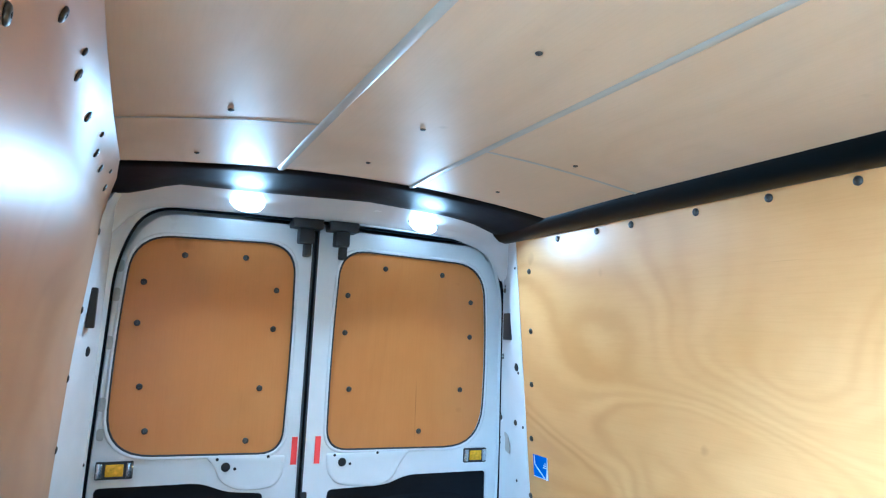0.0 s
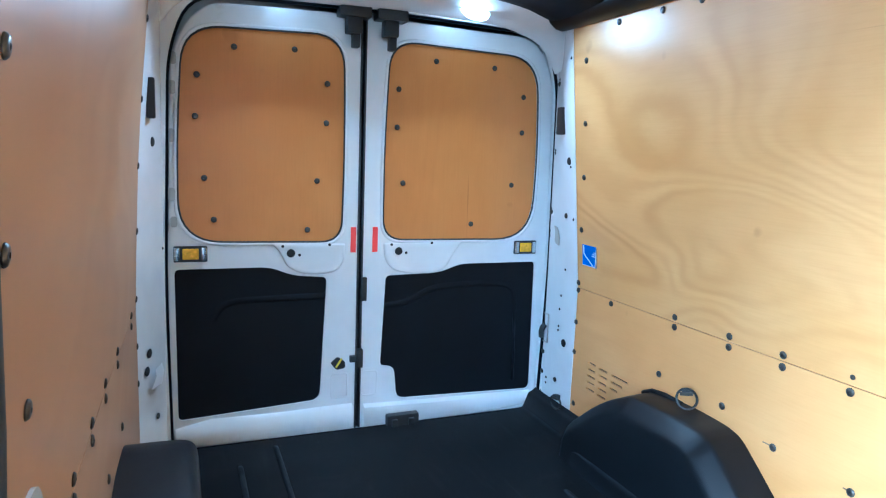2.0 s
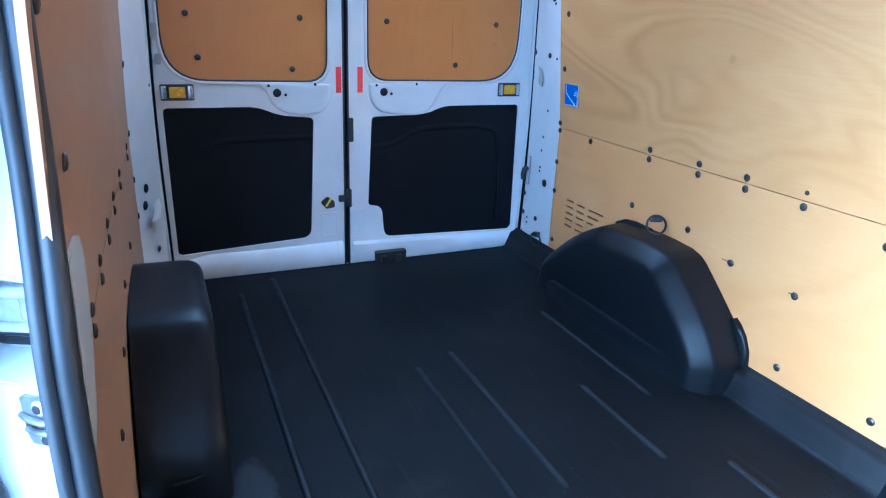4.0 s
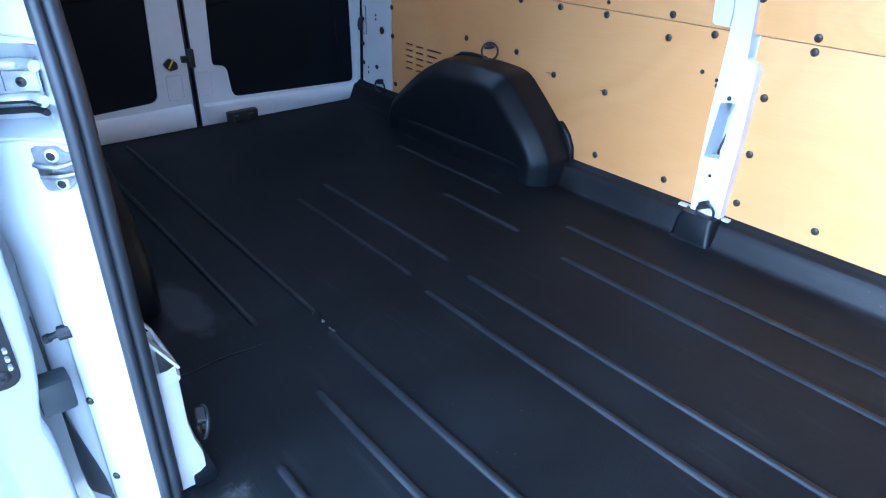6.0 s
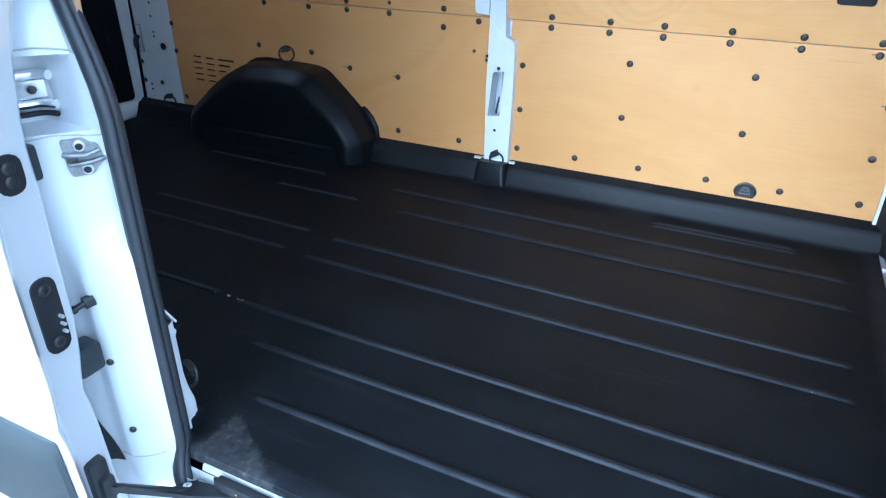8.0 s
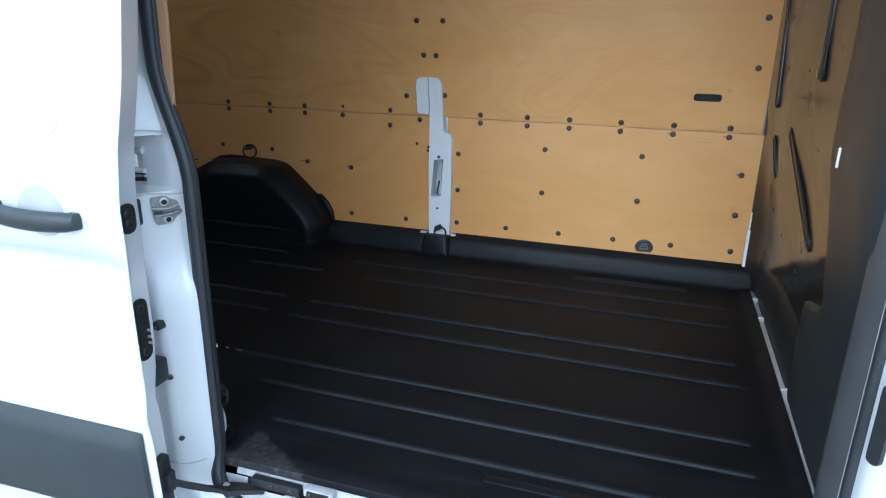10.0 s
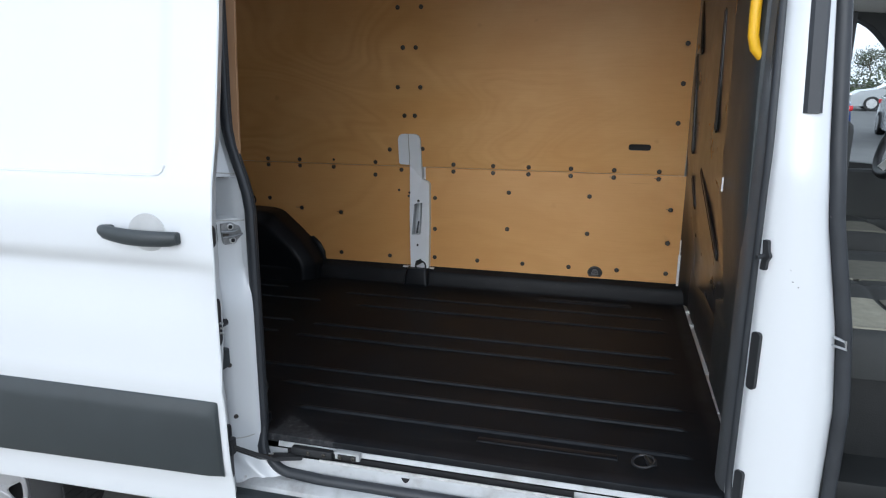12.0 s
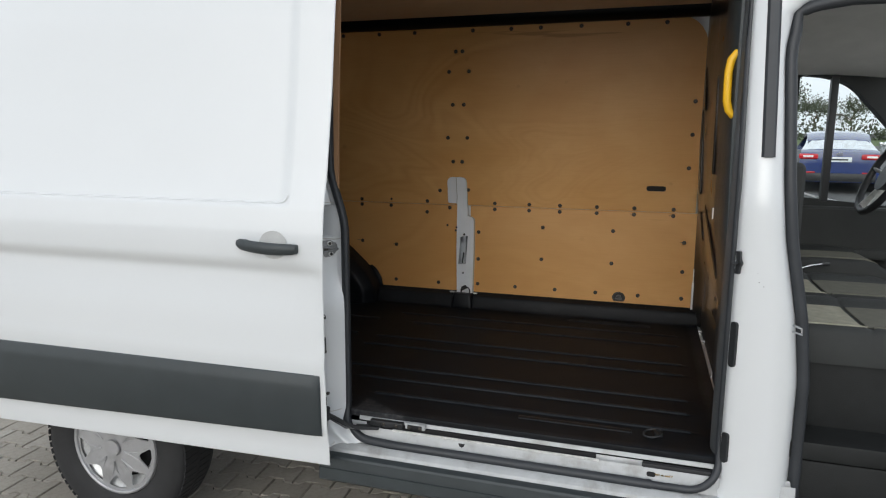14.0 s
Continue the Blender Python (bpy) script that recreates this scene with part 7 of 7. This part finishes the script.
bm = bmesh.new()
sheet(bm, [[(x, y, lie(x) - 0.012) for x in (-400, -30, -4, 2, 30, 70, 102, 400)] for y in (-400, -60, -4, 6, 60, 400)])
ground = part("ground", bm, "joint_sand", None, smooth=0)
tagged(ground, "sandy bed under interlocking concrete paving", "ground", kind="structure")
bm = bmesh.new()
sheet(bm, [[(x, y, lie(x) - 0.004) for x in (3.0, 12, 34, 52.2)] for y in (-60, -20, 0, 20, 60)])
road = part("road", bm, "asphalt", None, smooth=0)
tagged(road, "grey asphalt car park beyond the van", "road", kind="structure")
bm = bmesh.new()
sheet(bm, [[(x, y, lie(x) + 0.006 + 0.05 * (x > 52.2)) for x in (52, 52.3, 58, 74)] for y in (-60, -20, 0, 20, 60)])
verge = part("grass_verge", bm, "grass", None, smooth=0)
tagged(verge, "strip of green grass along the car park", "grass", kind="structure")
bm = bmesh.new()
for x0, x1, y0, y1 in ((-44.9, -8.0, -60, 60), (-8.0, 2.4, -60, -6.3), (-8.0, 2.4, 8.3, 60)):
    sheet(bm, [[(x, y, GROUND - 0.002) for x in (x0, x1)] for y in (y0, y1)])
tagged(part("yard", bm, "yard_paving", None, smooth=0), "pale grey paved yard across from the van", "pavement", kind="structure")
# unseen wall across the yard, added to shape reflections and light on the van
bm = bmesh.new()
hexa(bm, (-46.0, -60, GROUND - 0.02), (-45.0, 60, 3.6), 0.05)
tagged(part("backdrop", bm, "unseen_wall_grey", None, smooth=0), "plain grey wall out of view, added for reflections in the van", "building", kind="structure")


def car(label, m, paint, sedan=True):
    """A parked car, its nose towards local +x; the tail shows."""
    c = empty("parked_car", label, "car", group="parked cars")
    c.matrix_basis = m
    L, W = 4.6, 1.84
    bm = bmesh.new()
    side = [(-2.28, 0.28), (-2.30, 0.62), (-2.26, 0.98), (-2.05, 1.05), (-1.5, 1.03), (1.0, 0.98), (1.9, 0.86), (2.25, 0.66), (2.3, 0.3)]
    rows = []
    for v, k, dz in ((-1.0, 0.0, -0.05), (-1.0, 1.0, 0.0), (-0.93, 1.0, 0.012), (-0.5, 1.0, 0.03), (0, 1.0, 0.035), (0.5, 1.0, 0.03), (0.93, 1.0, 0.012), (1.0, 1.0, 0.0), (1.0, 0.0, -0.05)):
        rows.append([(x * (1 - 0.03 * abs(v) ** 4), v * W / 2 * (1 - 0.05 * (abs(x) / 2.3) ** 4) * (1 - 0.05 * step(0.6, 1.05, z)), (z if k else 0.25) + (dz if z > 0.5 else 0)) for x, z in side])
    sheet(bm, rows)
    part("body", bm, paint, c, smooth=50)
    bm = bmesh.new()
    cab_side = [(-2.02, 1.03), (-1.55, 1.30), (-1.05, 1.45), (-0.2, 1.49), (0.35, 1.42), (1.15, 0.99)]
    rows = []
    for v in (-0.92, -0.75, -0.4, 0, 0.4, 0.75, 0.92):
        rows.append([(x, v * W / 2 * (1 - 0.22 * (z - 1.0) / 0.5), z - 0.10 * max(0, abs(v) - 0.7) / 0.22 * (z > 1.2)) for x, z in cab_side])
    sheet(bm, rows)
    part("windows", bm, "car_glass", c, smooth=60)
    bm = bmesh.new()
    rows = [[(x, v * W / 2 * 0.80, z + 0.012 - 0.05 * abs(v) ** 3) for x, z in cab_side[1:5]] for v in (-0.95, -0.6, 0, 0.6, 0.95)]
    sheet(bm, rows)
    thick(bm, 0.01)
    part("roof", bm, paint, c, smooth=60)
    for s in (-1, 1):
        bm = bmesh.new()
        hexa(bm, (-2.315, min(s * 0.46, s * 0.88), 0.84), (-2.16, max(s * 0.46, s * 0.88), 0.97), 0.04, 3)
        tl = part("tail_light", bm, "car_red", c, "red tail light with a clear reversing lamp")
        bm = bmesh.new()
        hexa(bm, (-2.322, min(s * 0.56, s * 0.80), 0.875), (-2.27, max(s * 0.56, s * 0.80), 0.935), 0.025, 3)
        part("reversing_lamp", bm, "white_print", tl)
        bm = bmesh.new()
        hexa(bm, (2.12, min(s * 0.5, s * 0.84), 0.62), (2.27, max(s * 0.5, s * 0.84), 0.76), 0.03, 3)
        part("headlight", bm, "steel", c)
        bm = bmesh.new()
        hexa(bm, (0.72, min(s * 0.92, s * 1.04), 1.0), (0.86, max(s * 0.92, s * 1.04), 1.12), 0.03, 3)
        part("mirror", bm, paint, c)
    bm = bmesh.new()
    hexa(bm, (-2.335, -0.26, 0.78), (-2.28, 0.26, 0.895), 0.004)
    pl = part("number_plate", bm, "white_print", c, "white plate with a plain dark bar")
    bm = bmesh.new()
    hexa(bm, (-2.339, -0.18, 0.818), (-2.334, 0.18, 0.858))
    part("plate_bar", bm, "trim_grey", pl)
    bm = bmesh.new()
    tube(bm, [(-2.318, 0.06 * math.cos(a), 0.965 + 0.028 * math.sin(a)) for a in np.linspace(0, 2 * math.pi, 16, endpoint=False)], 0.010, 6, closed=True)
    part("badge", bm, "steel", c)
    bm = bmesh.new()
    hexa(bm, (-2.325, -0.80, 0.30), (-2.22, 0.80, 0.50), 0.03, 2)
    part("bumper", bm, "black_plastic", c)
    for s in (-1, 1):
        bm = bmesh.new()
        hexa(bm, (-2.335, min(s * 0.5, s * 0.78), 0.50), (-2.30, max(s * 0.5, s * 0.78), 0.535), 0.008)
        part("bumper_reflector", bm, "car_red", c)
    for x in (-1.42, 1.36):
        for s in (-1, 1):
            bm = bmesh.new()
            tube(bm, [(x, s * 0.70, 0.32), (x, s * 0.925, 0.32)], 0.32, 28)
            wh = part("wheel", bm, "tyre", c)
            bm = bmesh.new()
            tube(bm, [(x, s * 0.90, 0.32), (x, s * 0.932, 0.32)], 0.21, 20)
            part("rim", bm, "hubcap", wh)
    return c


def turned(x, y, deg):
    return Matrix.Translation((x, y, lie(x))) @ Matrix.Rotation(radians(-1.7), 4, "Y") @ Matrix.Rotation(radians(deg), 4, "Z")


car("metallic blue saloon parked with its tail to the van", turned(18.3, -5.22, -9), "car_blue")
car("white car parked beside the blue saloon", turned(18.2, -8.2, 168), "car_white")
car("silver car parked in the next row", turned(33.0, -13.0, 80), "car_silver")
car("silver car parked in the far row", turned(33.0, 3.0, 82), "car_silver")


def tree(x, y, h, seed):
    rng = random.Random(seed)
    t = empty("tree", "broad green deciduous tree beyond the car park", "tree", group="trees behind the car park", at=(x, y, lie(x)))
    bm = bmesh.new()
    trunk = [(0.05 * rng.uniform(-1, 1) * k, 0.05 * rng.uniform(-1, 1) * k, h * 0.13 * k) for k in range(6)]
    rows = []
    for k, p in enumerate(trunk):
        r = h * 0.022 * (1 - 0.13 * k)
        rows.append([(p[0] + r * math.cos(a), p[1] + r * math.sin(a), p[2]) for a in np.linspace(0, 2 * math.pi, 9, endpoint=False)])
    sheet(bm, rows, closed_u=True)
    limbs = []
    for k in range(9):
        a, up = rng.uniform(0, 6.283), rng.uniform(0.3, 0.9)
        s = Vector(trunk[rng.choice((2, 3, 4, 5))])
        e = s + Vector((math.cos(a), math.sin(a), up)) * h * rng.uniform(0.18, 0.32)
        limbs.append(e)
        tube(bm, [s, (s + e) / 2 + Vector((0, 0, 0.05 * h)), e], h * 0.008, 6)
    part("trunk", bm, "bark", t)
    verts, faces = [], []
    for e in limbs + [Vector((0, 0, h * 0.75)), Vector((0, 0, h * 0.6))]:
        for _ in range(210):
            c = e + Vector((rng.gauss(0, 1), rng.gauss(0, 1), rng.gauss(0, 0.8))) * h * 0.085
            q = Euler((rng.uniform(0, 6.3), rng.uniform(0, 6.3), rng.uniform(0, 6.3))).to_matrix()
            s = h * rng.uniform(0.010, 0.022)
            b = len(verts)
            verts += [c + q @ Vector(v) * s for v in ((-1, 0, 0), (0, -0.6, 0.15), (1, 0, 0), (0, 0.6, 0.15))]
            faces.append((b, b + 1, b + 2, b + 3))
    me = bpy.data.meshes.new("crown")
    me.from_pydata(verts, [], faces)
    me.materials.append(MATS["leaf"])
    cr = new("crown", me)
    cr.parent = t
    tagged(cr, "green leafy crown", kind="stuff")


for i in range(15):
    trng = random.Random(70 + i)
    tree(70 + trng.uniform(-3, 6), -42 + 3.7 * i + trng.uniform(-1, 1), trng.uniform(4.2, 6.8), 40 + i)
bm = bmesh.new()
rng = random.Random(9)
hv, hf = [], []
for _ in range(9000):
    y = rng.uniform(-46, 20)
    c = Vector((65 + rng.gauss(0, 0.6), y, lie(65) + abs(rng.gauss(0, 1.15)) * (1 + 0.4 * math.sin(y * 1.3))))
    q = Euler((rng.uniform(0, 6.3), rng.uniform(0, 6.3), rng.uniform(0, 6.3))).to_matrix()
    s = rng.uniform(0.08, 0.2)
    b = len(hv)
    hv += [c + q @ Vector(v) * s for v in ((-1, 0, 0), (0, -0.6, 0.1), (1, 0, 0), (0, 0.6, 0.1))]
    hf.append((b, b + 1, b + 2, b + 3))
bm.free()
me = bpy.data.meshes.new("hedge")
me.from_pydata(hv, [], hf)
me.materials.append(MATS["leaf"])
tagged(new("hedge", me), "loose green hedge along the grass", "hedge", kind="stuff")


# ---- interlocking paving ----
def paver_outline(L=0.198, p=0.1385, d=0.027, gap=0.0036):
    """One stone: wide at both ends, narrow at the waist, with slanted shoulders."""
    w, n = (p + d) / 2 - gap, (p - d) / 2 - gap
    h, q, s = L / 2 - gap, L / 4, 0.009
    right = [(w, -h), (w, -q - s), (n, -q + s), (n, q - s), (w, q + s), (w, h)]
    return right + [(-x, y) for x, y in reversed(right)]


PAVE = [(a, b) for a, b in paver_outline()]


def paver_mesh():
    bm = bmesh.new()
    top = [bm.verts.new((u * 0.955, v * 0.97, 0.0)) for u, v in PAVE]
    mid = [bm.verts.new((u, v, -0.005)) for u, v in PAVE]
    low = [bm.verts.new((u, v, -0.02)) for u, v in PAVE]
    bm.faces.new(top)
    for a, b in ((top, mid), (mid, low)):
        for i in range(len(PAVE)):
            j = (i + 1) % len(PAVE)
            bm.faces.new((a[i], b[i], b[j], a[j]))
    bmesh.ops.recalc_face_normals(bm, faces=bm.faces[:])
    me = bpy.data.meshes.new("paving_stone")
    bm.to_mesh(me)
    bm.free()
    me.materials.append(MATS["paver"])
    return me


STONE = paver_mesh()
pavement = empty("pavement", "interlocking double-T concrete paving stones, brownish grey", "pavement", "structure")
turn = Matrix.Rotation(radians(4), 4, "Z")
rng = random.Random(12)
near_cells, far_cells = [], []
for i in range(-60, 16):
    for j in range(-30, 40):
        v = j * 0.198 + (0.099 if i % 2 else 0.0)
        q = turn @ Vector((i * 0.1385, v, 0))
        near = -0.75 < q.x < 0.55 and 0.15 < q.y < 3.4
        (near_cells if near else far_cells).append(q)
near_cells.sort(key=lambda q: abs(q.x + 0.15) + abs(q.y - 1.4) * 0.4)
for q in near_cells[:290]:
    m = Matrix.Translation((q.x, q.y, GROUND + rng.uniform(-0.0015, 0.0015))) @ turn @ Euler((rng.gauss(0, 0.006), rng.gauss(0, 0.006), rng.gauss(0, 0.006))).to_matrix().to_4x4()
    shared("paving_stone", STONE, pavement, m)
verts, faces = [], []
src = [Vector(v.co) for v in STONE.vertices]
polys = [tuple(p.vertices) for p in STONE.polygons]
for q in near_cells[290:] + far_cells:
    m = Matrix.Translation((q.x, q.y, GROUND + rng.uniform(-0.0015, 0.0015))) @ turn
    b = len(verts)
    verts += [m @ v for v in src]
    faces += [tuple(b + k for k in p) for p in polys]
me = bpy.data.meshes.new("paving_field")
me.from_pydata(verts, [], faces)
me.materials.append(MATS["paver"])
field = new("paving_field", me)
field.parent = pavement
tagged(field, kind="stuff")
